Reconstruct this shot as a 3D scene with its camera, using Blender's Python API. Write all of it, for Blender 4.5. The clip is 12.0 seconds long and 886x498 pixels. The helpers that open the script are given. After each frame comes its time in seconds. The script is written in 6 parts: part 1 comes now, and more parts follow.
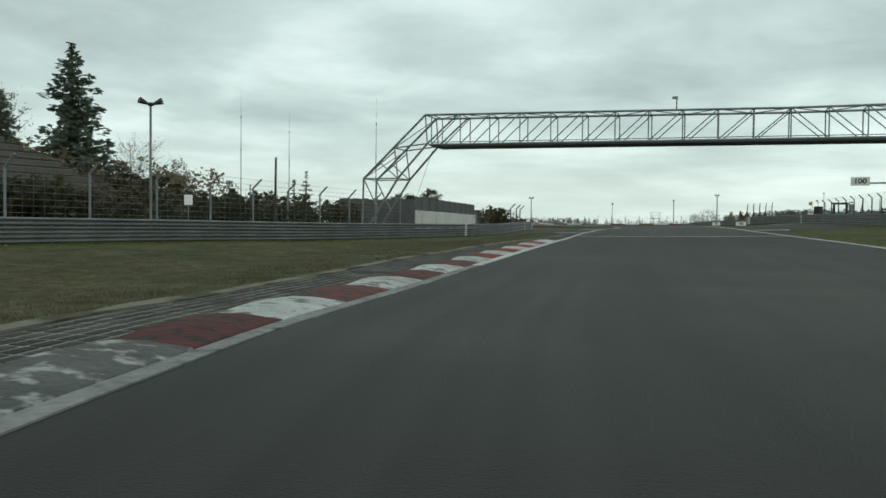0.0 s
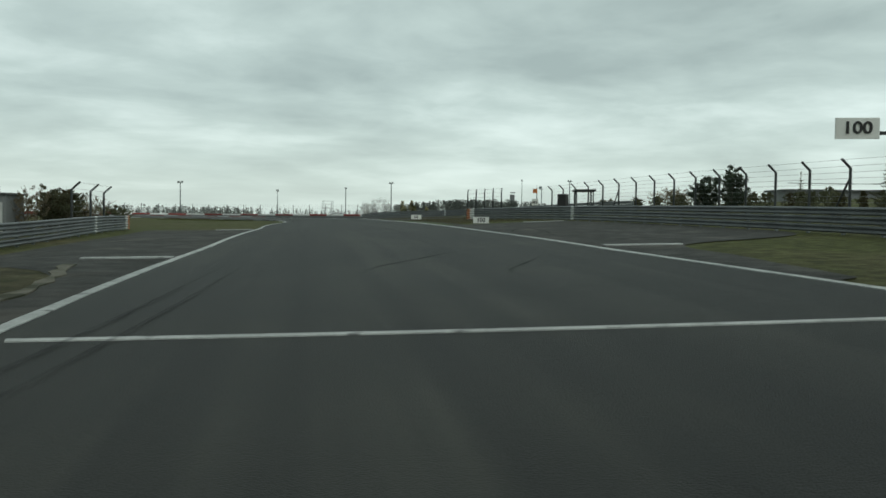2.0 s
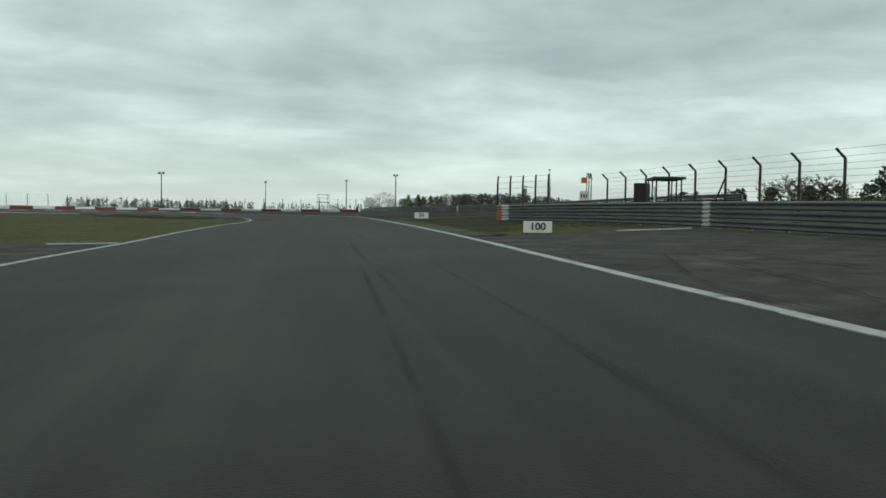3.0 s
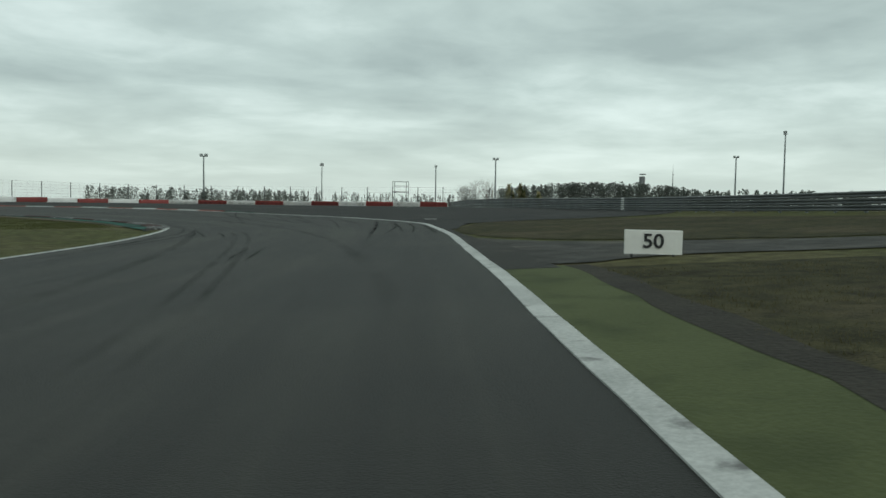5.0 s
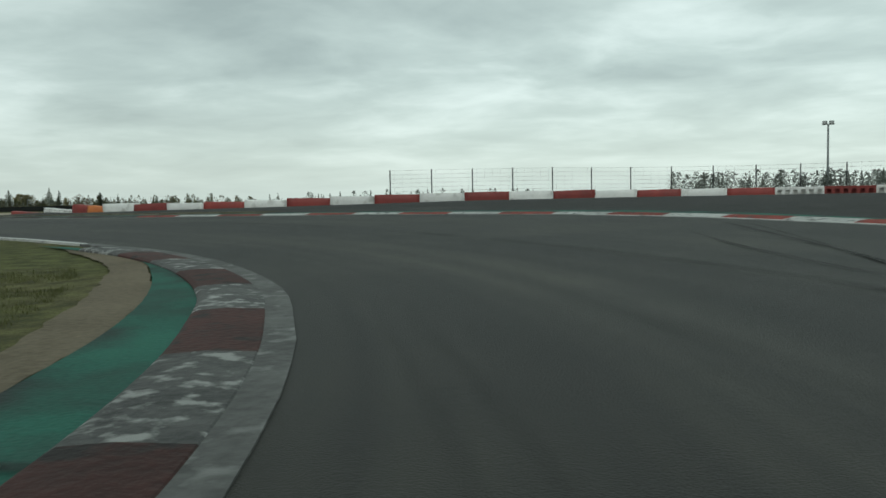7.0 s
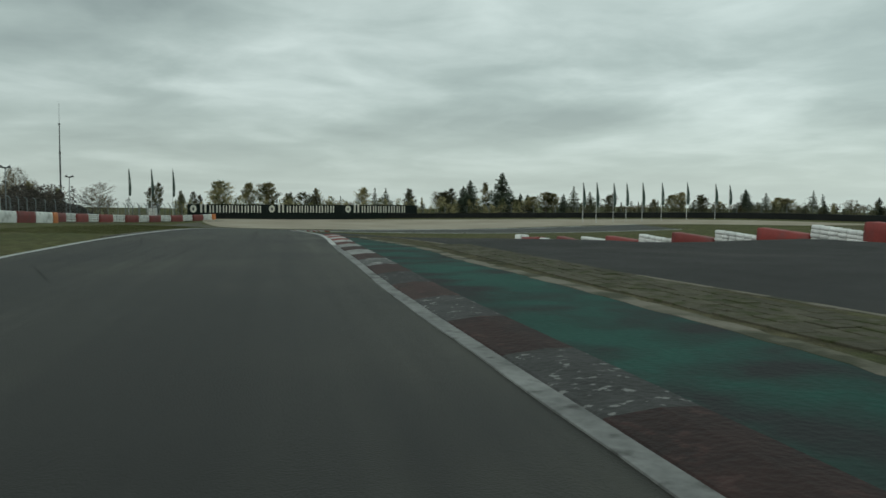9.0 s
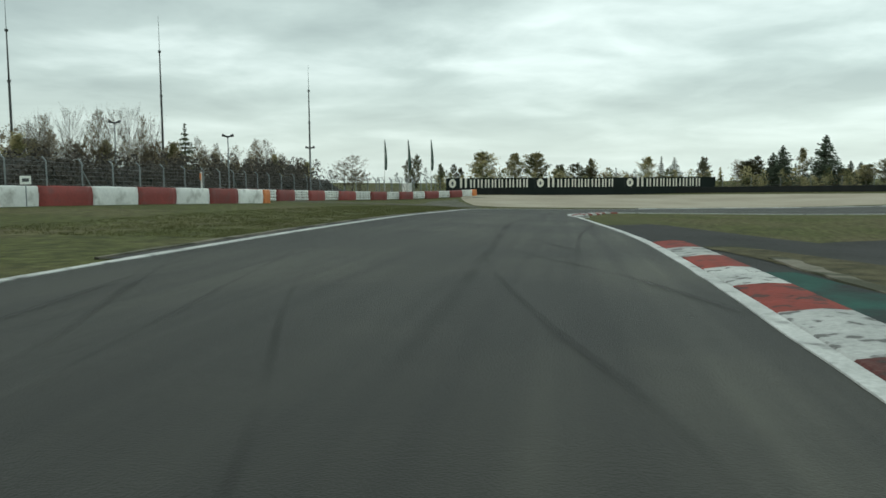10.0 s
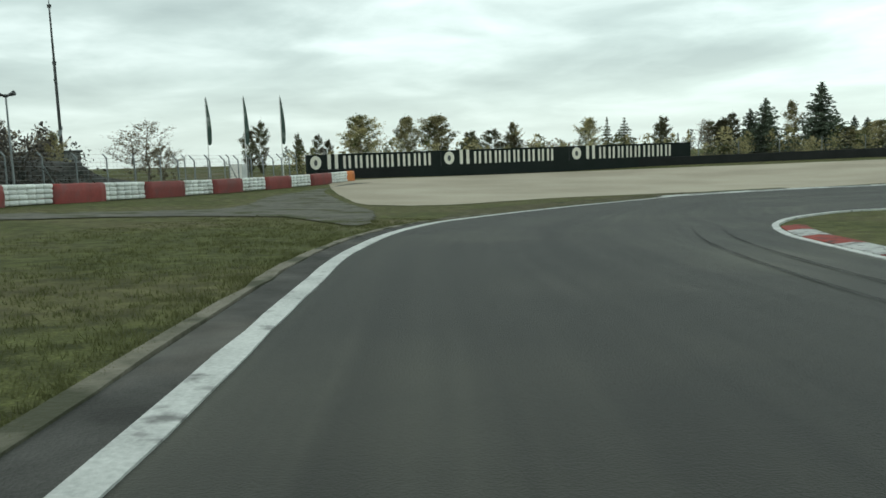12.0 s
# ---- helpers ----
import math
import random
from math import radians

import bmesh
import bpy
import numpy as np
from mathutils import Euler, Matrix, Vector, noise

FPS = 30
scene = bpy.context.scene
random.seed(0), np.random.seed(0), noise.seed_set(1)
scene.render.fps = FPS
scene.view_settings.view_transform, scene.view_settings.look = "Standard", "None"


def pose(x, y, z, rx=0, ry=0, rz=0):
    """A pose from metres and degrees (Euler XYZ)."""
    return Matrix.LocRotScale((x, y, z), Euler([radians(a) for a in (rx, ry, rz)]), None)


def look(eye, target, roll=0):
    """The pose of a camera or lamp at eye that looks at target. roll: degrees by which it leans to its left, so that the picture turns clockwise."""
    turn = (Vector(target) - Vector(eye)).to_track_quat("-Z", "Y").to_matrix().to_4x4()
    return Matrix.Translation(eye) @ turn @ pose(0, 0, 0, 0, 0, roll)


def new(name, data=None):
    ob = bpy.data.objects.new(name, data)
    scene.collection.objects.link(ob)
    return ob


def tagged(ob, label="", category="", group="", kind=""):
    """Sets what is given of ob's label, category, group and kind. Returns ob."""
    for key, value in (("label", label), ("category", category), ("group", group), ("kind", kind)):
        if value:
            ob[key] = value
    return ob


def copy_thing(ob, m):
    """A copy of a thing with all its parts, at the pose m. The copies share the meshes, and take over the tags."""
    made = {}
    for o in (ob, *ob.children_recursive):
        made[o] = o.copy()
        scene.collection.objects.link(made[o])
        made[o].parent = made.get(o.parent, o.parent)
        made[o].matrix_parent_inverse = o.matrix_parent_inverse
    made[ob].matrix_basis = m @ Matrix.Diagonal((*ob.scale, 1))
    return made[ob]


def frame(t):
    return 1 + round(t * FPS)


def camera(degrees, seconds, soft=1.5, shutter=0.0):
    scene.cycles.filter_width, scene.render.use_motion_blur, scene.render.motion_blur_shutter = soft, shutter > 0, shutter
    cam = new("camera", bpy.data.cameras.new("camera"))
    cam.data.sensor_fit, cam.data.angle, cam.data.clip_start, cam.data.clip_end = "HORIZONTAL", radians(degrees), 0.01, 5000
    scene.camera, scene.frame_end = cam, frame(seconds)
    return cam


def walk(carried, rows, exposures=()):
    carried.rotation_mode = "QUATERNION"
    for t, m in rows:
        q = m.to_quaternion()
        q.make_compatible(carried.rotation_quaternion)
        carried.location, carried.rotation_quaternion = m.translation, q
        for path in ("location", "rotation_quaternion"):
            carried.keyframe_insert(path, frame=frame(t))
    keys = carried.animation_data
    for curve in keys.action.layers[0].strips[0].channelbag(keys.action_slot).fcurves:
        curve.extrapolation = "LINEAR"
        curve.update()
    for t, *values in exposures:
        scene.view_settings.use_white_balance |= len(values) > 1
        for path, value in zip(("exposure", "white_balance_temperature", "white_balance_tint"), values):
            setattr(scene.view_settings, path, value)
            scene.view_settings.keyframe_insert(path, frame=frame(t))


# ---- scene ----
cam = camera(55.92, 12.0, soft=1.6)

# t, x, y, z, yaw, pitch, roll
PATH = [
    (0, 0.000, -0.000, -0.500, 0.03, -1.60, 0.53),
    (0.5, 0.572, 10.021, -0.266, -8.70, -2.01, -0.34),
    (1, 2.313, 20.400, -0.115, -14.91, -2.23, -0.07),
    (1.5, 5.190, 30.720, 0.019, -20.07, -2.25, 0.45),
    (2, 9.037, 41.418, 0.182, -22.46, -2.17, 0.66),
    (2.5, 13.811, 53.702, 0.380, -22.54, -2.23, 0.64),
    (3, 18.196, 65.359, 0.534, -21.99, -2.56, 0.83),
    (3.2, 19.853, 70.029, 0.693, -21.54, -2.39, 0.28),
    (4.8, 33.053, 111.485, 0.999, -16.24, -3.03, 1.50),
    (5, 34.298, 116.513, 0.975, -15.46, -3.33, 0.92),
    (5.5, 36.822, 128.696, 1.058, -10.81, -4.05, 0.62),
    (6, 37.535, 140.905, 0.977, -1.15, -4.56, -0.39),
    (6.5, 36.328, 152.603, 0.828, 12.00, -4.85, -1.22),
    (7, 32.562, 163.052, 0.836, 24.83, -4.05, -1.23),
    (7.2, 30.726, 166.898, 0.831, 30.56, -3.88, -1.52),
    (8.8, 4.561, 188.202, 1.169, 69.60, -3.00, 0.29),
    (9, -0.449, 189.826, 1.256, 73.60, -3.37, 0.24),
    (9.5, -13.619, 191.969, 1.220, 84.10, -4.68, 0.05),
    (10, -26.146, 192.141, 0.936, 91.91, -5.12, -0.48),
    (10.5, -38.059, 191.769, 0.666, 94.46, -4.93, -0.40),
    (11, -50.831, 191.060, 0.374, 92.94, -5.18, -0.84),
    (11.5, -63.250, 191.161, 0.194, 89.03, -5.73, -1.65),
    (12, -75.568, 191.944, -0.027, 83.36, -6.61, -2.20),
]


def rider(x, y, z, yaw, pitch, roll):
    a, b = radians(yaw), radians(pitch)
    ahead = Vector((-math.sin(a) * math.cos(b), math.cos(a) * math.cos(b), math.sin(b)))
    return look((x, y, z), Vector((x, y, z)) + ahead, roll)


walk(cam, [(t, rider(*p)) for t, *p in PATH], [(0.0, -0.02), (0.5, -0.16), (1.5, -0.2), (5.0, -0.2), (6.5, -0.06), (9.0, -0.24), (10.0, 0.34), (11.0, 0.5), (12.0, 0.45)])

# ---- sky and sun: an even autumn overcast, brighter towards the horizon ----
SUN_HEIGHT, SUN_TURN = radians(38), radians(165)
world = bpy.data.worlds.new("overcast")
scene.world = world
world.use_nodes = True
wn, wl = world.node_tree.nodes, world.node_tree.links
wn.clear()


def wmath(op, a, b):
    n = wn.new("ShaderNodeMath")
    n.operation = op
    for i, v in enumerate((a, b)):
        if isinstance(v, (int, float)):
            n.inputs[i].default_value = v
        else:
            wl.new(v, n.inputs[i])
    return n.outputs[0]


w_dir = wn.new("ShaderNodeTexCoord").outputs["Generated"]
w_sep = wn.new("ShaderNodeSeparateXYZ")
wl.new(w_dir, w_sep.inputs[0])
w_up = wmath("MAXIMUM", w_sep.outputs[2], 0.0)
w_den = wmath("ADD", w_up, 0.13)
w_flat = wn.new("ShaderNodeCombineXYZ")
wl.new(wmath("DIVIDE", w_sep.outputs[0], w_den), w_flat.inputs[0])
wl.new(wmath("DIVIDE", w_sep.outputs[1], w_den), w_flat.inputs[1])


def clouds(scale, detail, rough, low, high):
    n = wn.new("ShaderNodeTexNoise")
    n.inputs["Scale"].default_value, n.inputs["Detail"].default_value, n.inputs["Roughness"].default_value = scale, detail, rough
    n.inputs["Distortion"].default_value = 0.35
    wl.new(w_flat.outputs[0], n.inputs["Vector"])
    r = wn.new("ShaderNodeMapRange")
    r.inputs["From Min"].default_value, r.inputs["From Max"].default_value = low, high
    wl.new(n.outputs[0], r.inputs[0])
    return r.outputs[0]


w_big = clouds(0.62, 7, 0.5, 0.34, 0.66)
w_small = clouds(1.9, 6, 0.55, 0.30, 0.70)
w_mix = wmath("ADD", wmath("MULTIPLY", w_big, 0.68), wmath("MULTIPLY", w_small, 0.32))
w_ramp = wn.new("ShaderNodeValToRGB")
w_ramp.color_ramp.elements[0].position, w_ramp.color_ramp.elements[0].color = 0.12, (0.34, 0.425, 0.405, 1)
w_ramp.color_ramp.elements[1].position, w_ramp.color_ramp.elements[1].color = 0.9, (0.74, 0.87, 0.83, 1)
mid_stop = w_ramp.color_ramp.elements.new(0.5)
mid_stop.color = (0.49, 0.60, 0.565, 1)
wl.new(w_mix, w_ramp.inputs[0])
# the band under the cloud deck, low over the land
w_band = wn.new("ShaderNodeMapRange")
w_band.inputs["From Min"].default_value, w_band.inputs["From Max"].default_value = 0.0, 0.13
w_band.inputs["To Min"].default_value, w_band.inputs["To Max"].default_value = 0.75, 0.0
wl.new(w_up, w_band.inputs[0])
w_low = wn.new("ShaderNodeMix")
w_low.data_type = "RGBA"
wl.new(w_band.outputs[0], w_low.inputs["Factor"])
wl.new(w_ramp.outputs[0], w_low.inputs["A"])
w_low.inputs["B"].default_value = (0.60, 0.705, 0.655, 1)
w_sky = wn.new("ShaderNodeTexSky")
w_sky.sky_type, w_sky.sun_disc, w_sky.sun_elevation, w_sky.sun_rotation = "NISHITA", False, SUN_HEIGHT, SUN_TURN
w_bg1, w_bg2, w_add = wn.new("ShaderNodeBackground"), wn.new("ShaderNodeBackground"), wn.new("ShaderNodeAddShader")
w_bg2.inputs[1].default_value = 0.01
wl.new(w_low.outputs["Result"], w_bg1.inputs[0])
# the deck is thinner, and brighter, towards the north and east
wl.new(wmath("ADD", 1.03, wmath("ADD", wmath("MULTIPLY", w_sep.outputs[1], 0.13), wmath("MULTIPLY", w_sep.outputs[0], 0.13))), w_bg1.inputs[1])
wl.new(w_sky.outputs[0], w_bg2.inputs[0])
wl.new(w_bg1.outputs[0], w_add.inputs[0])
wl.new(w_bg2.outputs[0], w_add.inputs[1])
wl.new(w_add.outputs[0], wn.new("ShaderNodeOutputWorld").inputs[0])
sun = new("sun", bpy.data.lights.new("sun", "SUN"))
sun.data.energy, sun.data.angle, sun.data.color = 0.6, radians(40), (1, 0.98, 0.94)
sun_way = Vector((math.sin(SUN_TURN) * math.cos(SUN_HEIGHT), math.cos(SUN_TURN) * math.cos(SUN_HEIGHT), math.sin(SUN_HEIGHT)))
sun.matrix_world = look(sun_way * 200, (0, 0, 0))

# ---- relief of the land: x, y, height of broad swells ----
SWELL = 45.0
BUMPS = [
    (0.0, 0.0, -2.275),
    (5.8, 58.5, -0.395),
    (-23.4, 70.2, -1.439),
    (46.8, 87.8, 0.899),
    (-17.5, 274.9, -0.671),
    (70.2, 234.0, 0.434),
    (-105.3, 222.3, -0.757),
    (-152.1, 222.3, -2.908),
    (29.2, 117.0, -1.588),
    (37.4, 175.5, -0.901),
    (17.5, 234.0, 1.729),
    (-23.4, 251.5, 0.740),
    (-70.2, 257.4, -1.190),
    (-70.2, 304.2, -0.346),
    (46.8, 269.1, -1.596),
    (0.0, 292.5, -1.772),
    (105.3, 117.0, 3.182),
    (-46.8, 117.0, 1.150),
    (-35.1, 198.9, -0.351),
    (70.2, 187.2, 0.246),
    (-46.8, 35.1, 2.274),
    (70.2, 46.8, 0.736),
]


EDGE_Y, EDGE_X = (0, 29, 58, 78, 98, 115), (-2.75, 2.8, 9.6, 14.25, 19.0, 22.6)
RAIL_Y, RAIL_OFF = (8, 22, 28.6, 36.5, 47, 65, 76, 90, 104), (20.2, 19.7, 17.9, 16.5, 12.9, 9.7, 8.3, 8.6, 9.4)


def ease(u):
    u = min(1.0, max(0.0, u))
    return u * u * (3 - 2 * u)


def gz(x, y):
    z = sum(w * math.exp(-((x - a) ** 2 + (y - b) ** 2) / (2 * SWELL * SWELL)) for a, b, w in BUMPS)
    out = math.hypot(max(-205 - x, 0, x - 120), max(-70 - y, 0, y - 300))
    # the run-off falls away behind a crest
    u, k, e = min(1.0, max(0.0, (y - 199) / 9)), min(28.0, max(0.0, -33 - x)), min(1.0, max(0.0, (x + 92) / 20))
    fall = ease((y - 203) / 18) * min(1.0, max(0.0, (8 - x) / 25))
    # the shallow ditch in which the rail of the first straight stands
    rail, o = np.interp(y, RAIL_Y, RAIL_OFF), np.interp(y, EDGE_Y, EDGE_X) - x
    ditch = 0.34 * ease((o - 3) / 5) * (1 - ease((o - rail - 0.5) / 1.5)) * ease((y + 20) / 15) * ease((98 - y) / 32)
    # the low crest on the run-off that hides the foot of the barrier
    ridge = 0.2 * math.exp(-((x + 37) / 8) ** 2 - ((y - 205) / 4.5) ** 2) + 0.26 * math.exp(-((x + 28) / 7) ** 2 - ((y - 214) / 5) ** 2) + 0.42 * ease((-24 - x) / 10) * ease((x + 76) / 10) * ease((y - 210) / 8)
    return float(z + ridge - 0.028 * out - (0.043 * k * u * u * (3 - 2 * u) + 0.3 * fall) * e - ditch)


# ---- materials ----
def stuff(name, dark, light, rough=0.8, coarse=0.3, fine=30.0, mix=0.5, bump=0.0, metal=0.0, low=0.35, high=0.65, extra=None, spread=0.0):
    """A surface whose colour wanders between two tones at two scales; extra: a third tone in patches (colour, scale, from, to)."""
    m = bpy.data.materials.new(name)
    m.use_nodes = True
    n, l = m.node_tree.nodes, m.node_tree.links
    b = n["Principled BSDF"]
    pos = n.new("ShaderNodeNewGeometry").outputs["Position"]

    def noise_at(scale, detail, lo, hi):
        t = n.new("ShaderNodeTexNoise")
        t.inputs["Scale"].default_value, t.inputs["Detail"].default_value = scale, detail
        l.new(pos, t.inputs["Vector"])
        r = n.new("ShaderNodeMapRange")
        r.inputs["From Min"].default_value, r.inputs["From Max"].default_value = lo, hi
        l.new(t.outputs[0], r.inputs[0])
        return r.outputs[0]

    a, c = noise_at(coarse, 4, low, high), noise_at(fine, 3, 0.3, 0.7)
    f = n.new("ShaderNodeMix")
    f.inputs["Factor"].default_value = mix
    l.new(a, f.inputs["A"])
    l.new(c, f.inputs["B"])
    col = n.new("ShaderNodeMix")
    col.data_type = "RGBA"
    l.new(f.outputs["Result"], col.inputs["Factor"])
    col.inputs["A"].default_value, col.inputs["B"].default_value = (*dark, 1), (*light, 1)
    out = col.outputs["Result"]
    if extra:
        tone, scale, lo, hi = extra
        e = n.new("ShaderNodeMix")
        e.data_type = "RGBA"
        l.new(noise_at(scale, 5, lo, hi), e.inputs["Factor"])
        l.new(out, e.inputs["A"])
        e.inputs["B"].default_value = (*tone, 1)
        out = e.outputs["Result"]
    if spread:
        h = n.new("ShaderNodeHueSaturation")
        r = n.new("ShaderNodeMapRange")
        r.inputs["To Min"].default_value, r.inputs["To Max"].default_value = 1 - spread, 1 + spread
        l.new(n.new("ShaderNodeObjectInfo").outputs["Random"], r.inputs[0])
        l.new(r.outputs[0], h.inputs["Value"])
        l.new(out, h.inputs["Color"])
        out = h.outputs[0]
    l.new(out, b.inputs["Base Color"])
    b.inputs["Roughness"].default_value, b.inputs["Metallic"].default_value = rough, metal
    b.inputs["Specular IOR Level"].default_value = 0.22 if 0.6 < rough < 0.7 else 0.5 if rough < 0.7 else 0.15
    if bump:
        k = n.new("ShaderNodeBump")
        k.inputs["Strength"].default_value, k.inputs["Distance"].default_value = bump, 0.02
        l.new(c, k.inputs["Height"])
        l.new(k.outputs[0], b.inputs["Normal"])
    return m


def faint(m, scale, lo, hi, most):
    """Lets what lies under a thin mark show through in patches."""
    n, l = m.node_tree.nodes, m.node_tree.links
    b, out = n["Principled BSDF"], n["Material Output"]
    t, r, x, s = n.new("ShaderNodeTexNoise"), n.new("ShaderNodeMapRange"), n.new("ShaderNodeBsdfTransparent"), n.new("ShaderNodeMixShader")
    t.inputs["Scale"].default_value, t.inputs["Detail"].default_value = scale, 6
    l.new(n.new("ShaderNodeNewGeometry").outputs["Position"], t.inputs["Vector"])
    r.inputs["From Min"].default_value, r.inputs["From Max"].default_value, r.inputs["To Max"].default_value = lo, hi, most
    l.new(t.outputs[0], r.inputs[0])
    core, times = n.new("ShaderNodeAttribute"), n.new("ShaderNodeMath")
    core.attribute_name, times.operation = "rubber", "MULTIPLY"
    l.new(core.outputs["Fac"], times.inputs[0])
    l.new(r.outputs[0], times.inputs[1])
    l.new(times.outputs[0], s.inputs[0])
    l.new(x.outputs[0], s.inputs[1])
    l.new(b.outputs[0], s.inputs[2])
    l.new(s.outputs[0], out.inputs[0])
    return m


def mottled(m, scale, least, most, lo=0.32, hi=0.68, detail=4, course=None):
    """Varies the value of a surface by noise; course: stretched along the lie of the track, (across, along) for each metre."""
    n, l = m.node_tree.nodes, m.node_tree.links
    b = n["Principled BSDF"]
    t, g, h = n.new("ShaderNodeTexNoise"), n.new("ShaderNodeMapRange"), n.new("ShaderNodeHueSaturation")
    t.inputs["Scale"].default_value, t.inputs["Detail"].default_value = scale, detail
    if course:
        at, k = n.new("ShaderNodeAttribute"), n.new("ShaderNodeVectorMath")
        at.attribute_name, k.operation = "course", "MULTIPLY"
        k.inputs[1].default_value = (*course, 0)
        l.new(at.outputs["Vector"], k.inputs[0])
        l.new(k.outputs[0], t.inputs["Vector"])
    else:
        l.new(n.new("ShaderNodeNewGeometry").outputs["Position"], t.inputs["Vector"])
    g.inputs["From Min"].default_value, g.inputs["From Max"].default_value = lo, hi
    g.inputs["To Min"].default_value, g.inputs["To Max"].default_value = least, most
    l.new(t.outputs[0], g.inputs[0])
    l.new(g.outputs[0], h.inputs["Value"])
    l.new(b.inputs["Base Color"].links[0].from_socket, h.inputs["Color"])
    l.new(h.outputs[0], b.inputs["Base Color"])
    return m


def paled_along(m, start, end, gain):
    """Pales the surface that many metres along the track: veiling glare put into colour."""
    n, l = m.node_tree.nodes, m.node_tree.links
    b = n["Principled BSDF"]
    at, s, g, h = n.new("ShaderNodeAttribute"), n.new("ShaderNodeSeparateXYZ"), n.new("ShaderNodeMapRange"), n.new("ShaderNodeHueSaturation")
    at.attribute_name = "course"
    l.new(at.outputs["Vector"], s.inputs[0])
    l.new(s.outputs[1], g.inputs[0])
    g.inputs["From Min"].default_value, g.inputs["From Max"].default_value, g.inputs["To Min"].default_value, g.inputs["To Max"].default_value = start, end, 1.0, gain
    l.new(g.outputs[0], h.inputs["Value"])
    l.new(b.inputs["Base Color"].links[0].from_socket, h.inputs["Color"])
    l.new(h.outputs[0], b.inputs["Base Color"])


grass = stuff("grass", (0.05, 0.055, 0.019), (0.10, 0.106, 0.038), 0.95, 0.35, 22, 0.7, 0.8, extra=((0.105, 0.092, 0.047), 0.14, 0.46, 0.7))
dark_turf = stuff("dark_turf", (0.028, 0.027, 0.012), (0.06, 0.056, 0.026), 0.95, 0.45, 20, 0.6, 0.8, extra=((0.075, 0.062, 0.036), 0.3, 0.5, 0.7))
dry_grass = stuff("dry_grass", (0.055, 0.05, 0.026), (0.10, 0.09, 0.05), 0.95, 0.5, 16, 0.55, 0.9, extra=((0.045, 0.052, 0.02), 0.4, 0.5, 0.68))
for m in (grass, dry_grass, dark_turf):
    mottled(m, 2.3, 0.6, 1.35, 0.34, 0.66)
    mottled(m, 34, 0.65, 1.35, 0.3, 0.7, 3)
asphalt = stuff("asphalt", (0.0105, 0.0106, 0.0086), (0.0195, 0.0194, 0.0158), 0.645, 0.12, 60, 0.5, 0.4, extra=((0.026, 0.0255, 0.02), 0.22, 0.46, 0.66))
mottled(asphalt, 1.0, 0.6, 1.4, 0.32, 0.68, 4, (1.7, 0.03))
mottled(asphalt, 1.0, 0.7, 1.3, 0.34, 0.66, 3, (0.4, 0.014))
mottled(asphalt, 1.0, 0.85, 1.12, 0.3, 0.7, 5, (5.5, 0.11))
# second straight: same asphalt, brightened in its tone to stand in for glare
paled_along(asphalt, 245, 285, 1.6)
asphalt.node_tree.nodes["Principled BSDF"].inputs["Specular IOR Level"].default_value = 0.3
runoff_asphalt = mottled(stuff("runoff_asphalt", (0.026, 0.0265, 0.0255), (0.04, 0.0402, 0.0385), 0.82, 0.12, 55, 0.45, 0.35, extra=((0.05, 0.049, 0.045), 0.16, 0.55, 0.72)), 0.7, 0.8, 1.18)
worn_apron = stuff("worn_apron", (0.034, 0.034, 0.031), (0.056, 0.055, 0.05), 0.85, 0.5, 40, 0.5, 0.4, extra=((0.075, 0.07, 0.06), 1.2, 0.6, 0.75))
old_asphalt = mottled(stuff("old_asphalt", (0.05, 0.05, 0.046), (0.085, 0.083, 0.077), 0.92, 0.4, 40, 0.5, 0.5, extra=((0.115, 0.107, 0.094), 0.5, 0.54, 0.72)), 1.6, 0.7, 1.25)
line_paint = stuff("line_paint", (0.33, 0.338, 0.327), (0.58, 0.59, 0.568), 0.7, 1.3, 25, 0.5, 0.2, extra=((0.16, 0.16, 0.155), 3.0, 0.58, 0.72))
line_scraped = stuff("scraped_line_paint", (0.065, 0.066, 0.064), (0.14, 0.143, 0.138), 0.8, 1.3, 10, 0.5, 0.4, extra=((0.2, 0.205, 0.198), 3, 0.58, 0.7))
line_worn = stuff("scuffed_line_paint", (0.13, 0.133, 0.13), (0.27, 0.278, 0.268), 0.8, 1.1, 9, 0.5, 0.4, extra=((0.075, 0.075, 0.072), 4, 0.56, 0.72))
kerb_white = stuff("kerb_white", (0.27, 0.28, 0.27), (0.52, 0.53, 0.51), 0.75, 1.2, 18, 0.5, 0.4, extra=((0.13, 0.13, 0.125), 4.5, 0.55, 0.62), spread=0.12)
kerb_worn = stuff("kerb_worn", (0.16, 0.163, 0.157), (0.31, 0.32, 0.305), 0.8, 1.4, 12, 0.5, 0.6, extra=((0.10, 0.10, 0.096), 3.2, 0.56, 0.7), spread=0.15)
kerb_flaked = stuff("flaked_kerb_white", (0.055, 0.057, 0.056), (0.12, 0.122, 0.118), 0.8, 1.6, 12, 0.5, 0.8, extra=((0.3, 0.308, 0.295), 4.2, 0.53, 0.64), spread=0.15)
kerb_smoked = stuff("smoked_kerb_red", (0.042, 0.024, 0.022), (0.082, 0.036, 0.032), 0.8, 1.2, 12, 0.5, 0.5, extra=((0.03, 0.027, 0.026), 2.4, 0.52, 0.64), spread=0.2)
kerb_red = stuff("kerb_red", (0.15, 0.028, 0.022), (0.27, 0.05, 0.036), 0.75, 1.2, 18, 0.5, 0.4, extra=((0.07, 0.032, 0.028), 4, 0.53, 0.62), spread=0.15)
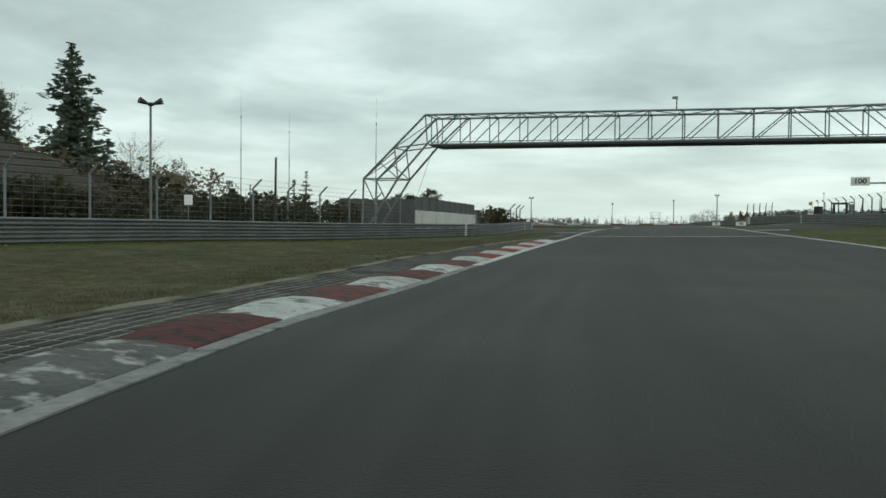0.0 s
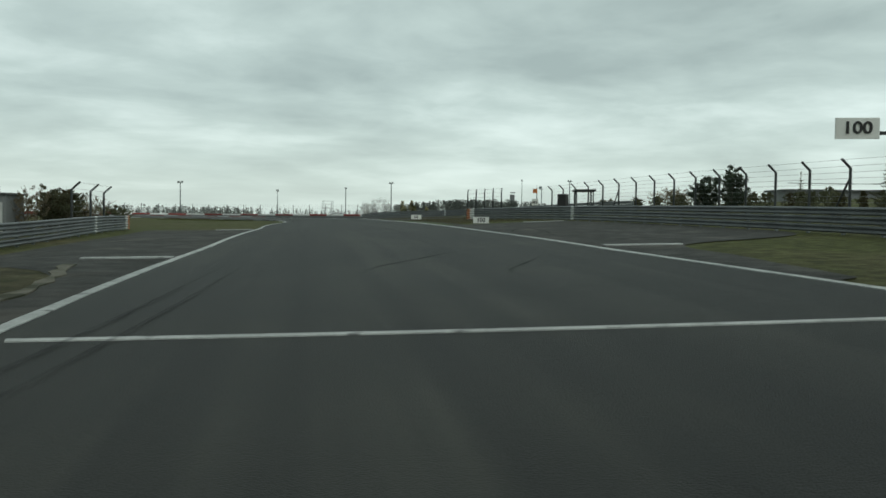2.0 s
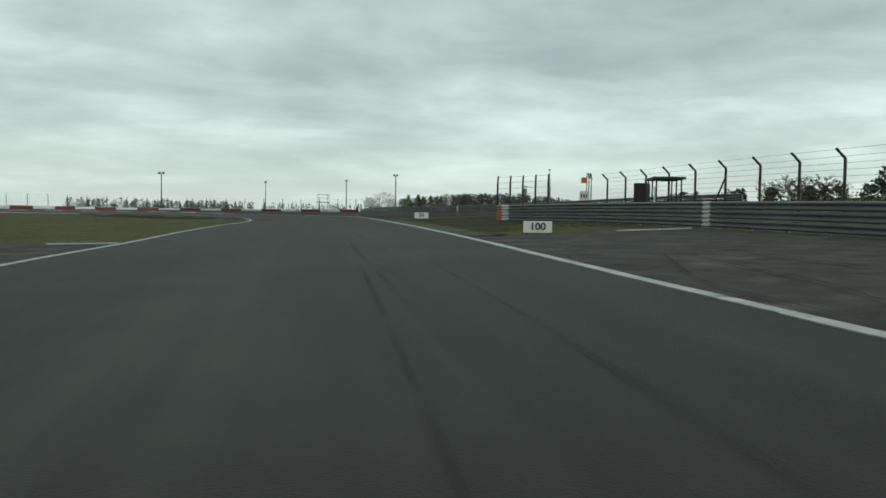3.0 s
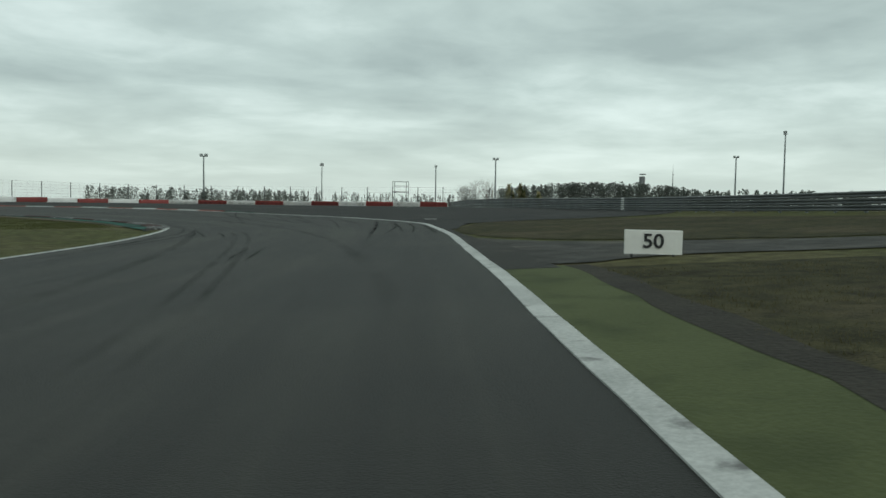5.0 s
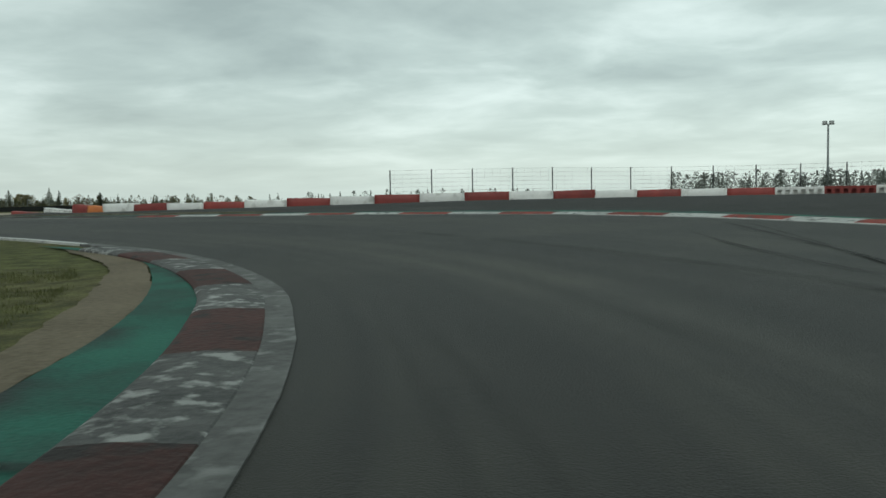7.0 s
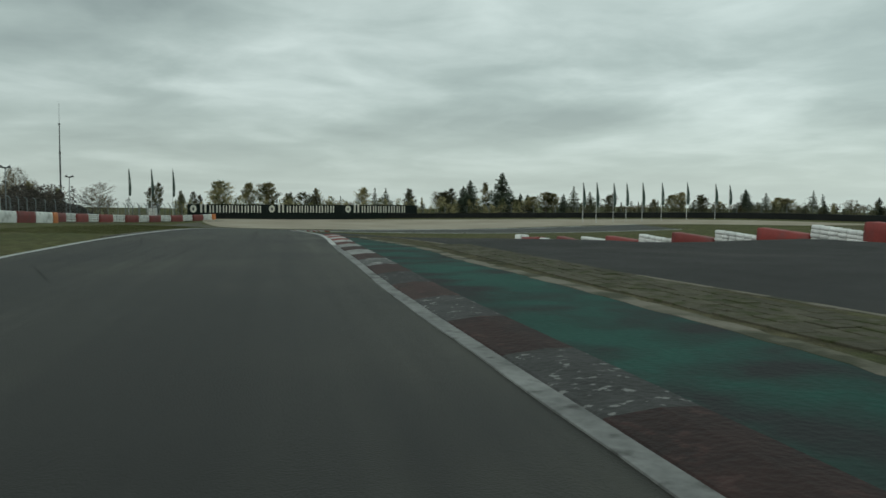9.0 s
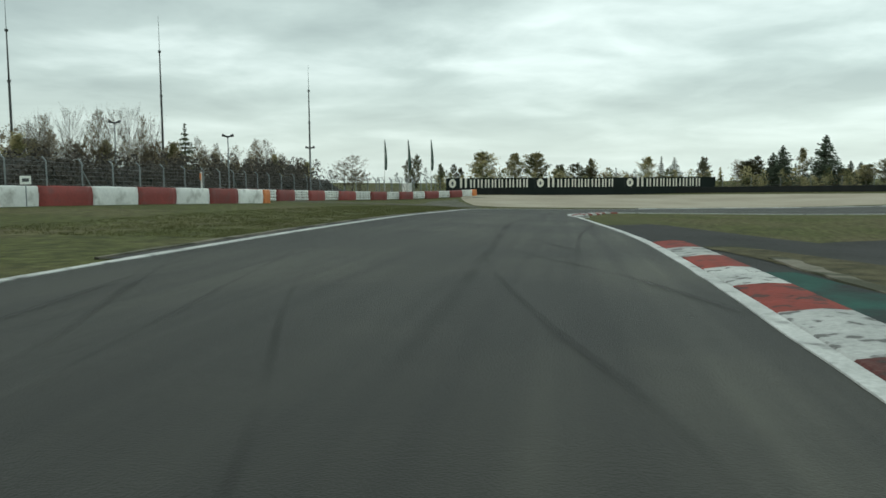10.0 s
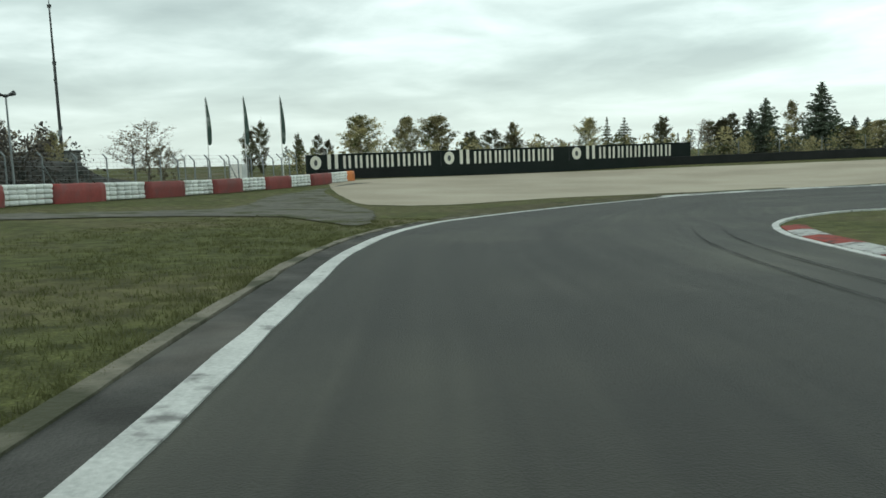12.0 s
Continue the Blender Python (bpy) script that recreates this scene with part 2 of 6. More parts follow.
kerb_dull = stuff("kerb_dull", (0.075, 0.03, 0.027), (0.13, 0.045, 0.038), 0.8, 1.4, 14, 0.55, 0.5, extra=((0.045, 0.035, 0.033), 4, 0.5, 0.6), spread=0.2)
kerb_black = stuff("blackened_kerb_white", (0.035, 0.036, 0.035), (0.07, 0.071, 0.069), 0.8, 1.6, 14, 0.5, 0.6, extra=((0.2, 0.204, 0.196), 9, 0.6, 0.66), spread=0.2)
kerb_maroon = stuff("blackened_kerb_red", (0.03, 0.022, 0.021), (0.055, 0.032, 0.029), 0.8, 1.4, 14, 0.5, 0.5, extra=((0.075, 0.042, 0.039), 6, 0.56, 0.68), spread=0.2)
green_worn = stuff("worn_green_paint", (0.012, 0.05, 0.04), (0.022, 0.09, 0.07), 0.85, 0.5, 14, 0.5, 0.4, extra=((0.024, 0.028, 0.028), 0.7, 0.42, 0.62))
green_paint = stuff("green_paint", (0.012, 0.072, 0.053), (0.025, 0.132, 0.096), 0.8, 0.6, 20, 0.5, 0.3, extra=((0.022, 0.034, 0.031), 0.7, 0.43, 0.66))
lime_paint = stuff("lime_paint", (0.062, 0.075, 0.03), (0.092, 0.107, 0.046), 0.85, 0.6, 20, 0.5, 0.3, extra=((0.04, 0.05, 0.02), 0.7, 0.5, 0.7))
concrete = stuff("concrete", (0.14, 0.128, 0.10), (0.25, 0.23, 0.185), 0.9, 0.9, 16, 0.5, 0.5, extra=((0.06, 0.062, 0.04), 0.9, 0.46, 0.6))
paver_mat = stuff("pavers", (0.055, 0.053, 0.036), (0.105, 0.098, 0.07), 0.95, 0.7, 9, 0.5, 0.6, extra=((0.05, 0.055, 0.024), 3.5, 0.5, 0.62), spread=0.16)
brick_mat = stuff("verge_bricks", (0.04, 0.039, 0.036), (0.08, 0.077, 0.07), 0.9, 1.0, 16, 0.5, 0.5, spread=0.3)
mortar = stuff("pale_mortar", (0.13, 0.128, 0.118), (0.26, 0.255, 0.235), 0.95, 1.2, 14, 0.5, 0.5, extra=((0.06, 0.06, 0.05), 0.8, 0.5, 0.66))
dirt = stuff("dirt", (0.10, 0.084, 0.058), (0.18, 0.15, 0.108), 0.95, 0.6, 12, 0.55, 0.8)
bank_mat = stuff("dark_brush_bank", (0.035, 0.035, 0.033), (0.095, 0.092, 0.085), 0.95, 0.9, 5, 0.6, 1.0, extra=((0.02, 0.022, 0.018), 0.7, 0.48, 0.62))
brown_bank = stuff("brown_brush_bank", (0.045, 0.037, 0.026), (0.10, 0.082, 0.055), 0.95, 1.2, 7, 0.65, 1.0, extra=((0.03, 0.03, 0.022), 1.1, 0.48, 0.62))
soil = stuff("dark_soil", (0.03, 0.028, 0.024), (0.06, 0.055, 0.045), 0.95, 0.9, 14, 0.55, 0.8)
gravel = stuff("gravel", (0.27, 0.235, 0.18), (0.40, 0.36, 0.285), 0.95, 0.12, 6, 0.4, 0.9)
path_mat = mottled(stuff("gravel_path", (0.085, 0.082, 0.068), (0.145, 0.138, 0.116), 0.95, 0.5, 14, 0.55, 0.6, extra=((0.06, 0.066, 0.03), 0.55, 0.52, 0.62)), 3, 0.75, 1.2)
rubber = faint(stuff("rubber_mark", (0.012, 0.012, 0.012), (0.02, 0.02, 0.02), 0.75, 1, 20), 0.6, 0.24, 0.58, 0.62)
groove = faint(stuff("racing_groove", (0.02, 0.02, 0.02), (0.028, 0.028, 0.028), 0.7, 1, 20), 0.35, 0.34, 0.70, 0.34)
steel = stuff("galvanised_steel", (0.09, 0.098, 0.102), (0.175, 0.188, 0.188), 0.55, 0.7, 9, 0.5, 0.1, 0.35)
rail_white = stuff("white_rail_paint", (0.5, 0.51, 0.5), (0.68, 0.69, 0.67), 0.6, 1.5, 12)
dark_steel = stuff("dark_steel", (0.03, 0.034, 0.034), (0.06, 0.066, 0.064), 0.6, 1.0, 9, metal=0.2)
grey_steel = stuff("painted_grey_steel", (0.15, 0.175, 0.18), (0.24, 0.265, 0.265), 0.5, 1.0, 9, metal=0.3)
wire_mat = stuff("fence_wire", (0.16, 0.17, 0.17), (0.24, 0.25, 0.25), 0.6, 1.0, 9, metal=0.4)
orange = stuff("orange_plastic", (0.42, 0.12, 0.03), (0.58, 0.19, 0.05), 0.55, 1.0, 8, spread=0.1)
block_red = stuff("red_barrier_plastic", (0.17, 0.024, 0.02), (0.26, 0.04, 0.032), 0.6, 0.8, 7, 0.5, 0.15, extra=((0.17, 0.045, 0.04), 1.0, 0.55, 0.7), spread=0.18)
block_white = stuff("white_barrier_plastic", (0.60, 0.61, 0.59), (0.78, 0.79, 0.76), 0.6, 0.8, 7, 0.5, 0.15, extra=((0.36, 0.36, 0.33), 1.1, 0.55, 0.72), spread=0.08)
sign_white = stuff("sign_white", (0.74, 0.75, 0.70), (0.82, 0.83, 0.78), 0.5, 1.2, 9)
sign_black = stuff("sign_black", (0.015, 0.015, 0.015), (0.025, 0.025, 0.025), 0.6)
banner_black = stuff("banner_sheet", (0.010, 0.015, 0.013), (0.018, 0.024, 0.022), 0.85, 0.4, 6)
banner_pale = stuff("banner_print", (0.60, 0.58, 0.49), (0.74, 0.72, 0.62), 0.6, 0.8, 9)
conveyor = stuff("black_belt_rubber", (0.010, 0.012, 0.011), (0.02, 0.022, 0.021), 0.85, 0.5, 6, 0.5, 0.2)
wall_paint = stuff("pale_wall_paint", (0.50, 0.50, 0.47), (0.64, 0.64, 0.60), 0.8, 0.5, 8, extra=((0.36, 0.35, 0.31), 0.6, 0.55, 0.75))
panel_grey = stuff("grey_panel", (0.075, 0.08, 0.08), (0.12, 0.125, 0.12), 0.7, 0.6, 8)
building_grey = stuff("grey_cladding", (0.17, 0.18, 0.18), (0.25, 0.26, 0.255), 0.7, 0.3, 8)
bench_mat = stuff("stand_planks", (0.075, 0.07, 0.062), (0.14, 0.13, 0.115), 0.8, 0.8, 8)
bark = stuff("bark", (0.10, 0.09, 0.078), (0.19, 0.172, 0.148), 0.95, 2.0, 14, 0.5, 0.6)
pale_bark = stuff("birch_bark", (0.2, 0.19, 0.17), (0.36, 0.35, 0.32), 0.9, 2.5, 9, 0.5, 0.4)
dark_brush = stuff("dark_brush", (0.055, 0.05, 0.044), (0.115, 0.105, 0.09), 0.95, 0.7, 8, 0.6)
needles = stuff("spruce_needles", (0.075, 0.10, 0.074), (0.15, 0.185, 0.13), 0.85, 0.8, 7, spread=0.25)
pine_needles = stuff("pine_needles", (0.08, 0.10, 0.066), (0.155, 0.175, 0.11), 0.85, 0.8, 7, spread=0.25)
yellow_leaf = stuff("autumn_leaves", (0.25, 0.228, 0.12), (0.41, 0.365, 0.2), 0.85, 0.7, 6, extra=((0.09, 0.10, 0.045), 0.5, 0.48, 0.6), spread=0.3)
brown_leaf = stuff("brown_leaves", (0.14, 0.118, 0.08), (0.25, 0.205, 0.13), 0.9, 0.7, 6, spread=0.3)
tuft_grass = stuff("tuft_grass", (0.075, 0.082, 0.032), (0.14, 0.145, 0.064), 0.95, 0.8, 14, 0.5)
straw = stuff("straw_grass", (0.08, 0.075, 0.038), (0.17, 0.155, 0.09), 0.95, 0.8, 14, 0.5)
bush_leaf = stuff("bush_leaves", (0.08, 0.09, 0.055), (0.17, 0.17, 0.098), 0.9, 0.7, 6, extra=((0.075, 0.06, 0.03), 0.5, 0.5, 0.65), spread=0.3)
# distant foliage: the haze of distance is put into this pale grey-green
hazy_far_leaf = stuff("far_woods", (0.16, 0.178, 0.162), (0.24, 0.256, 0.226), 0.95, 0.05, 0.6, 0.5)
flag_cloth = stuff("flag_cloth", (0.045, 0.075, 0.062), (0.10, 0.14, 0.12), 0.8, 0.8, 6, extra=((0.3, 0.32, 0.3), 0.8, 0.6, 0.7))


def thin_leaf(m, share):
    """Lets part of the light through, as thin leaves do."""
    n, l = m.node_tree.nodes, m.node_tree.links
    b, t, s = n["Principled BSDF"], n.new("ShaderNodeBsdfTranslucent"), n.new("ShaderNodeMixShader")
    l.new(b.inputs["Base Color"].links[0].from_socket, t.inputs["Color"])
    s.inputs[0].default_value = share
    l.new(b.outputs[0], s.inputs[1])
    l.new(t.outputs[0], s.inputs[2])
    l.new(s.outputs[0], n["Material Output"].inputs[0])


for m in (needles, pine_needles, yellow_leaf, brown_leaf, bush_leaf, hazy_far_leaf, tuft_grass, straw):
    thin_leaf(m, 0.5)
lamp_glass = stuff("floodlight_glass", (0.3, 0.32, 0.32), (0.42, 0.44, 0.44), 0.2)


# ---- mesh helpers ----
def mesh_of(name, verts, faces, mat, smooth=False):
    me = bpy.data.meshes.new(name)
    me.from_pydata([tuple(v) for v in verts], [], faces)
    me.materials.append(mat)
    if smooth:
        me.polygons.foreach_set("use_smooth", [True] * len(me.polygons))
    return me


def part(name, geo, mat, parent, label="", smooth=False):
    ob = new(name, geo if isinstance(geo, bpy.types.Mesh) else mesh_of(name, geo[0], geo[1], mat, smooth))
    ob.parent = parent
    return tagged(ob, label) if label else ob


def thing(name, x, y, z, label, category, group="", turn=0.0):
    """An Empty at the base of a thing that has parts."""
    ob = new(name)
    ob.empty_display_size = 0.3
    ob.matrix_world = pose(x, y, z, 0, 0, turn)
    return tagged(ob, label, category, group)


def joined(*geos):
    v, f = [], []
    for a, b in geos:
        n = len(v)
        v += list(a)
        f += [tuple(i + n for i in q) for q in b]
    return v, f


def box(cx, cy, cz, sx, sy, sz, bev=0.0):
    """A box with its upright edges and top cut back by bev."""
    x, y = sx / 2, sy / 2
    if not bev:
        v = [(cx + i * x, cy + j * y, cz + k * sz) for k in (0, 1) for i, j in ((-1, -1), (1, -1), (1, 1), (-1, 1))]
        return v, [(3, 2, 1, 0), (4, 5, 6, 7), (0, 1, 5, 4), (1, 2, 6, 5), (2, 3, 7, 6), (3, 0, 4, 7)]
    ring = lambda d, z: [(cx + i * (x - d - (bev if s else 0)), cy + j * (y - d - (0 if s else bev)), z) for i, j, s in  # noqa: E731
                         ((-1, -1, 0), (-1, -1, 1), (1, -1, 1), (1, -1, 0), (1, 1, 0), (1, 1, 1), (-1, 1, 1), (-1, 1, 0))]
    v = ring(0, cz) + ring(0, cz + sz - bev) + ring(bev * 0.9, cz + sz)
    f = [tuple(range(7, -1, -1)), tuple(range(16, 24))]
    for k in (0, 8):
        f += [(k + i, k + (i + 1) % 8, k + 8 + (i + 1) % 8, k + 8 + i) for i in range(8)]
    return v, f


def bar(a, b, r, sides=6, r2=None):
    """A round bar from a to b, tapering to r2."""
    a, b = Vector(a), Vector(b)
    r2 = r if r2 is None else r2
    d = (b - a).normalized()
    u = d.cross(Vector((0, 0, 1)) if abs(d.z) < 0.9 else Vector((1, 0, 0))).normalized()
    w = d.cross(u)
    v = []
    for p, s in ((a, r), (b, r2)):
        v += [p + (u * math.cos(2 * math.pi * k / sides) + w * math.sin(2 * math.pi * k / sides)) * s for k in range(sides)]
    f = [(k, (k + 1) % sides, sides + (k + 1) % sides, sides + k) for k in range(sides)]
    return v, f + [tuple(range(sides - 1, -1, -1)), tuple(range(sides, 2 * sides))]


def tube(points, r, sides=5):
    """One round bar swept along a row of points."""
    pts, v, f = [Vector(p) for p in points], [], []
    for i, p in enumerate(pts):
        d = (pts[min(i + 1, len(pts) - 1)] - pts[max(i - 1, 0)]).normalized()
        u = d.cross(Vector((0, 0, 1)) if abs(d.z) < 0.9 else Vector((1, 0, 0))).normalized()
        w = d.cross(u)
        v += [p + (u * math.cos(2 * math.pi * k / sides) + w * math.sin(2 * math.pi * k / sides)) * r for k in range(sides)]
    for i in range(len(pts) - 1):
        f += [(i * sides + k, i * sides + (k + 1) % sides, (i + 1) * sides + (k + 1) % sides, (i + 1) * sides + k) for k in range(sides)]
    e = (len(pts) - 1) * sides
    return v, f + [tuple(range(sides - 1, -1, -1)), tuple(range(e, e + sides))]


def even(fine, step):
    run = [0.0]
    for a, b in zip(fine, fine[1:]):
        run.append(run[-1] + (b - a).length)
    n = max(1, round(run[-1] / step))
    out, k = [], 0
    for i in range(n + 1):
        s = run[-1] * i / n
        while k < len(run) - 2 and run[k + 1] < s:
            k += 1
        f = (s - run[k]) / max(1e-9, run[k + 1] - run[k])
        out.append(fine[k].lerp(fine[k + 1], min(1, max(0, f))))
    return out


def spline(ctrl, step):
    """Points about every step metres along a smooth line through the control points."""
    pts = [Vector(p).to_2d() for p in ctrl]
    pts = [2 * pts[0] - pts[1]] + pts + [2 * pts[-1] - pts[-2]]
    fine = []
    for a, b, c, d in zip(pts, pts[1:], pts[2:], pts[3:]):
        n = max(2, int((c - b).length / 0.4))
        ta, tc = (c - a) / max((c - b).length + (b - a).length, 1e-6), (d - b) / max((d - c).length + (c - b).length, 1e-6)
        ln = (c - b).length
        for k in range(n):
            t = k / n
            h1, h2, h3, h4 = 2 * t ** 3 - 3 * t * t + 1, t ** 3 - 2 * t * t + t, -2 * t ** 3 + 3 * t * t, t ** 3 - t * t
            fine.append(b * h1 + ta * ln * h2 + c * h3 + tc * ln * h4)
    fine.append(pts[-2])
    return even(fine, step)


def resample(ctrl, n):
    pts = spline(ctrl, 0.5)
    total = sum((b - a).length for a, b in zip(pts, pts[1:]))
    return even(pts, total / n)[: n + 1]


def normals(pts):
    """Unit vectors to the left of the way along the points."""
    out = []
    for i in range(len(pts)):
        d = (pts[min(i + 1, len(pts) - 1)] - pts[max(i - 1, 0)]).normalized()
        out.append(Vector((-d.y, d.x)))
    return out


def offset(pts, d):
    """The line moved by d metres to its left; d may be one number for each point."""
    return [p + n * (d[i] if isinstance(d, list) else d) for i, (p, n) in enumerate(zip(pts, normals(pts)))]


def sheet(name, left, right, lift, mat, across=6, parent=None, ragged=0.0):
    """A sheet laid over the land between two lines with as many points each; ragged: how far its edges wander."""
    n = min(len(left), len(right))
    verts, faces, rng = [], [], random.Random(len(name) + n)
    for i in range(n):
        a, b = left[i], right[i]
        if ragged:
            d = (b - a).normalized()
            a, b = a + d * rng.uniform(-ragged, ragged), b + d * rng.uniform(-ragged, ragged)
        for j in range(across + 1):
            p = a.lerp(b, j / across)
            verts.append((p.x, p.y, gz(p.x, p.y) + max(lift - 0.02, -0.03)))
    w = across + 1
    for i in range(n - 1):
        for j in range(across):
            faces.append((i * w + j, i * w + j + 1, (i + 1) * w + j + 1, (i + 1) * w + j))
    for j in (0, across) if lift > 0.019 else ():
        at = len(verts)
        for i in range(n):
            x, y, z = verts[i * w + j]
            verts += [(x, y, z), (x, y, z - 0.09)]
        faces += [(at + 2 * i, at + 2 * i + 1, at + 2 * i + 3, at + 2 * i + 2) for i in range(n - 1)]
    ob = new(name, mesh_of(name, verts, faces, mat, True))
    if parent:
        ob.parent = parent
    return ob


def course(ob, left, right, across):
    """Stores on a sheet how many metres each point lies across and along it."""
    way, run = [], 0.0
    for i, (a, b) in enumerate(zip(left, right)):
        mid = (a + b) / 2
        run += (mid - last).length if i else 0.0
        last = mid
        way += [((b - a).length * j / across, run, 0.0) for j in range(across + 1)]
    way += [(0.0, 0.0, 0.0)] * (len(ob.data.vertices) - len(way))
    ob.data.attributes.new("course", "FLOAT_VECTOR", "POINT").data.foreach_set("vector", [c for w in way for c in w])
    return ob


def struct(ob, label, category):
    return tagged(ob, label, category, kind="structure")


def stretch(pts, a, b):
    """The part of a line between its points nearest to a and b."""
    i = min(range(len(pts)), key=lambda k: (pts[k] - Vector(a)).length)
    j = min(range(len(pts)), key=lambda k: (pts[k] - Vector(b)).length)
    return pts[i:j + 1] if i < j else pts[j:i + 1]


# ---- the land ----
def grid_axis(lo, hi, core_lo, core_hi, fine):
    xs = list(np.arange(core_lo, core_hi + 0.1, fine))
    step, x = fine, core_hi
    while x < hi:
        step *= 1.3
        x += step
        xs.append(x)
    step, x = fine, core_lo
    while x > lo:
        step *= 1.3
        x -= step
        xs.insert(0, x)
    return [float(x) for x in xs]


gx, gy = grid_axis(-3500, 3500, -216, 124, 2), grid_axis(-3500, 3500, -64, 304, 2)
gv = [(x, y, gz(x, y) - 0.05) for y in gy for x in gx]
gf = [(j * len(gx) + i, j * len(gx) + i + 1, (j + 1) * len(gx) + i + 1, (j + 1) * len(gx) + i) for j in range(len(gy) - 1) for i in range(len(gx) - 1)]
ground = struct(new("ground", mesh_of("ground", gv, gf, grass, True)), "short worn autumn grass with brown patches", "grass")

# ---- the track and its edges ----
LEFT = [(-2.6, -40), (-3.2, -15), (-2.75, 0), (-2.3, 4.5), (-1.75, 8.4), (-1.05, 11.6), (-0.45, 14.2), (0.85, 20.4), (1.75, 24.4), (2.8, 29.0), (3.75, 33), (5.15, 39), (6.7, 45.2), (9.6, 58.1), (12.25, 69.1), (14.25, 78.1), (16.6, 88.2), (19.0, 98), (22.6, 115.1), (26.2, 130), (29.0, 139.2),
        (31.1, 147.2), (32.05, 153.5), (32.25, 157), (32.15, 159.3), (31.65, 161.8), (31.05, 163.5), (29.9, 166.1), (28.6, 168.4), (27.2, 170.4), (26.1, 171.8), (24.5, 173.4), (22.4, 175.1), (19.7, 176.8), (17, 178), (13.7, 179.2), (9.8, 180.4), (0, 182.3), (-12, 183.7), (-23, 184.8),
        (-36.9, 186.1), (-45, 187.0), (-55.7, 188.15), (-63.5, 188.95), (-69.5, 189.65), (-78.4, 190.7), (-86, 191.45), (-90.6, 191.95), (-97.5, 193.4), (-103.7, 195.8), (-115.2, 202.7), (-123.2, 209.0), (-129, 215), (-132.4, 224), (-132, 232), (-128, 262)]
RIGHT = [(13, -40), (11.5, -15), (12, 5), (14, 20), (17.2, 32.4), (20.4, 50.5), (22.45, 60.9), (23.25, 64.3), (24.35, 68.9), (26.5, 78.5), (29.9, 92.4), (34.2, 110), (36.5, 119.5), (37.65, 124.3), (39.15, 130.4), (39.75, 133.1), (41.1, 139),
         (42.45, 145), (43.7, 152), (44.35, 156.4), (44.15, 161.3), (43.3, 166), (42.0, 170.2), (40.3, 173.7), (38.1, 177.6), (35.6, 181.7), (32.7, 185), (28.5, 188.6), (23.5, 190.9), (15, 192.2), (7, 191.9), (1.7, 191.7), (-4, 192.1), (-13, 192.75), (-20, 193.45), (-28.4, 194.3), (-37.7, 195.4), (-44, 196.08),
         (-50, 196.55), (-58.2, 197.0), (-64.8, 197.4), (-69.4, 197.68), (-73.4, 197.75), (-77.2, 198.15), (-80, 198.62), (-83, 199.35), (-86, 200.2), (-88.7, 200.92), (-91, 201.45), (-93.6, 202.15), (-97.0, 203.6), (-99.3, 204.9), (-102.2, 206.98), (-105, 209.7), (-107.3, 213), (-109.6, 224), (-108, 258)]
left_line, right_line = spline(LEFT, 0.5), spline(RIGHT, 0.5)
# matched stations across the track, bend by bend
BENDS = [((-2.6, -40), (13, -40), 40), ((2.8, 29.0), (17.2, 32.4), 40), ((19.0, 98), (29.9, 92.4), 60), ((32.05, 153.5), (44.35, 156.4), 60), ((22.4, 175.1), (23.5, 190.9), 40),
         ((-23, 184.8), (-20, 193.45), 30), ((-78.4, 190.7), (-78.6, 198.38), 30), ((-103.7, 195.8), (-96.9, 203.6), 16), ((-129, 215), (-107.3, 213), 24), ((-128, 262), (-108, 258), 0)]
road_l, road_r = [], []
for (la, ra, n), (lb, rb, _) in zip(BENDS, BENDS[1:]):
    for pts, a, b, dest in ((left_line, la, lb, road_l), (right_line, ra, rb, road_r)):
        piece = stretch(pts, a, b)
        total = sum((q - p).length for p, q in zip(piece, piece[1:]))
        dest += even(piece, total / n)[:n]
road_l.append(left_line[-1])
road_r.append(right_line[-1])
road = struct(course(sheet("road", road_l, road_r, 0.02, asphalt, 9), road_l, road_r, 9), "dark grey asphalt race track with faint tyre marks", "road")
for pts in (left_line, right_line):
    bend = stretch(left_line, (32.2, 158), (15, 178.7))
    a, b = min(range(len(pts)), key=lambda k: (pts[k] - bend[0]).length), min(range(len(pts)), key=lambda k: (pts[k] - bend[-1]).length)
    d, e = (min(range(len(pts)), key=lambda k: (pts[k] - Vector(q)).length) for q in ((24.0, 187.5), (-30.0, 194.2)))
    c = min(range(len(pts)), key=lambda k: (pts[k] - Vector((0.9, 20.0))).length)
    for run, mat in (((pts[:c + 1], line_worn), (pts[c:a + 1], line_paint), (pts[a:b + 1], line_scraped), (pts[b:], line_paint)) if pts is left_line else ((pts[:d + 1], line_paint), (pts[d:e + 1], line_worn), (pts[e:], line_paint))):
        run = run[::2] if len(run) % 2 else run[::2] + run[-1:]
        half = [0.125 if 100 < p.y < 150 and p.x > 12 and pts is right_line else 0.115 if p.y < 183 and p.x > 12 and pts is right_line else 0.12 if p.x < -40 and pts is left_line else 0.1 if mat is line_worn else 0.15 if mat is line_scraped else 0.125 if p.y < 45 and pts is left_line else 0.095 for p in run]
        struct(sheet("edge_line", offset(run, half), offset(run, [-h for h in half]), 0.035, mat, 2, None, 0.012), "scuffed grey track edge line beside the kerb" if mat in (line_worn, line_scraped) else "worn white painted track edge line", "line")
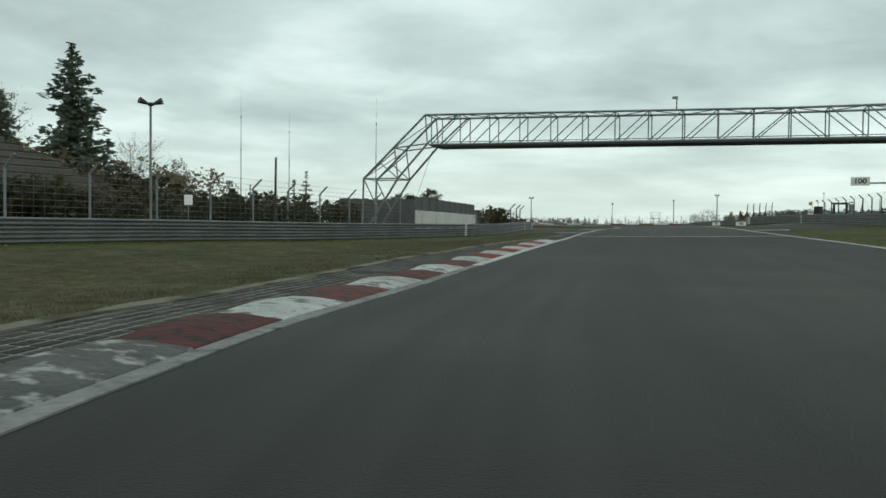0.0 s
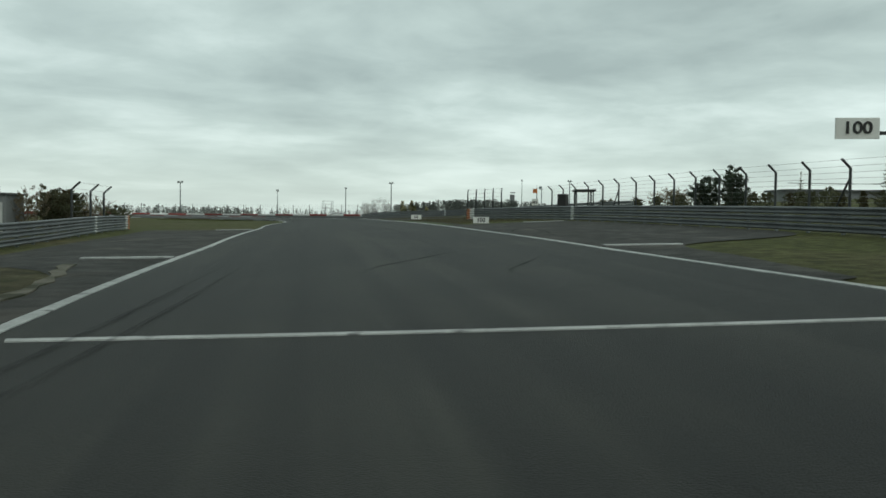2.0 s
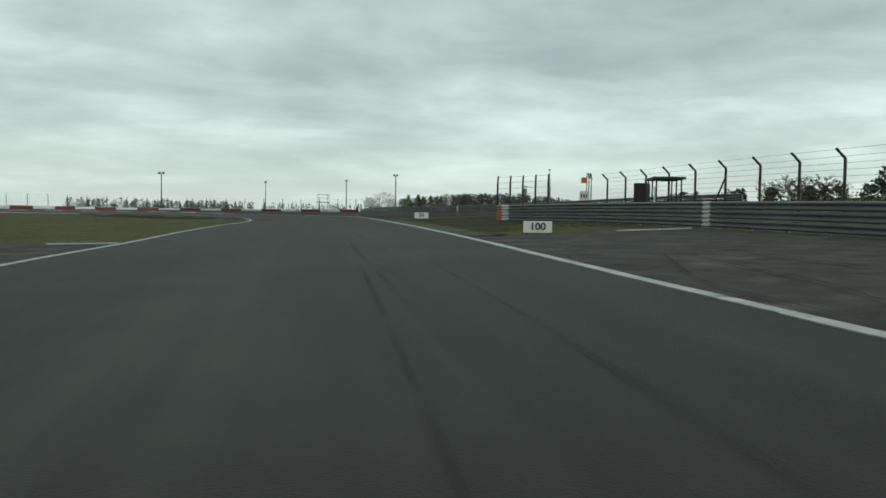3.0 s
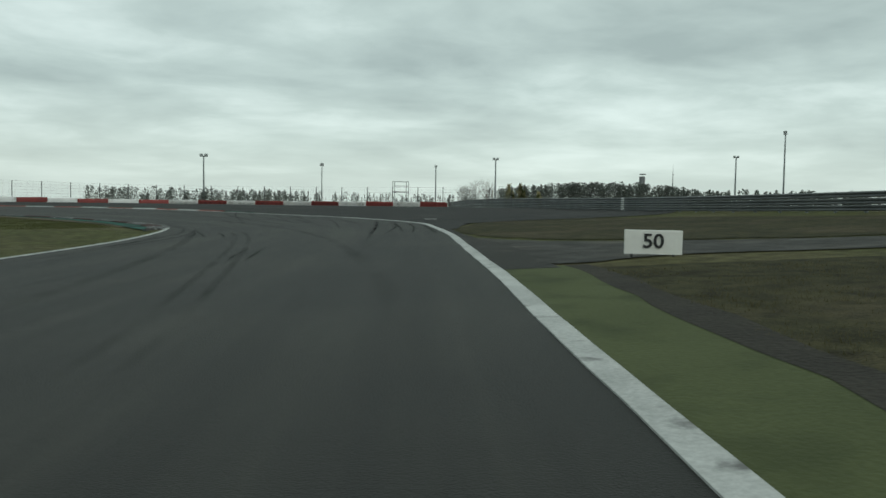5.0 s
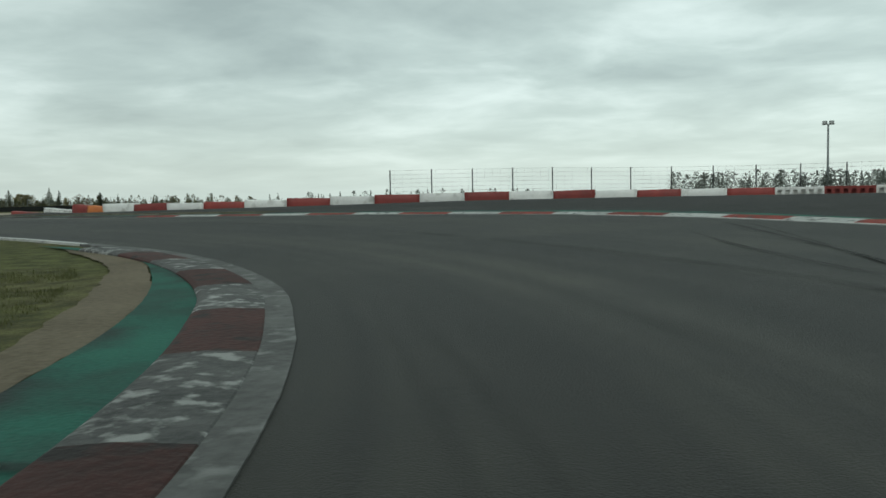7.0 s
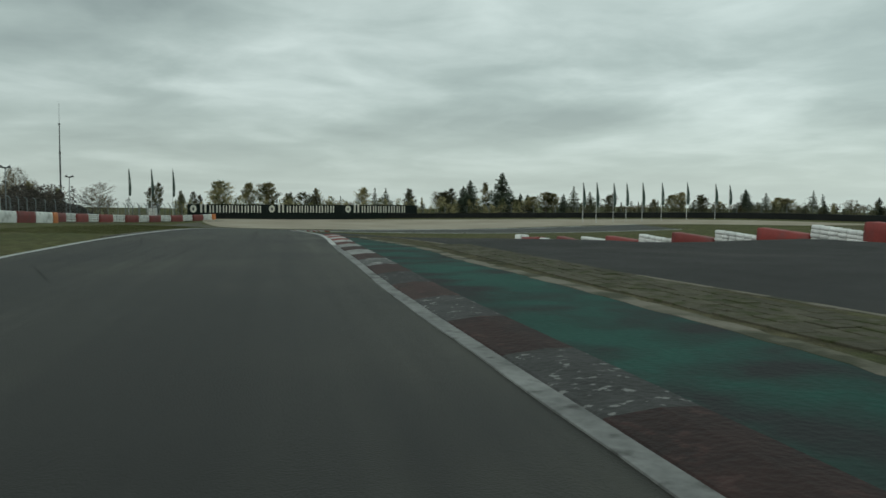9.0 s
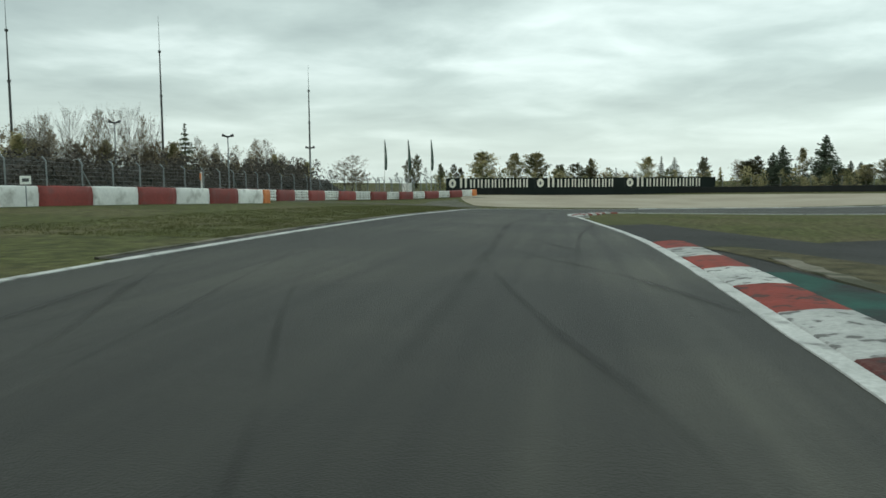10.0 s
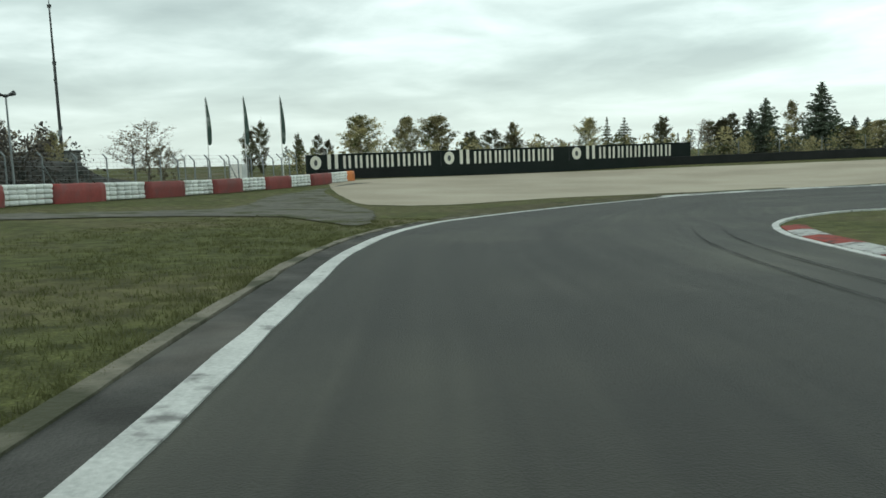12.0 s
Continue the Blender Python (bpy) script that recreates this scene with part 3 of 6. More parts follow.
# the stretch that leads away from the last bend, behind the gravel, and the white line across the track
struct(sheet("cross_line", resample([(8.2, 50.55), (19.8, 48.15)], 12), resample([(8.2, 50.38), (19.8, 47.98)], 12), 0.035, line_paint, 1), "thin white line painted across the track", "line")
for a, b in (((8.6, 64.2), (10.8, 63.9)), ((16.2, 98), (18.5, 97.4)), ((23.7, 63.6), (25.9, 62.6)), ((35.6, 91.4), (38, 90.2))):
    struct(sheet("box_line", resample([a, b], 4), resample([(a[0] + 0.1, a[1] + 0.35), (b[0] + 0.1, b[1] + 0.35)], 4), 0.035, line_paint, 1), "short white line on the asphalt apron", "line")

# aprons of old asphalt beside the straight
struct(sheet("apron", resample([(8.6, 54.2), (9.45, 58), (10.9, 64), (14.05, 77.6), (18.8, 97.5)], 40), resample([(8.1, 54.4), (8.0, 60), (5.5, 64.5), (6.5, 74), (10, 88), (12.2, 100)], 40), 0.0, old_asphalt, 8), "old grey asphalt apron between track and rail", "asphalt")
struct(sheet("apron", resample([(20.95, 52.3), (22.6, 60.9), (24.8, 70), (27.5, 82), (30.1, 92.5)], 50), resample([(21.9, 52.6), (24.1, 58.3), (26.1, 62.7), (33, 65), (35.3, 73), (37.5, 84), (38.5, 92)], 50), 0.0, old_asphalt, 8, None, 0.05), "old grey asphalt apron between track and rail", "asphalt")
struct(sheet("lime_strip", offset(stretch(right_line, (30.2, 93.5), (39.3, 131.4))[::2], -0.14), offset(stretch(right_line, (30.2, 93.5), (39.3, 131.4))[::2], -1.45), 0.0, lime_paint, 3, None, 0.03), "yellow-green painted strip beside the track", "paint")
apron_in = offset(resample([(39.25, 130.9), (39.75, 133.1), (41.1, 139), (42.45, 145), (43.6, 151)], 60), -0.16)
struct(sheet("apron", apron_in, resample([(40.45, 130.6), (41.0, 133.6), (42.1, 138), (42.6, 142.6), (44.1, 151)], 60), 0.004, worn_apron, 4, None, 0.05), "smooth dark asphalt strip beside the track line", "asphalt")
struct(sheet("access_road", resample([(42.65, 142.6), (43.6, 139.3), (46.4, 136.4), (50.4, 133.7), (58, 130.5), (66, 127)], 70), resample([(42.1, 138.5), (40.7, 131.6), (43.9, 132.2), (47.6, 130.7), (56, 127.2), (65, 123)], 70), -0.004, old_asphalt, 6, None, 0.1), "rough grey access road with weeds", "road")
struct(sheet("verge", offset(stretch(right_line, (30.2, 93.5), (39.3, 131.4))[::2], -1.42), offset(stretch(right_line, (30.2, 93.5), (39.3, 131.4))[::2], -1.9), 0.004, soil, 2, None, 0.1), "dark earth verge between paint and grass", "verge")
right_edge = stretch(right_line, (31.5, 99), (39.3, 131.2))[::2]
struct(sheet("dark_verge", offset(right_edge, -1.85), offset(right_edge, [-2.2 - 11 * ease(k / 20) for k in range(len(right_edge))]), -0.012, dark_turf, 8, None, 0.1), "dark trampled brown-green grass", "grass")
struct(sheet("dark_verge", resample([(44.1, 150), (43.2, 145), (44.4, 139.6), (47.2, 136.6), (51, 134), (58, 131)], 40), resample([(47.5, 157), (52, 158.5), (57, 154), (60.5, 146), (61.5, 138), (61.5, 132)], 40), -0.012, dark_turf, 8, None, 0.2), "dark trampled brown-green grass", "grass")

# the wide run-off beyond the chicane
RUN_IN = stretch(right_line, (43.5, 150.8), (-58, 197.0))
n_run = 90
total = sum((q - p).length for p, q in zip(RUN_IN, RUN_IN[1:]))
run_in = even(RUN_IN, total / n_run)[: n_run + 1]
run_out = resample([(44.2, 150.2), (47.7, 157.2), (58, 159), (66, 170), (68, 185), (73, 245), (58, 249), (46, 250.5), (29, 251.5), (16, 248), (7, 243.5), (-3, 237.5), (-12, 234.5), (-33, 230), (-50, 228.5), (-68, 227), (-78, 222), (-74, 212), (-64, 202.5), (-57.2, 197.5)], n_run)
struct(sheet("runoff", run_in, run_out, 0.0, runoff_asphalt, 16), "wide dark asphalt run-off area", "asphalt")

# the gravel trap, its grass lip and the path into it
trap_in = resample([(-146, 191.0), (-129, 192.2), (-119.6, 193.4), (-118.6, 196.4), (-125, 201.8), (-130, 206.8), (-133.6, 216), (-134.6, 228), (-134, 250), (-124, 266), (-104, 276)], 50)
trap_out = resample([(-160, 190.5), (-166, 194.5), (-169, 200), (-173, 215), (-172, 233), (-161, 255), (-142, 272), (-120, 282), (-96, 286)], 50)
struct(sheet("gravel_trap", trap_in, trap_out, 0.0, gravel, 14, None, 0.25), "pale sandy gravel trap outside the bend", "gravel")
struct(sheet("gravel_path", resample([(-104, 174.5), (-109.4, 178.9), (-112.7, 184.5), (-116, 186.6), (-135, 187.4), (-152, 191.4), (-160, 195)], 90), resample([(-100, 176.5), (-105, 180.6), (-107.4, 185.5), (-106.5, 190.2), (-100.5, 192.2), (-112, 193.2), (-119.5, 192.4), (-130, 191.4), (-146, 190.4), (-158, 192.5)], 90), 0.004, path_mat, 6, None, 0.4), "worn grey gravel track over the grass", "path")

lip = stretch(left_line, (-101, 194.6), (-132, 226))[::2]
struct(sheet("dry_verge", offset(lip, 0.12), offset(lip, [0.4 + 2.8 * ease(k / 14) for k in range(len(lip))]), 0.006, dry_grass, 4, None, 0.2), "brown trampled grass lip before the gravel", "grass")

# the dark bank behind the fence of the second straight
crest = spline([(-56, 150.5), (-72, 154), (-86, 157), (-100, 159.8), (-112, 162.3), (-124, 165.8), (-136, 169.8), (-147, 174)], 0.8)
bank_v, bank_f, rng = [], [], random.Random(77)
SLOPE = ((-7.5, -0.3), (-5, 0.35), (-3.2, 0.8), (-1.6, 1.0), (0, 0.97), (1.0, 0.82), (1.8, 0.55), (2.5, 0.28), (3.2, -0.1))
for k, (p, n) in enumerate(zip(crest, normals(crest))):
    high = (3.1 - 1.3 * k / len(crest)) * (1 + 0.1 * math.sin(k * 0.31) + 0.07 * math.sin(k * 0.93)) * min(1.0, (len(crest) - k) / 8)
    for d, h in SLOPE:
        q = p - n * (d + rng.gauss(0, 0.16))
        bank_v.append((q.x, q.y, gz(q.x, q.y) + high * h + rng.gauss(0, 0.13) * (0.3 < h)))
w = len(SLOPE)
for k in range(len(crest) - 1):
    bank_f += [(k * w + j, (k + 1) * w + j, (k + 1) * w + j + 1, k * w + j + 1) for j in range(w - 1)]
struct(new("earth_bank", mesh_of("earth_bank", bank_v, bank_f, bank_mat)), "dark lumpy bank overgrown with dead brush", "bank")

# brown bank behind the debris fence of the first straight
crest = spline([(-35, 25), (-27.2, 33), (-21.6, 40), (-16.5, 47.4), (-12.5, 56), (-10, 63)], 0.8)
bank_v, bank_f, rng = [], [], random.Random(81)
for k, (p, n) in enumerate(zip(crest, normals(crest))):
    u = k / (len(crest) - 1)
    top = 4.3 - 3.7 * min(1.0, u * 1.25) + 0.25 * math.sin(k * 0.4) + 0.15 * math.sin(k * 1.1)
    for d, h in ((-2.2, 0.0), (-1.4, 0.35), (-0.7, 0.7), (0.0, 0.93), (1.2, 1.0), (4.0, 0.8), (8.0, 0.0)):
        q = p + n * (d + rng.gauss(0, 0.12))
        low = gz(q.x, q.y) - 0.1
        bank_v.append((q.x, q.y, low + (top - low) * h + rng.gauss(0, 0.1) * (0.2 < h)))
for k in range(len(crest) - 1):
    bank_f += [(k * 7 + j, (k + 1) * 7 + j, (k + 1) * 7 + j + 1, k * 7 + j + 1) for j in range(6)]
struct(new("earth_bank", mesh_of("earth_bank", bank_v, bank_f, brown_bank)), "brown earth bank with dry brush behind the fence", "bank")

# verges: dark gutter and pale concrete edging
wl2 = stretch(left_line, (-40, 186.7), (-108, 199))[::2]
struct(sheet("gutter", offset(wl2, 0.62), offset(wl2, 0.13), 0.0, old_asphalt, 2), "dark asphalt gutter beside the track line", "verge")
struct(sheet("concrete_edging", offset(wl2, 0.80), offset(wl2, 0.64), 0.02, concrete, 1, None, 0.05), "pale crumbling concrete edging beside the grass", "edging")
strip = resample([(-5.2, -6), (-4.2, 7.9), (-3.2, 12.6), (-2.2, 17.3), (-1.4, 21.6), (-0.5, 25.3), (0.4, 28.6), (1.0, 31.6), (2.4, 36.5), (3.8, 41.4), (6.1, 48), (8, 56), (8.4, 62)], 90)
struct(sheet("concrete_edging", offset(strip, 0.12), offset(strip, -0.14), 0.025, concrete, 1, None, 0.08), "pale crumbling concrete edging beside the grass", "edging")
struct(sheet("dry_verge", resample([(-18, -6), (-18, 15), (-12, 30), (-4, 44), (3, 56), (6.6, 62)], 90), strip, -0.01, dry_grass, 10), "dry trampled brown grass verge", "grass")
inner = even(stretch(left_line, (-3.2, -6), (9.9, 58)), 0.72)
struct(sheet("verge", offset(resample([tuple(p) for p in inner[::6]], 90), 0.13), strip, 0.0, old_asphalt, 5), "dark worn asphalt verge behind the kerb", "verge")


# ---- kerbs ----
def kerb(line, side, length, width, first, mats, label, rise=0.07, gap=0.14, wave=0.0):
    """A run of painted kerb blocks beside a line; side +1 lies to its left."""
    base = line[0]
    run = thing("kerb", base.x, base.y, gz(base.x, base.y), label, "kerb")
    tagged(run, kind="structure")
    total = sum((q - p).length for p, q in zip(line, line[1:]))
    n, per = round(total / length), 5
    pts = even(line, total / (n * per))
    norm = normals(pts)
    shape = ((0.0, 0.028), (0.02, 0.045), (width * 0.55, 0.03 + rise), (width * 0.93, 0.02 + rise), (width, rise - 0.01), (width + 0.015, -0.08))
    inv = run.matrix_world.inverted()
    for b in range(n):
        v, f = [], []
        for k in range(per + 1):
            i = min(b * per + k, len(pts) - 1)
            for d, h in shape:
                p = pts[i] + norm[i] * side * (gap + d)
                hump = wave * math.sin(math.pi * k / per) * min(1.0, d / width) if h > 0 else 0.0
                v.append(inv @ Vector((p.x, p.y, gz(p.x, p.y) + h - 0.02 + hump)))
        w = len(shape)
        for k in range(per):
            for j in range(w - 1):
                q = (k * w + j, k * w + j + 1, (k + 1) * w + j + 1, (k + 1) * w + j)
                f.append(q if side < 0 else q[::-1])
        f += [tuple(range(w))[::side]] if b == 0 else []
        f += [tuple(range(per * w, per * w + w))[::-side]] if b == n - 1 else []
        m = pts[min(b * per + 2, len(pts) - 1)]
        part("kerb_block", (v, f), mats(m)[(b + first) % 2], run)
    return run


bright, scuffed, black, apex = (kerb_white, kerb_red), (kerb_worn, kerb_dull), (kerb_black, kerb_maroon), (kerb_flaked, kerb_smoked)
kerb(stretch(left_line, (4.76, 37.2), (5.42, 40.4))[::-1], -1, 3.2, 0.8, 0, lambda m: bright, "white painted end block of the kerb", 0.06, 0.1)
kerb(stretch(left_line, (-2.9, -9.6), (4.76, 37.2))[::-1], -1, 2.06, 0.8, 1, lambda m: bright if m.y > 21 else (kerb_white, kerb_dull) if m.y > 7 else (kerb_flaked, kerb_flaked), "worn red and white painted kerb blocks", 0.06, 0.1, 0.045)
kerb(stretch(left_line, (32.2, 157.0), (17.0, 178.3)), 1, 2.45, 0.8, 0, lambda m: apex, "scuffed red and white apex kerb blocks", 0.05)
kerb(stretch(right_line, (34.4, 182.8), (-45.2, 196.15))[::-1], 1, 2.25, 0.75, 1, lambda m: black if -17 < m.x < 4 else (kerb_flaked, kerb_maroon) if -21.5 < m.x <= -17 else (kerb_worn, kerb_maroon) if -28 < m.x <= -21.5 else scuffed if -33 < m.x <= -28 else bright, "red and white exit kerb blocks, blackened by tyres", 0.06, 0.1)
kerb(stretch(right_line, (-71.5, 197.7), (-97.6, 203.9)), -1, 2.3, 0.7, 0, lambda m: bright, "bright red and white inner kerb blocks", 0.06)
kerb(stretch(left_line, (-127, 213), (-129.5, 252)), 1, 3.2, 0.7, 0, lambda m: (kerb_white, kerb_worn), "pale worn outer kerb blocks", 0.05)

SKIDS_ON_GREEN = []
# green painted strips behind the kerbs
g_all = offset(stretch(right_line, (37.2, 180.5), (-38.5, 195.5))[::3], -0.84)
for a, b, mat, label in ((0, 0.42, green_paint, "faded green painted strip behind the kerb"), (0.41, 1.0, green_worn, "blackened green painted strip behind the kerb")):
    g_in = g_all[int(a * len(g_all)):int(b * len(g_all)) + 1]
    out_by = [2.05 * min(1.0, (k + int(a * len(g_all))) / 10) * min(1.0, 0.25 + (len(g_all) - 1 - k - int(a * len(g_all))) / 10) for k in range(len(g_in))]
    struct(sheet("green_strip", g_in, [p - n * t for p, n, t in zip(g_in, normals(g_in), out_by)], 0.03 + 0.004 * a, mat, 3), label, "paint")
c_in = resample([(6, 194.7), (-2, 194.8), (-5.7, 195.02), (-8, 195.25), (-13, 195.66), (-20.5, 196.1), (-24.6, 196.55), (-27.7, 196.8), (-32.4, 196.92), (-36.2, 196.9), (-41, 197.4)], 120)
struct(sheet("concrete_edging", c_in, offset(c_in, -0.32), 0.035, concrete, 1, None, 0.05), "pale concrete edging behind the green strip", "edging")
v_in = resample([(8, 195), (-6, 195.3), (-13, 195.95), (-20, 196.4), (-27.7, 197.1), (-36, 197.2), (-44.4, 197.1)], 60)
struct(sheet("dry_verge", v_in, resample([(8, 197.4), (-8, 197.75), (-20, 198.1), (-30, 198.65), (-39.5, 198.75), (-44.4, 197.9)], 60), 0.012, dry_grass, 4, None, 0.1), "dry grass and gravel verge between paint and run-off", "grass")
v_out = resample([(6, 197.45), (-8, 197.75), (-20, 198.1), (-30, 198.65), (-39.5, 198.75)], 110)
struct(sheet("concrete_edging", v_out, offset(v_out, -0.13), 0.02, concrete, 1, None, 0.03), "thin pale concrete edging along the run-off", "edging")
g_l = even(offset(stretch(left_line, (32.25, 155.5), (13.7, 179.2)), 0.9), 0.7)
g_l = resample([tuple(p) for p in g_l[::4]], 40)
green_edge = [(31.6, 155.4), (30.15, 160.1), (29.5, 162.3), (28.9, 163.9), (28.2, 165.4), (27.3, 167.0), (26.2, 168.9), (24.6, 171.1), (22.6, 173.3), (19.8, 175.8), (15.9, 177.8)]
struct(sheet("green_strip", resample(green_edge, 40), g_l, 0.018, green_paint, 4), "faded green painted strip behind the apex kerb", "paint")
struct(sheet("dirt_edge", resample([(29.9, 160.0), (28.7, 163.6), (27.3, 165.9), (25.6, 168.4), (24.4, 170.0), (22.7, 172.1), (20.2, 174.6), (15.9, 177.4)], 70), resample([(30.1, 160.1), (29.5, 162.3), (28.9, 163.9), (28.2, 165.4), (27.3, 167.0), (26.2, 168.9), (24.6, 171.1), (22.6, 173.3), (19.8, 175.8), (15.9, 177.5)], 70), 0.004, dirt, 3, None, 0.05), "bare sandy earth between green paint and grass", "earth")
for way in ([(30.5, 161.2), (30.2, 163.2), (29.4, 165.6), (28.3, 167.4)], [(30.0, 162.9), (29.5, 164.4), (28.7, 166)], [(31.1, 159.3), (30.6, 162), (29.7, 165.2)]):
    SKIDS_ON_GREEN.append(way)


# ---- tyre marks ----
def mark(ctrl, width, mat=rubber):
    """A rubber trace, densest along its middle, thinning out to both sides and ends."""
    pts = spline(ctrl, 0.5)
    n = len(pts) - 1
    norm = normals(pts)
    v, f, core = [], [], []
    for k, (p, d) in enumerate(zip(pts, norm)):
        for w, c in ((-1.0, 0.0), (-0.4, 1.0), (0.4, 1.0), (1.0, 0.0)):
            q = p + d * w * width * 0.42
            v.append((q.x, q.y, gz(q.x, q.y) + 0.024))
            core.append(c * min(1.0, 3.0 * min(k, n - k) / max(1, n)))
    for k in range(n):
        f += [(4 * k + j, 4 * k + j + 1, 4 * k + j + 5, 4 * k + j + 4) for j in range(3)]
    me = mesh_of("tyre_mark", v, f, mat)
    me.attributes.new("rubber", "FLOAT", "POINT").data.foreach_set("value", core)
    struct(new("tyre_mark", me), "dark rubber tyre mark on the asphalt", "mark")


for way in SKIDS_ON_GREEN:
    mark(way, 0.16)
for way in ([(16.4, 55.6), (16.8, 56.6), (17.5, 57.5), (18.9, 59.3)], [(13.7, 57), (14.7, 58.6), (16.2, 60.4), (18.5, 63.2)], [(30.6, 141), (31.9, 147), (32.6, 152)], [(30.0, 139.5), (31.8, 146), (33.0, 152), (33.0, 157.5)], [(29.0, 136), (31.4, 143), (33.3, 150.5), (33.6, 157)], [(40.2, 146), (42.4, 154), (43.4, 160.5)], [(41.3, 146), (43.1, 153.5), (43.9, 159)]):
    mark(way, 0.16)
for k in (0.0, 0.42):
    mark([(6.6 + k, 43.5), (9.0 + k, 51), (11.6 + k, 60)], 0.1)
mark([(8.1, 39.8), (7.8, 37.5), (7.7, 36.3), (7.6, 35.2)], 0.07)
mark([(17.4, 60), (20.5, 72), (24.6, 88)], 0.13, groove)
mark([(19.5, 62), (22.6, 74), (26.5, 90)], 0.14, groove)
mark([(20.5, 70), (22.8, 80), (25.4, 91), (29, 104)], 0.16, groove)
for a in (0.0, 0.45):
    mark([(31.6 + a, 112), (33.1 + a, 123.1), (33.7 + a, 128.4), (35.0 + a, 145), (34.9 + a, 153), (32.9 + a, 163), (27 + a, 172.5)], 0.24, groove)
mark([(30.6, 122), (32.4, 134), (33.4, 146), (33.2, 155), (30.9, 164.6), (25.5, 172)], 0.5, groove)
mark([(35.8, 122), (37.4, 134), (38, 146), (37.2, 156), (34.5, 165.6), (28.5, 174)], 0.5, groove)
for way, w in (([(35.2, 186), (35.2, 183), (35.3, 175.0), (35.8, 170.0), (35.9, 160)], 0.15), ([(36.3, 186), (36.1, 182), (35.8, 175.1), (35.8, 170.0)], 0.15), ([(30.2, 187.0), (33.1, 176.5), (34.7, 168.0), (35.2, 163.7), (35.5, 158)], 0.13),
               ([(35.0, 176), (36.1, 168.8), (37.0, 163.8), (38.1, 157.2)], 0.18), ([(35.8, 180), (37.1, 173.2), (38.0, 167.1), (38.4, 163.2), (38.6, 156.8)], 0.14), ([(38.6, 181), (39.3, 175.4), (39.5, 168.4), (39.4, 158.6)], 0.14),
               ([(38.0, 182), (38.4, 177.5), (38.4, 170.6), (38.4, 163.8)], 0.16), ([(29.5, 183), (30.9, 179.2), (32.7, 175.3), (33.8, 173.4)], 0.14), ([(37.2, 186.6), (37.0, 183.6), (36.9, 175.5), (36.8, 169.9)], 0.15), ([(42.5, 152), (41.6, 160), (41, 168), (38.8, 178)], 0.18),
               ([(44.1, 156.5), (43.0, 150), (41.9, 144.8)], 0.22), ([(28.5, 190), (31.5, 181.5), (34.2, 173), (36.6, 164)], 0.14), ([(33.5, 187), (36.8, 178), (40, 168), (41.5, 158)], 0.14)):
    mark(way, w)
mark([(40.5, 158), (36.5, 168), (29, 177.5), (17, 185.5), (5, 188.5)], 0.5, groove)
for a in (0.0, 1.5):
    mark([(-18, 187 + a), (-27, 188 + a), (-37, 187.6 + a), (-44, 187.2 + a)], 0.1, groove)
mark([(-30, 191.5), (-42, 192.5), (-55, 193.5), (-66, 195)], 0.3, groove)
mark([(-36, 193.4), (-48, 195), (-60, 197), (-72, 196.4)], 0.16, groove)
for a in (0.0, 0.8):
    mark([(-76, 197.6 - a), (-84, 198.4 - a), (-92, 200.2 - a), (-99, 202.8 - a)], 0.13)
for a, b in ((-30.5, 197), (-25, 196.6), (-20.5, 196.4), (29.5, 162.6), (28.2, 165.6)):
    mark([(a - 1.4, b - 0.7), (a, b), (a + 1.8, b + 0.5)], 0.22)

# streaks over the apron
for way in ([(30.7, 82.2), (29.3, 78.8), (28.4, 76.3), (27.8, 74.5), (26.5, 72.0), (25.4, 69)], [(30.2, 81.6), (28.6, 79.0), (26.9, 76.2), (26.2, 74.7), (25.2, 71)], [(33.5, 84), (31.2, 79.5), (29.8, 74), (28.6, 68)]):
    mark(way, 0.13)
struct(sheet("box_line", resample([(46.2, 163.6), (46.85, 163.4)], 3), resample([(46.17, 163.48), (46.82, 163.28)], 3), 0.035, line_paint, 1), "short white dash on the run-off", "line")
# longer streaks through the chicane and along the second straight
for way, w in (([(33.4, 148.9), (33.6, 150.6), (33.5, 153.8)], 0.15), ([(34.0, 147.9), (33.9, 150.5), (33.5, 154.5)], 0.15), ([(34.6, 147.0), (34.7, 149.3), (34.5, 152.3)], 0.15), ([(43.5, 164.3), (42.2, 157.6), (40.7, 150.4), (40.1, 147.7)], 0.22), ([(43.8, 161.4), (42.4, 153.3), (41.3, 147.6)], 0.2), ([(44.9, 159.5), (42.5, 152.9)], 0.12), ([(41.4, 173.4), (40.5, 160.2), (39.5, 151.9)], 0.13), ([(38.4, 176.6), (39.2, 160.9), (39.5, 153.3)], 0.1), ([(41.7, 170.9), (41.2, 156.7), (40.6, 153.7)], 0.1), ([(39.1, 176.2), (39.2, 157.7)], 0.1), ([(43.2, 163), (41.9, 156), (40.8, 150.9), (39.9, 146.9), (39.4, 144.3), (38.6, 141)], 0.22)):
    mark(way, w)
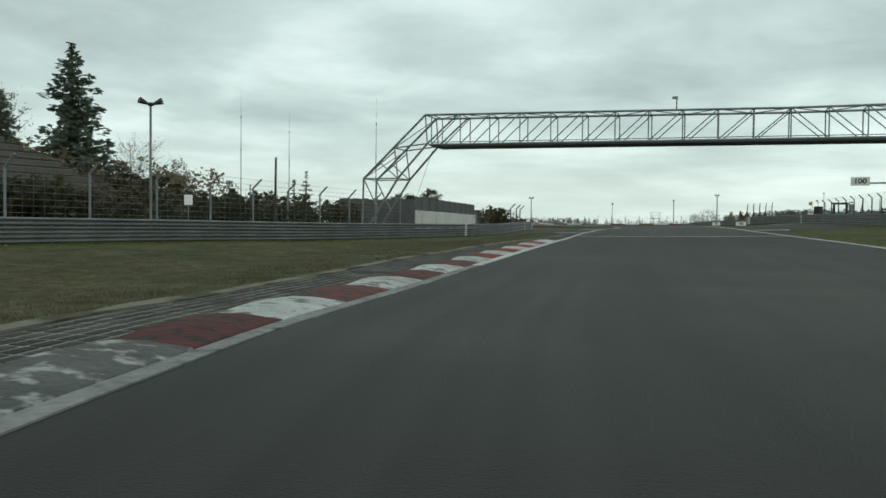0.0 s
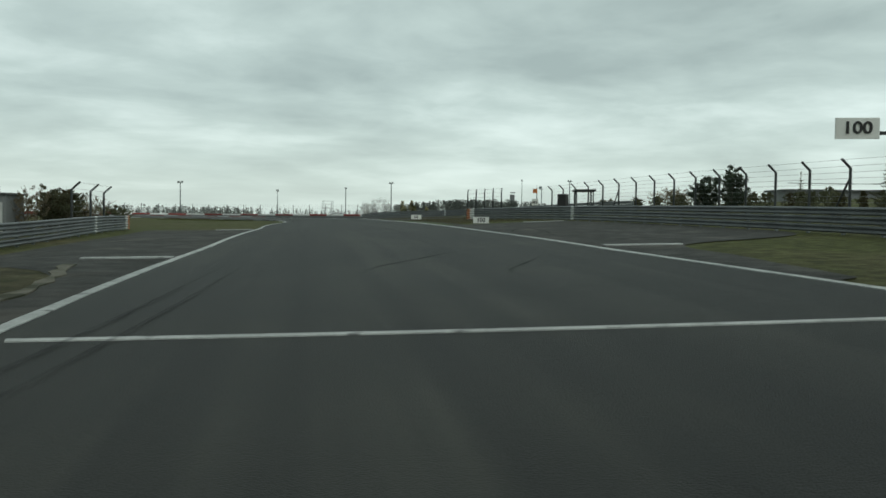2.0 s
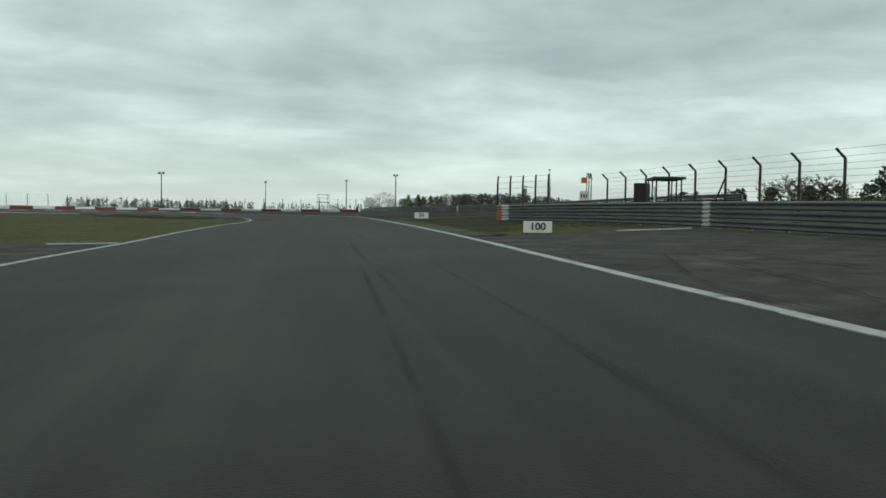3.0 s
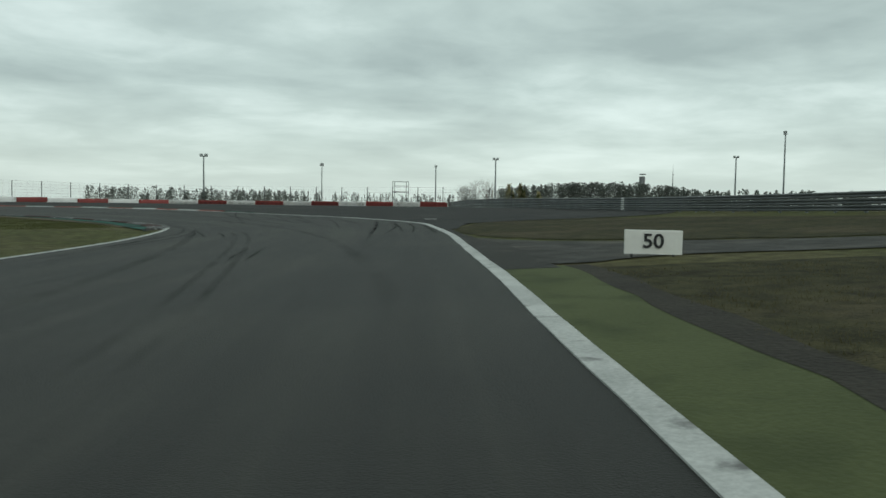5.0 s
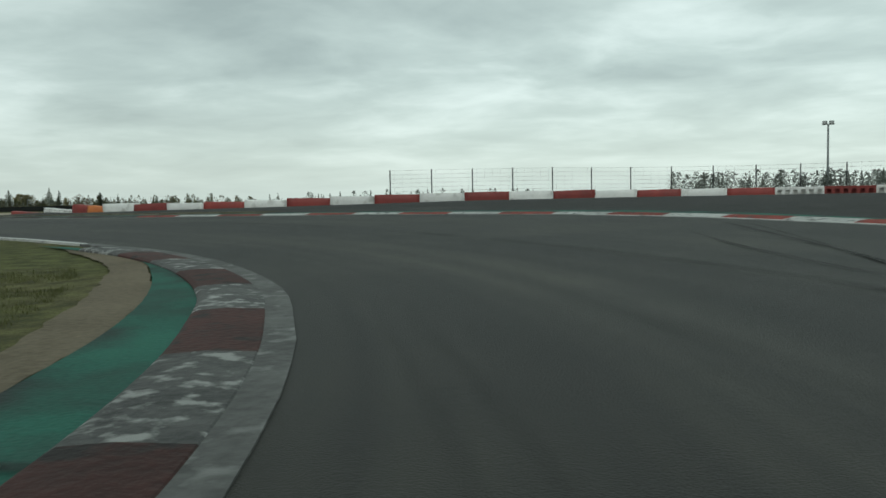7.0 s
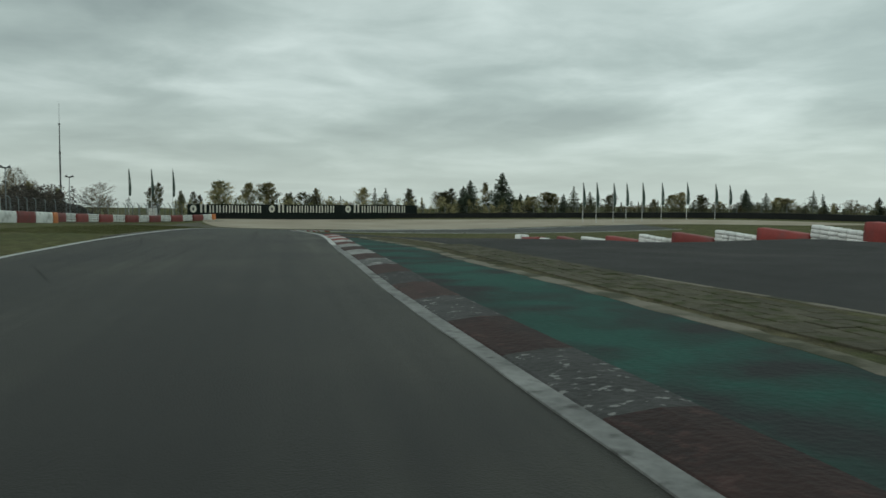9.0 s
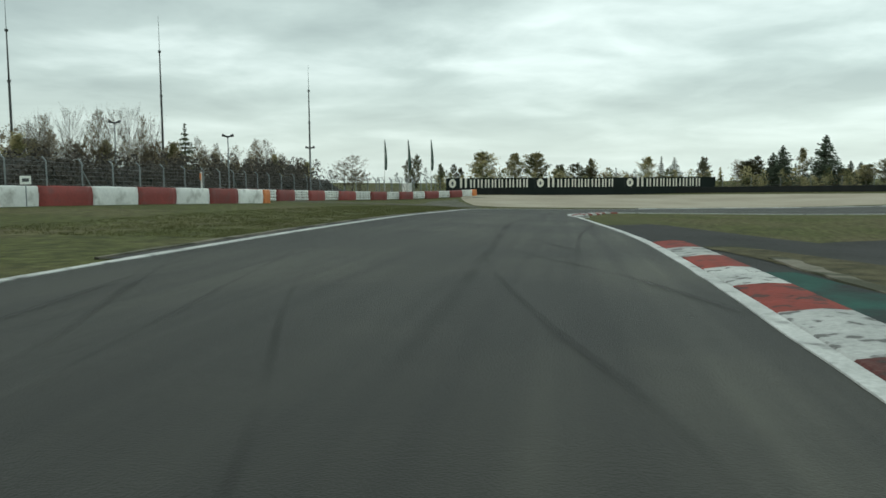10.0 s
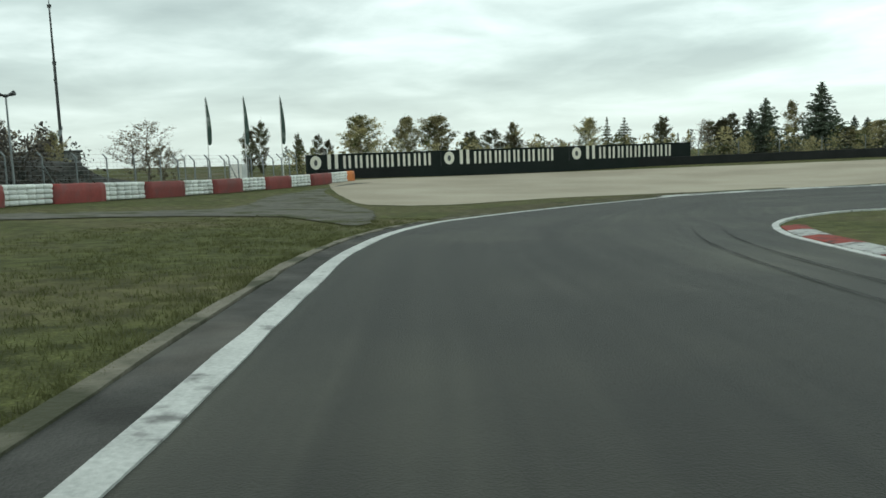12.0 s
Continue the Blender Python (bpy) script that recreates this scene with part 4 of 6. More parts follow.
for way, w in (([(34.6, 135.6), (34.8, 137.6), (35.3, 140.6)], 0.16), ([(34.9, 134.9), (35.2, 137.2), (35.8, 141.1)], 0.16), ([(-41, 189.4), (-36.1, 190.0), (-33.6, 190.4), (-30.4, 191.0), (-26, 191.6)], 0.12), ([(-41, 192.4), (-37.5, 192.5), (-33.7, 192.8), (-30, 193.2), (-24, 193.2)], 0.15), ([(-30, 189.2), (-31.9, 188.9), (-33, 188.7), (-35.5, 188.1), (-38, 187.6), (-41.5, 186.8)], 0.14), ([(-32, 195.2), (-34.3, 194.8), (-37.7, 194.2), (-40.1, 193.5), (-43, 192.8)], 0.18), ([(-46.2, 193.6), (-45, 193.76), (-43.2, 194.0), (-42, 194.2)], 0.25), ([(-19.7, 189.5), (-22.8, 188.8), (-26.5, 188.1)], 0.1), ([(-77.7, 195.0), (-72.5, 194.3), (-69.9, 194.2)], 0.16), ([(-86, 198.3), (-80, 197.3), (-74, 196.6)], 0.12), ([(-21.2, 186.2), (-15.6, 187.5)], 0.1), ([(-16.8, 185.3), (-12.0, 186.2), (-8.2, 186.5)], 0.1)):
    mark(way, w, groove if way[0][0] < 0 else rubber)


# ---- guard rails ----
BEAM = ((0.0, -0.146), (0.06, -0.125), (0.1, -0.085), (0.06, -0.04), (0.0, -0.012), (0.0, 0.012), (0.06, 0.04), (0.1, 0.085), (0.06, 0.125), (0.0, 0.146))


def beam(pts, side, z, inv, proud=0.0):
    """A steel beam with two ridges along a line, its ridges to the given side."""
    v, f, w = [], [], len(BEAM)
    for p, n in zip(pts, normals(pts)):
        for d, h in BEAM:
            q = p + n * side * (d + proud)
            v.append(inv @ Vector((q.x, q.y, gz(q.x, q.y) + z + h)))
    for i in range(len(pts) - 1):
        for j in range(w - 1):
            f.append((i * w + j, i * w + j + 1, (i + 1) * w + j + 1, (i + 1) * w + j))
    return v, f


def guard_rail(ctrl, side, label, whites=(), orange_end=False, rows=(0.17, 0.49, 0.81), first=steel):
    pts = spline(ctrl, 2.0)
    o = pts[0]
    run = thing("guard_rail", o.x, o.y, gz(o.x, o.y), label, "guard rail")
    inv = run.matrix_world.inverted()
    for z in rows:
        part("beam", beam(pts, side, z, inv), first, run, "", True)
    post = mesh_of("post", *box(0, 0, -0.2, 0.12, 0.1, rows[-1] + 0.33), grey_steel)
    for p, n in list(zip(pts, normals(pts)))[::1]:
        q = p - n * side * 0.07
        ob = part("post", post, grey_steel, run)
        ob.matrix_local = inv @ pose(q.x, q.y, gz(q.x, q.y), 0, 0, math.degrees(math.atan2(n.y, n.x)) + 90)
    fine = spline(ctrl, 0.25)
    for spot in whites:
        k = min(range(len(fine)), key=lambda i: (fine[i] - Vector(spot)).length)
        for z in rows:
            part("white_section", beam(fine[max(0, k - 1):k + 2], side, z, inv, 0.006), rail_white, run, "white painted rail section", True)
    if orange_end:
        for z in rows:
            part("end_piece", beam(fine[-4:], side, z, inv, 0.012), orange, run, "orange rail end piece", True)
            part("white_section", beam(fine[-8:-3], side, z, inv, 0.006), rail_white, run, "white painted rail section", True)
    return run


guard_rail([(-22, 8), (-18.4, 22), (-15.2, 28.6), (-12, 36.5), (-5.8, 47), (1.6, 65), (5.5, 76), (8.5, 90), (11, 104)], -1, "weathered triple steel guard rail beside dry grass", ((1.6, 65.2), (8.9, 92)), True)
guard_rail([(27, 28), (30, 46), (33, 60), (36, 76), (38.6, 90), (40, 102), (40.4, 111.5)], 1, "weathered triple steel guard rail beside the apron", ((32.2, 57), (38.6, 90)), True)
guard_rail([(56, 108), (61, 128), (63.6, 147), (63.4, 160), (64.2, 182), (66, 212), (69.3, 240)], 1, "weathered triple steel guard rail behind the run-off", ((62.6, 173), (63.9, 150)))


# ---- wire fences ----
def fence(ctrl, step, height, label, crank=0.0, side=1, wires=9, post_mat=dark_steel, r=0.045, stays=0, cross=0.0, base=0.0):
    """Steel posts, their heads leaning over by crank metres where it is given, strung with level wires."""
    pts = spline(ctrl, step)
    o = pts[0]
    run = thing("wire_fence", o.x, o.y, gz(o.x, o.y), label, "fence")
    inv = run.matrix_world.inverted()
    straight = height - crank * 0.9
    post = joined(bar((0, 0, -0.2), (0, 0, straight), r), *([bar((0, 0, straight - 0.02), (crank, 0, height), r * 0.9)] if crank else []))
    me = mesh_of("post", *post, post_mat)
    norm = normals(pts)
    for k, (p, n) in enumerate(zip(pts, norm)):
        ob = part("post", me, post_mat, run)
        ob.matrix_local = inv @ pose(p.x, p.y, gz(p.x, p.y) + base, 0, 0, math.degrees(math.atan2(side * n.y, side * n.x)))
        if stays and k % stays == 0:
            t = (pts[min(k + 1, len(pts) - 1)] - pts[max(k - 1, 0)]).normalized()
            part("brace", [x for x in (bar(inv @ Vector((p.x, p.y, gz(p.x, p.y) + base + straight * 0.8)), inv @ Vector((p.x + t.x * 1.6, p.y + t.y * 1.6, gz(p.x, p.y) + base)), r * 0.8),)][0], post_mat, run)
    for w in range(wires):
        z = 0.15 + (height - 0.2) * w / max(1, wires - 1)
        lean = max(0.0, (z - straight) / 0.9) if crank else 0.0
        v = []
        for p, n in zip(pts, norm):
            q = p + n * side * lean
            v.append(inv @ Vector((q.x, q.y, gz(p.x, p.y) + base + z)))
        part("wire", tube(v, 0.009, 3), wire_mat, run)
    if cross:
        geo = []
        for a, b in zip(pts, pts[1:]):
            m = max(1, int((b - a).length / cross))
            for k in range(m):
                p = a.lerp(b, (k + 0.5) / m)
                z = gz(p.x, p.y) + base
                geo.append(bar(inv @ Vector((p.x, p.y, z + 0.1)), inv @ Vector((p.x, p.y, z + straight)), 0.005, 3))
        part("mesh_panel", joined(*geo), wire_mat, run)
    return run


fence([(-24, 12), (-21, 24), (-17.6, 31), (-12.3, 45), (-9.5, 54), (-6.5, 62), (-3.6, 69)], 4.2, 2.95, "grey wire debris fence with cranked posts behind the rail", 0.55, -1, 11, grey_steel, 0.06, cross=0.5)
fence([(7.6, 95), (8.6, 99), (9.4, 103)], 3.9, 2.95, "short dark wire fence with cranked posts at the rail end", 0.5, -1, 9, dark_steel, 0.07)
fence([(37, 40), (40, 52), (44, 70), (48.5, 86), (52, 100), (55, 115), (57, 125)], 3.75, 3.02, "dark wire debris fence with cranked posts", 0.5, 1, 10, dark_steel, 0.075, 9)
fence([(40.9, 112.6), (42.1, 111.9), (43.6, 111.0)], 0.8, 2.75, "short dark wire fence with cranked posts at the rail end", 0.45, 1, 8, dark_steel, 0.06)
BACK = [(78, 236), (71, 243.5), (58, 247.5), (46, 249.3), (29, 250.5), (16, 247.4), (7, 242), (-2.2, 236), (-5.6, 233.8)]
fence(BACK, 4.08, 3.4, "tall thin wire fence behind the tyre wall", 0.12, 1, 9, dark_steel, 0.06, cross=0.75)
fence([(-58, 160), (-78, 165), (-100, 168.5), (-121, 170.6), (-142, 176.5), (-158, 183)], 3.5, 2.75, "grey wire mesh fence before a dark bank", 0.3, 1, 10, grey_steel, 0.055, 7, 0.45)
fence([(-147, 178.5), (-154, 181.6), (-161, 184.6), (-169, 187)], 2.4, 2.7, "grey debris fence with cranked posts near the flags", 0.5, 1, 9, grey_steel, 0.06)
fence([(-180, 238), (-168, 262), (-146, 280), (-120, 292), (-92, 298)], 5, 2.4, "thin wire fence before the pines", 0.2, 1, 6, grey_steel, 0.05)


# ---- barrier blocks ----
def block_solid(l, h=0.98, d=0.9):
    v, f = [], []
    n = 8
    rng = random.Random(int(l * 100))
    ring = [(-d / 2, 0.0), (-d / 2 - 0.02, h * 0.5), (-d / 2 + 0.02, h - 0.07), (-d / 2 + 0.09, h), (d / 2 - 0.09, h), (d / 2 - 0.02, h - 0.07), (d / 2, 0.0)]
    for k in range(n + 1):
        x = l * (k / n - 0.5)
        pinch = 0.03 if k in (0, n) else 0.0
        for y, z in ring:
            v.append((x, y * (1 - pinch) + rng.uniform(-0.01, 0.01), z * (1 - pinch * 0.5) + (rng.uniform(-0.018, 0.018) if z > 0.2 else -0.1)))
    w = len(ring)
    for k in range(n):
        f += [(k * w + j, (k + 1) * w + j, (k + 1) * w + j + 1, k * w + j + 1) for j in range(w - 1)]
    f += [tuple(range(w)), tuple(reversed(range(n * w, n * w + w)))]
    return v, f


def block_slotted(l, h=0.98, d=0.8, n=6):
    geos = [box(0, 0.19, -0.1, l, d - 0.4, h + 0.04, 0.03), box(0, -0.02, h - 0.24, l * 0.995, d, 0.24, 0.03), box(0, -0.02, -0.1, l * 0.995, d, 0.3)]
    for k in range(n + 1):
        geos.append(box(l * (k / n - 0.5) * 0.97, -0.02, 0.15, l / n * 0.42, d, h - 0.38))
    return joined(*geos)


def wrapped_tyre(r=0.385, t=0.245):
    v, f, s = [], [], 12
    for q, z in ((0.6, 0.0), (0.88, 0.005), (1.0, t * 0.28), (1.0, t * 0.72), (0.88, t * 0.98), (0.6, t)):
        v += [(r * q * math.cos(2 * math.pi * j / s), r * q * math.sin(2 * math.pi * j / s), z) for j in range(s)]
    for b in range(5):
        f += [(b * s + j, b * s + (j + 1) % s, (b + 1) * s + (j + 1) % s, (b + 1) * s + j) for j in range(s)]
    return v, f + [tuple(range(5 * s, 6 * s)), tuple(range(s - 1, -1, -1))]


tyre_mesh = mesh_of("wrapped_tyre", *wrapped_tyre(), block_white, True)


def barrier(line, length, kinds, group, face=1):
    """A row of barrier blocks along a line; kinds: one (mesh, label) for each block in turn."""
    total = sum((q - p).length for p, q in zip(line, line[1:]))
    n = len(kinds)
    pts = even(line, total / n)
    row = []
    for k, (me, label) in enumerate(kinds):
        a, b = pts[k], pts[min(k + 1, len(pts) - 1)]
        m, d = (a + b) / 2, (b - a)
        slope = math.degrees(math.atan2(gz(a.x, a.y) - gz(b.x, b.y), d.length))
        ob = new("barrier_block", None if me == "stack" else me)
        ob.matrix_world = pose(m.x, m.y, (gz(a.x, a.y) + gz(b.x, b.y)) / 2, 0, slope, math.degrees(math.atan2(d.y, d.x)) + (180 if face < 0 else 0))
        tagged(ob, label, "barrier", group)
        row.append(ob)
        if me == "stack":
            wide, cols, rows = (b - a).length * 0.99, 6, 4
            rng = random.Random(k)
            for i in range(cols):
                for j in range(rows):
                    t = part("wrapped_tyre", tyre_mesh, block_white, ob)
                    t.matrix_local = pose(wide * ((i + 0.5) / cols - 0.5) + rng.uniform(-0.02, 0.02), rng.uniform(-0.03, 0.03), 0.245 * j - (0.03 if j == 0 else 0), 0, 0, rng.uniform(0, 360))
    return row


S44, S38, S46 = 4.14, 3.75, 4.62
red44, white44 = mesh_of("red_block", *block_solid(S44), block_red, True), mesh_of("white_block", *block_solid(S44), block_white, True)
slot_w44, slot_r44 = mesh_of("white_slot_block", *block_slotted(S44), block_white), mesh_of("red_slot_block", *block_slotted(S44), block_red)
TYRES = [(69.2, 241.2), (58, 243), (46, 244.5), (29, 245.4), (16, 243), (8.5, 238), (-2, 232.4), (-11, 229), (-22, 226.0), (-34, 225.6), (-42, 225.2), (-51, 224.1), (-60, 222.8), (-69, 221.9), (-79.2, 221.7)]
tyre_line = spline(TYRES, 0.5)
t_total = sum((q - p).length for p, q in zip(tyre_line, tyre_line[1:]))
n_blocks = round(t_total / S44)
orange_at = min(range(n_blocks), key=lambda k: (tyre_line[int((k + 0.5) / n_blocks * (len(tyre_line) - 1))] - Vector((-35.6, 225.5))).length)
kinds = []
for k in range(n_blocks):
    if k % 2 == 0:
        kinds.append((slot_r44 if k < 10 else red44, "red plastic barrier block with slots" if k < 10 else "faded red plastic barrier block"))
    else:
        kinds.append((slot_w44 if k < 10 else "stack" if k > orange_at else white44, "white plastic barrier block with dark slots" if k < 10 else "white wrapped tyre stack with stepped rows" if k > orange_at else "dirty white plastic barrier block"))
kinds[orange_at] = (mesh_of("red_half_block", *block_solid(S44 / 2), block_red, True), "short dark red plastic barrier block beside an orange one")
row = barrier(tyre_line, S44, kinds, "barrier round the run-off", -1)
half = row[orange_at]
half_turn = half.matrix_world.copy()
half.matrix_world = half_turn @ pose(-S44 / 4, 0, 0)
orange_half = new("barrier_block", mesh_of("orange_block", *block_solid(S44 / 2), orange, True))
orange_half.matrix_world = half_turn @ pose(S44 / 4, 0, 0)
tagged(orange_half, "short orange plastic barrier block between red and white ones", "barrier", "barrier round the run-off")
end_half = new("barrier_block", mesh_of("white_half_block", *block_solid(1.7), block_white, True))
end_half.matrix_world = pose(-80.1, 221.7, gz(-80.1, 221.7), 0, 0, 0)
tagged(end_half, "short dirty white end block of the barrier", "barrier", "barrier round the run-off")
red38, white38 = mesh_of("red_block", *block_solid(S38), block_red, True), mesh_of("white_block", *block_solid(S38), block_white, True)
line1 = spline([(-49.8, 163.4), (-64.5, 168.9), (-72.0, 171.2), (-78.7, 173.0), (-87.4, 175.2), (-90.0, 175.8)], 0.5)
seq1 = [((red38, "faded red plastic barrier block on grass") if k % 2 else (white38, "dirty white plastic barrier block on grass")) for k in range(11)]
barrier(line1, S38, seq1, "first barrier on the grass", 1)
end1 = new("barrier_block", mesh_of("orange_block", *block_solid(0.9), orange, True))
end1.matrix_world = pose(-90.5, 176.0, gz(-90.5, 176.0), 0, 1.5, 164)
tagged(end1, "short orange end block of a grass barrier", "barrier", "first barrier on the grass")
red46 = mesh_of("red_block", *block_solid(S46), block_red, True)
line2 = spline([(-94.2, 172.6), (-103.5, 174), (-113.2, 175.4), (-121.7, 177.2), (-131, 180.2), (-143.5, 184.4), (-152, 187.8), (-162.5, 192.2)], 0.5)
seq2 = [(("stack", "white wrapped tyre stack with stepped rows") if k % 2 else (red46, "faded red plastic barrier block")) for k in range(16)]
barrier(line2, S46, seq2, "second barrier on the grass", 1)
end2 = new("barrier_block", mesh_of("orange_block", *block_solid(1.0), orange, True))
end2.matrix_world = pose(-163.4, 192.6, gz(-163.4, 192.6), 0, 0, 157)
tagged(end2, "short orange end block near the banner", "barrier", "second barrier on the grass")


# ---- the truss bridge over the track ----
def truss_bridge():
    ax, ay = Vector((0.944, -0.33, 0)).normalized(), Vector((0.33, 0.944, 0)).normalized()
    o = Vector((-1.3, 56.7, gz(-1.3, 56.7)))
    span, deep, top, low = 45.8, 2.2, 7.0, 4.62
    bridge = thing("truss_bridge", o.x, o.y, o.z, "grey steel lattice bridge spanning the race track", "bridge")
    inv = bridge.matrix_world.inverted()

    def at(s, d, z):
        return inv @ (Vector((o.x, o.y, 0)) + ax * s + ay * d + Vector((0, 0, z)))

    def up_at(s):
        return top - 0.02 - 0.38 * min(1.0, max(0.0, s / 23))

    def low_at(s):
        return low + 0.42 - 0.34 * min(1.0, max(0.0, s / 40))

    n = 22
    ss = [0.45 + (span - 0.9) * k / n for k in range(n + 1)]
    for d in (0, deep):
        part("top_chord", tube([at(0, d, up_at(0)), at(23, d, up_at(23)), at(span, d, up_at(span))], 0.075, 6), grey_steel, bridge)
        part("bottom_chord", bar(at(0.3, d, low_at(0) - 0.08), at(span - 0.3, d, low_at(span) - 0.08), 0.085), grey_steel, bridge)
        part("handrail", bar(at(0.4, d + (0.12 if d == 0 else -0.12), low_at(0) + 0.1), at(span - 0.4, d + (0.12 if d == 0 else -0.12), low_at(span) + 0.1), 0.028), grey_steel, bridge)
        for k, s in enumerate(ss):
            part("upright", bar(at(s, d, low_at(s)), at(s, d, up_at(s)), 0.04), grey_steel, bridge)
            if k < n:
                up = k < n / 2
                part("diagonal", bar(at(s, d, low_at(s) - 0.05 if up else up_at(s)), at(ss[k + 1], d, up_at(ss[k + 1]) if up else low_at(ss[k + 1]) - 0.05), 0.036), grey_steel, bridge)
    for k, s in enumerate(ss):
        part("cross_tie", bar(at(s, 0, up_at(s)), at(s, deep, up_at(s)), 0.035), grey_steel, bridge)
        if k < n:
            part("top_brace", bar(at(s, 0 if k % 2 else deep, up_at(s)), at(ss[k + 1], deep if k % 2 else 0, up_at(ss[k + 1])), 0.03), grey_steel, bridge)
    v, f = [], []
    for s in ss:
        for d, z in ((-0.1, low_at(s) - 0.2), (-0.1, low_at(s) - 0.11), (deep + 0.1, low_at(s) - 0.11), (deep + 0.1, low_at(s) - 0.2)):
            v.append(at(s, d, z))
    for k in range(n):
        f += [(4 * k + j, 4 * k + (j + 1) % 4, 4 * k + 4 + (j + 1) % 4, 4 * k + 4 + j) for j in range(4)]
    f += [(0, 1, 2, 3), (4 * n + 3, 4 * n + 2, 4 * n + 1, 4 * n)]
    part("walkway", (v, f), dark_steel, bridge, "dark walkway deck")
    for k in (4.6, 7.2, 10.5):
        part("cable_box", box(*at(k * 2, 0.1, low_at(k * 2) - 0.38), 0.12, 0.1, 0.2), dark_steel, bridge)
    for mirror in (False, True):
        def leg(s, d, z):
            return at(span - s if mirror else s, d, min(z, up_at(span if mirror else 0)))
        for d in (0, deep):
            knee, foot = leg(-4.55, d, 2.72), leg(-4.65, d, -1.1)
            in_low, in_knee = leg(0.15, d, low_at(span if mirror else 0)), leg(-1.98, d, 2.72)
            side_node = leg(-2.25, d, 4.8)
            for a, b, r in ((leg(0, d, top), knee, 0.075), (knee, foot, 0.075), (in_low, in_knee, 0.075), (in_knee, leg(-4.4, d, -1.0), 0.075), (side_node, in_low, 0.05), (knee, in_knee, 0.05),
                            (side_node, in_knee, 0.05), (knee, leg(-2.2, d, 4.6), 0.04), (leg(-3.3, d, 3.8), in_knee, 0.04), (knee, leg(-3.4, d, 0.5), 0.045), (leg(0, d, top), in_low, 0.05), (in_low, leg(2.35, d, top), 0.06)):
                part("leg_member", bar(a, b, r), grey_steel, bridge)
        for s, z in ((-4.55, 2.72), (-1.98, 2.72), (-2.25, 4.8), (0.15, low + 0.4), (0, top)):
            part("leg_tie", bar(leg(s, 0, z), leg(s, deep, z), 0.045), grey_steel, bridge)
        part("leg_brace", bar(leg(-4.55, 0, 2.72), leg(-2.25, deep, 4.8), 0.035), grey_steel, bridge)
        part("leg_brace", bar(leg(-2.25, 0, 4.8), leg(0, deep, top), 0.035), grey_steel, bridge)
        part("stay_wire", bar(leg(-1.2, 0.4, 0.2), leg(0.4, 0.4, low), 0.012, 4), wire_mat, bridge)
        a, b = leg(-4.62, 0, -1.25), leg(-4.62, deep, -1.25)
        for q in (a, b):
            part("footing", box(q.x, q.y, q.z - 0.2, 0.9, 0.9, 0.5, 0.05), concrete, bridge, "concrete footing")
    cam_post = Vector(at(16.4, 0.1, up_at(16.4)))
    part("camera_post", bar(cam_post, cam_post + Vector((0, 0, 0.75)), 0.035), dark_steel, bridge)
    part("camera_head", box(cam_post.x - 0.1, cam_post.y, cam_post.z + 0.68, 0.34, 0.16, 0.16, 0.02), grey_steel, bridge, "grey weatherproof camera")
    part("camera_bracket", box(cam_post.x, cam_post.y, cam_post.z - 0.05, 0.3, 0.2, 0.12), dark_steel, bridge)


truss_bridge()


# ---- writing ----
def letters(text, size, depth=0.012):
    cu = bpy.data.curves.new("letters", "FONT")
    cu.offset = size * 0.018
    cu.body, cu.size, cu.extrude, cu.align_x, cu.align_y = text, size, depth, "CENTER", "CENTER"
    ob = new("letters", cu)
    dep = bpy.context.evaluated_depsgraph_get()
    me = bpy.data.meshes.new_from_object(ob.evaluated_get(dep))
    bpy.data.objects.remove(ob)
    return me


def facing(x, y, z, tx, ty):
    """A pose whose front (-y side) looks at (tx, ty)."""
    return pose(x, y, z, 0, 0, math.degrees(math.atan2(ty - y, tx - x)) + 90)


def number_text(board, text, size, y, z):
    me = letters(text, size)
    me.materials.clear()
    me.materials.append(sign_black)
    ob = part("number", me, sign_black, board, "black number " + text)
    ob.matrix_local = pose(0, y, z, 90, 0, 0) @ Matrix.Diagonal((1.06, 1.0, 1, 1))


def ground_board(text, x, y, look_at, w, h, size):
    b = thing("distance_board", x, y, gz(x, y), "white distance board reading " + text + " on the grass", "sign")
    b.matrix_world = facing(x, y, gz(x, y), *look_at)
    part("panel", box(0, 0, 0.02, w, 0.05, h, 0.012), sign_white, b)
    for s in (-1, 1):
        part("leg", box(s * w * 0.36, 0.07, -0.15, 0.05, 0.05, 0.5), dark_steel, b)
    number_text(b, text, size, -0.035, 0.02 + h * 0.52)


ground_board("100", 32.95, 92.6, (20, 60), 1.06, 0.42, 0.37)
ground_board("50", 43.06, 131.94, (34, 112), 1.17, 0.5, 0.41)

sign = thing("hanging_sign", 31.8, 58.3, gz(31.8, 58.3), "white sign reading 100 on a dark bracket pole", "sign")
sign.matrix_world = facing(31.8, 58.3, gz(31.8, 58.3), 10, 20)
part("pole", box(0, 0, -0.2, 0.14, 0.14, 3.45, 0.02), dark_steel, sign)
part("arm", box(-0.95, 0, 3.12, 2.0, 0.09, 0.1), dark_steel, sign)
panel = part("panel", box(-2.5, -0.02, 3.0, 1.24, 0.06, 0.62, 0.012), sign_white, sign, "white sign panel")
number = letters("100", 0.5)
number.materials.clear()
number.materials.append(sign_black)
num = part("number", number, sign_black, sign, "black number 100")
num.matrix_local = pose(-2.5, -0.065, 3.31, 90, 0, 0) @ Matrix.Diagonal((1.12, 1.0, 1, 1))


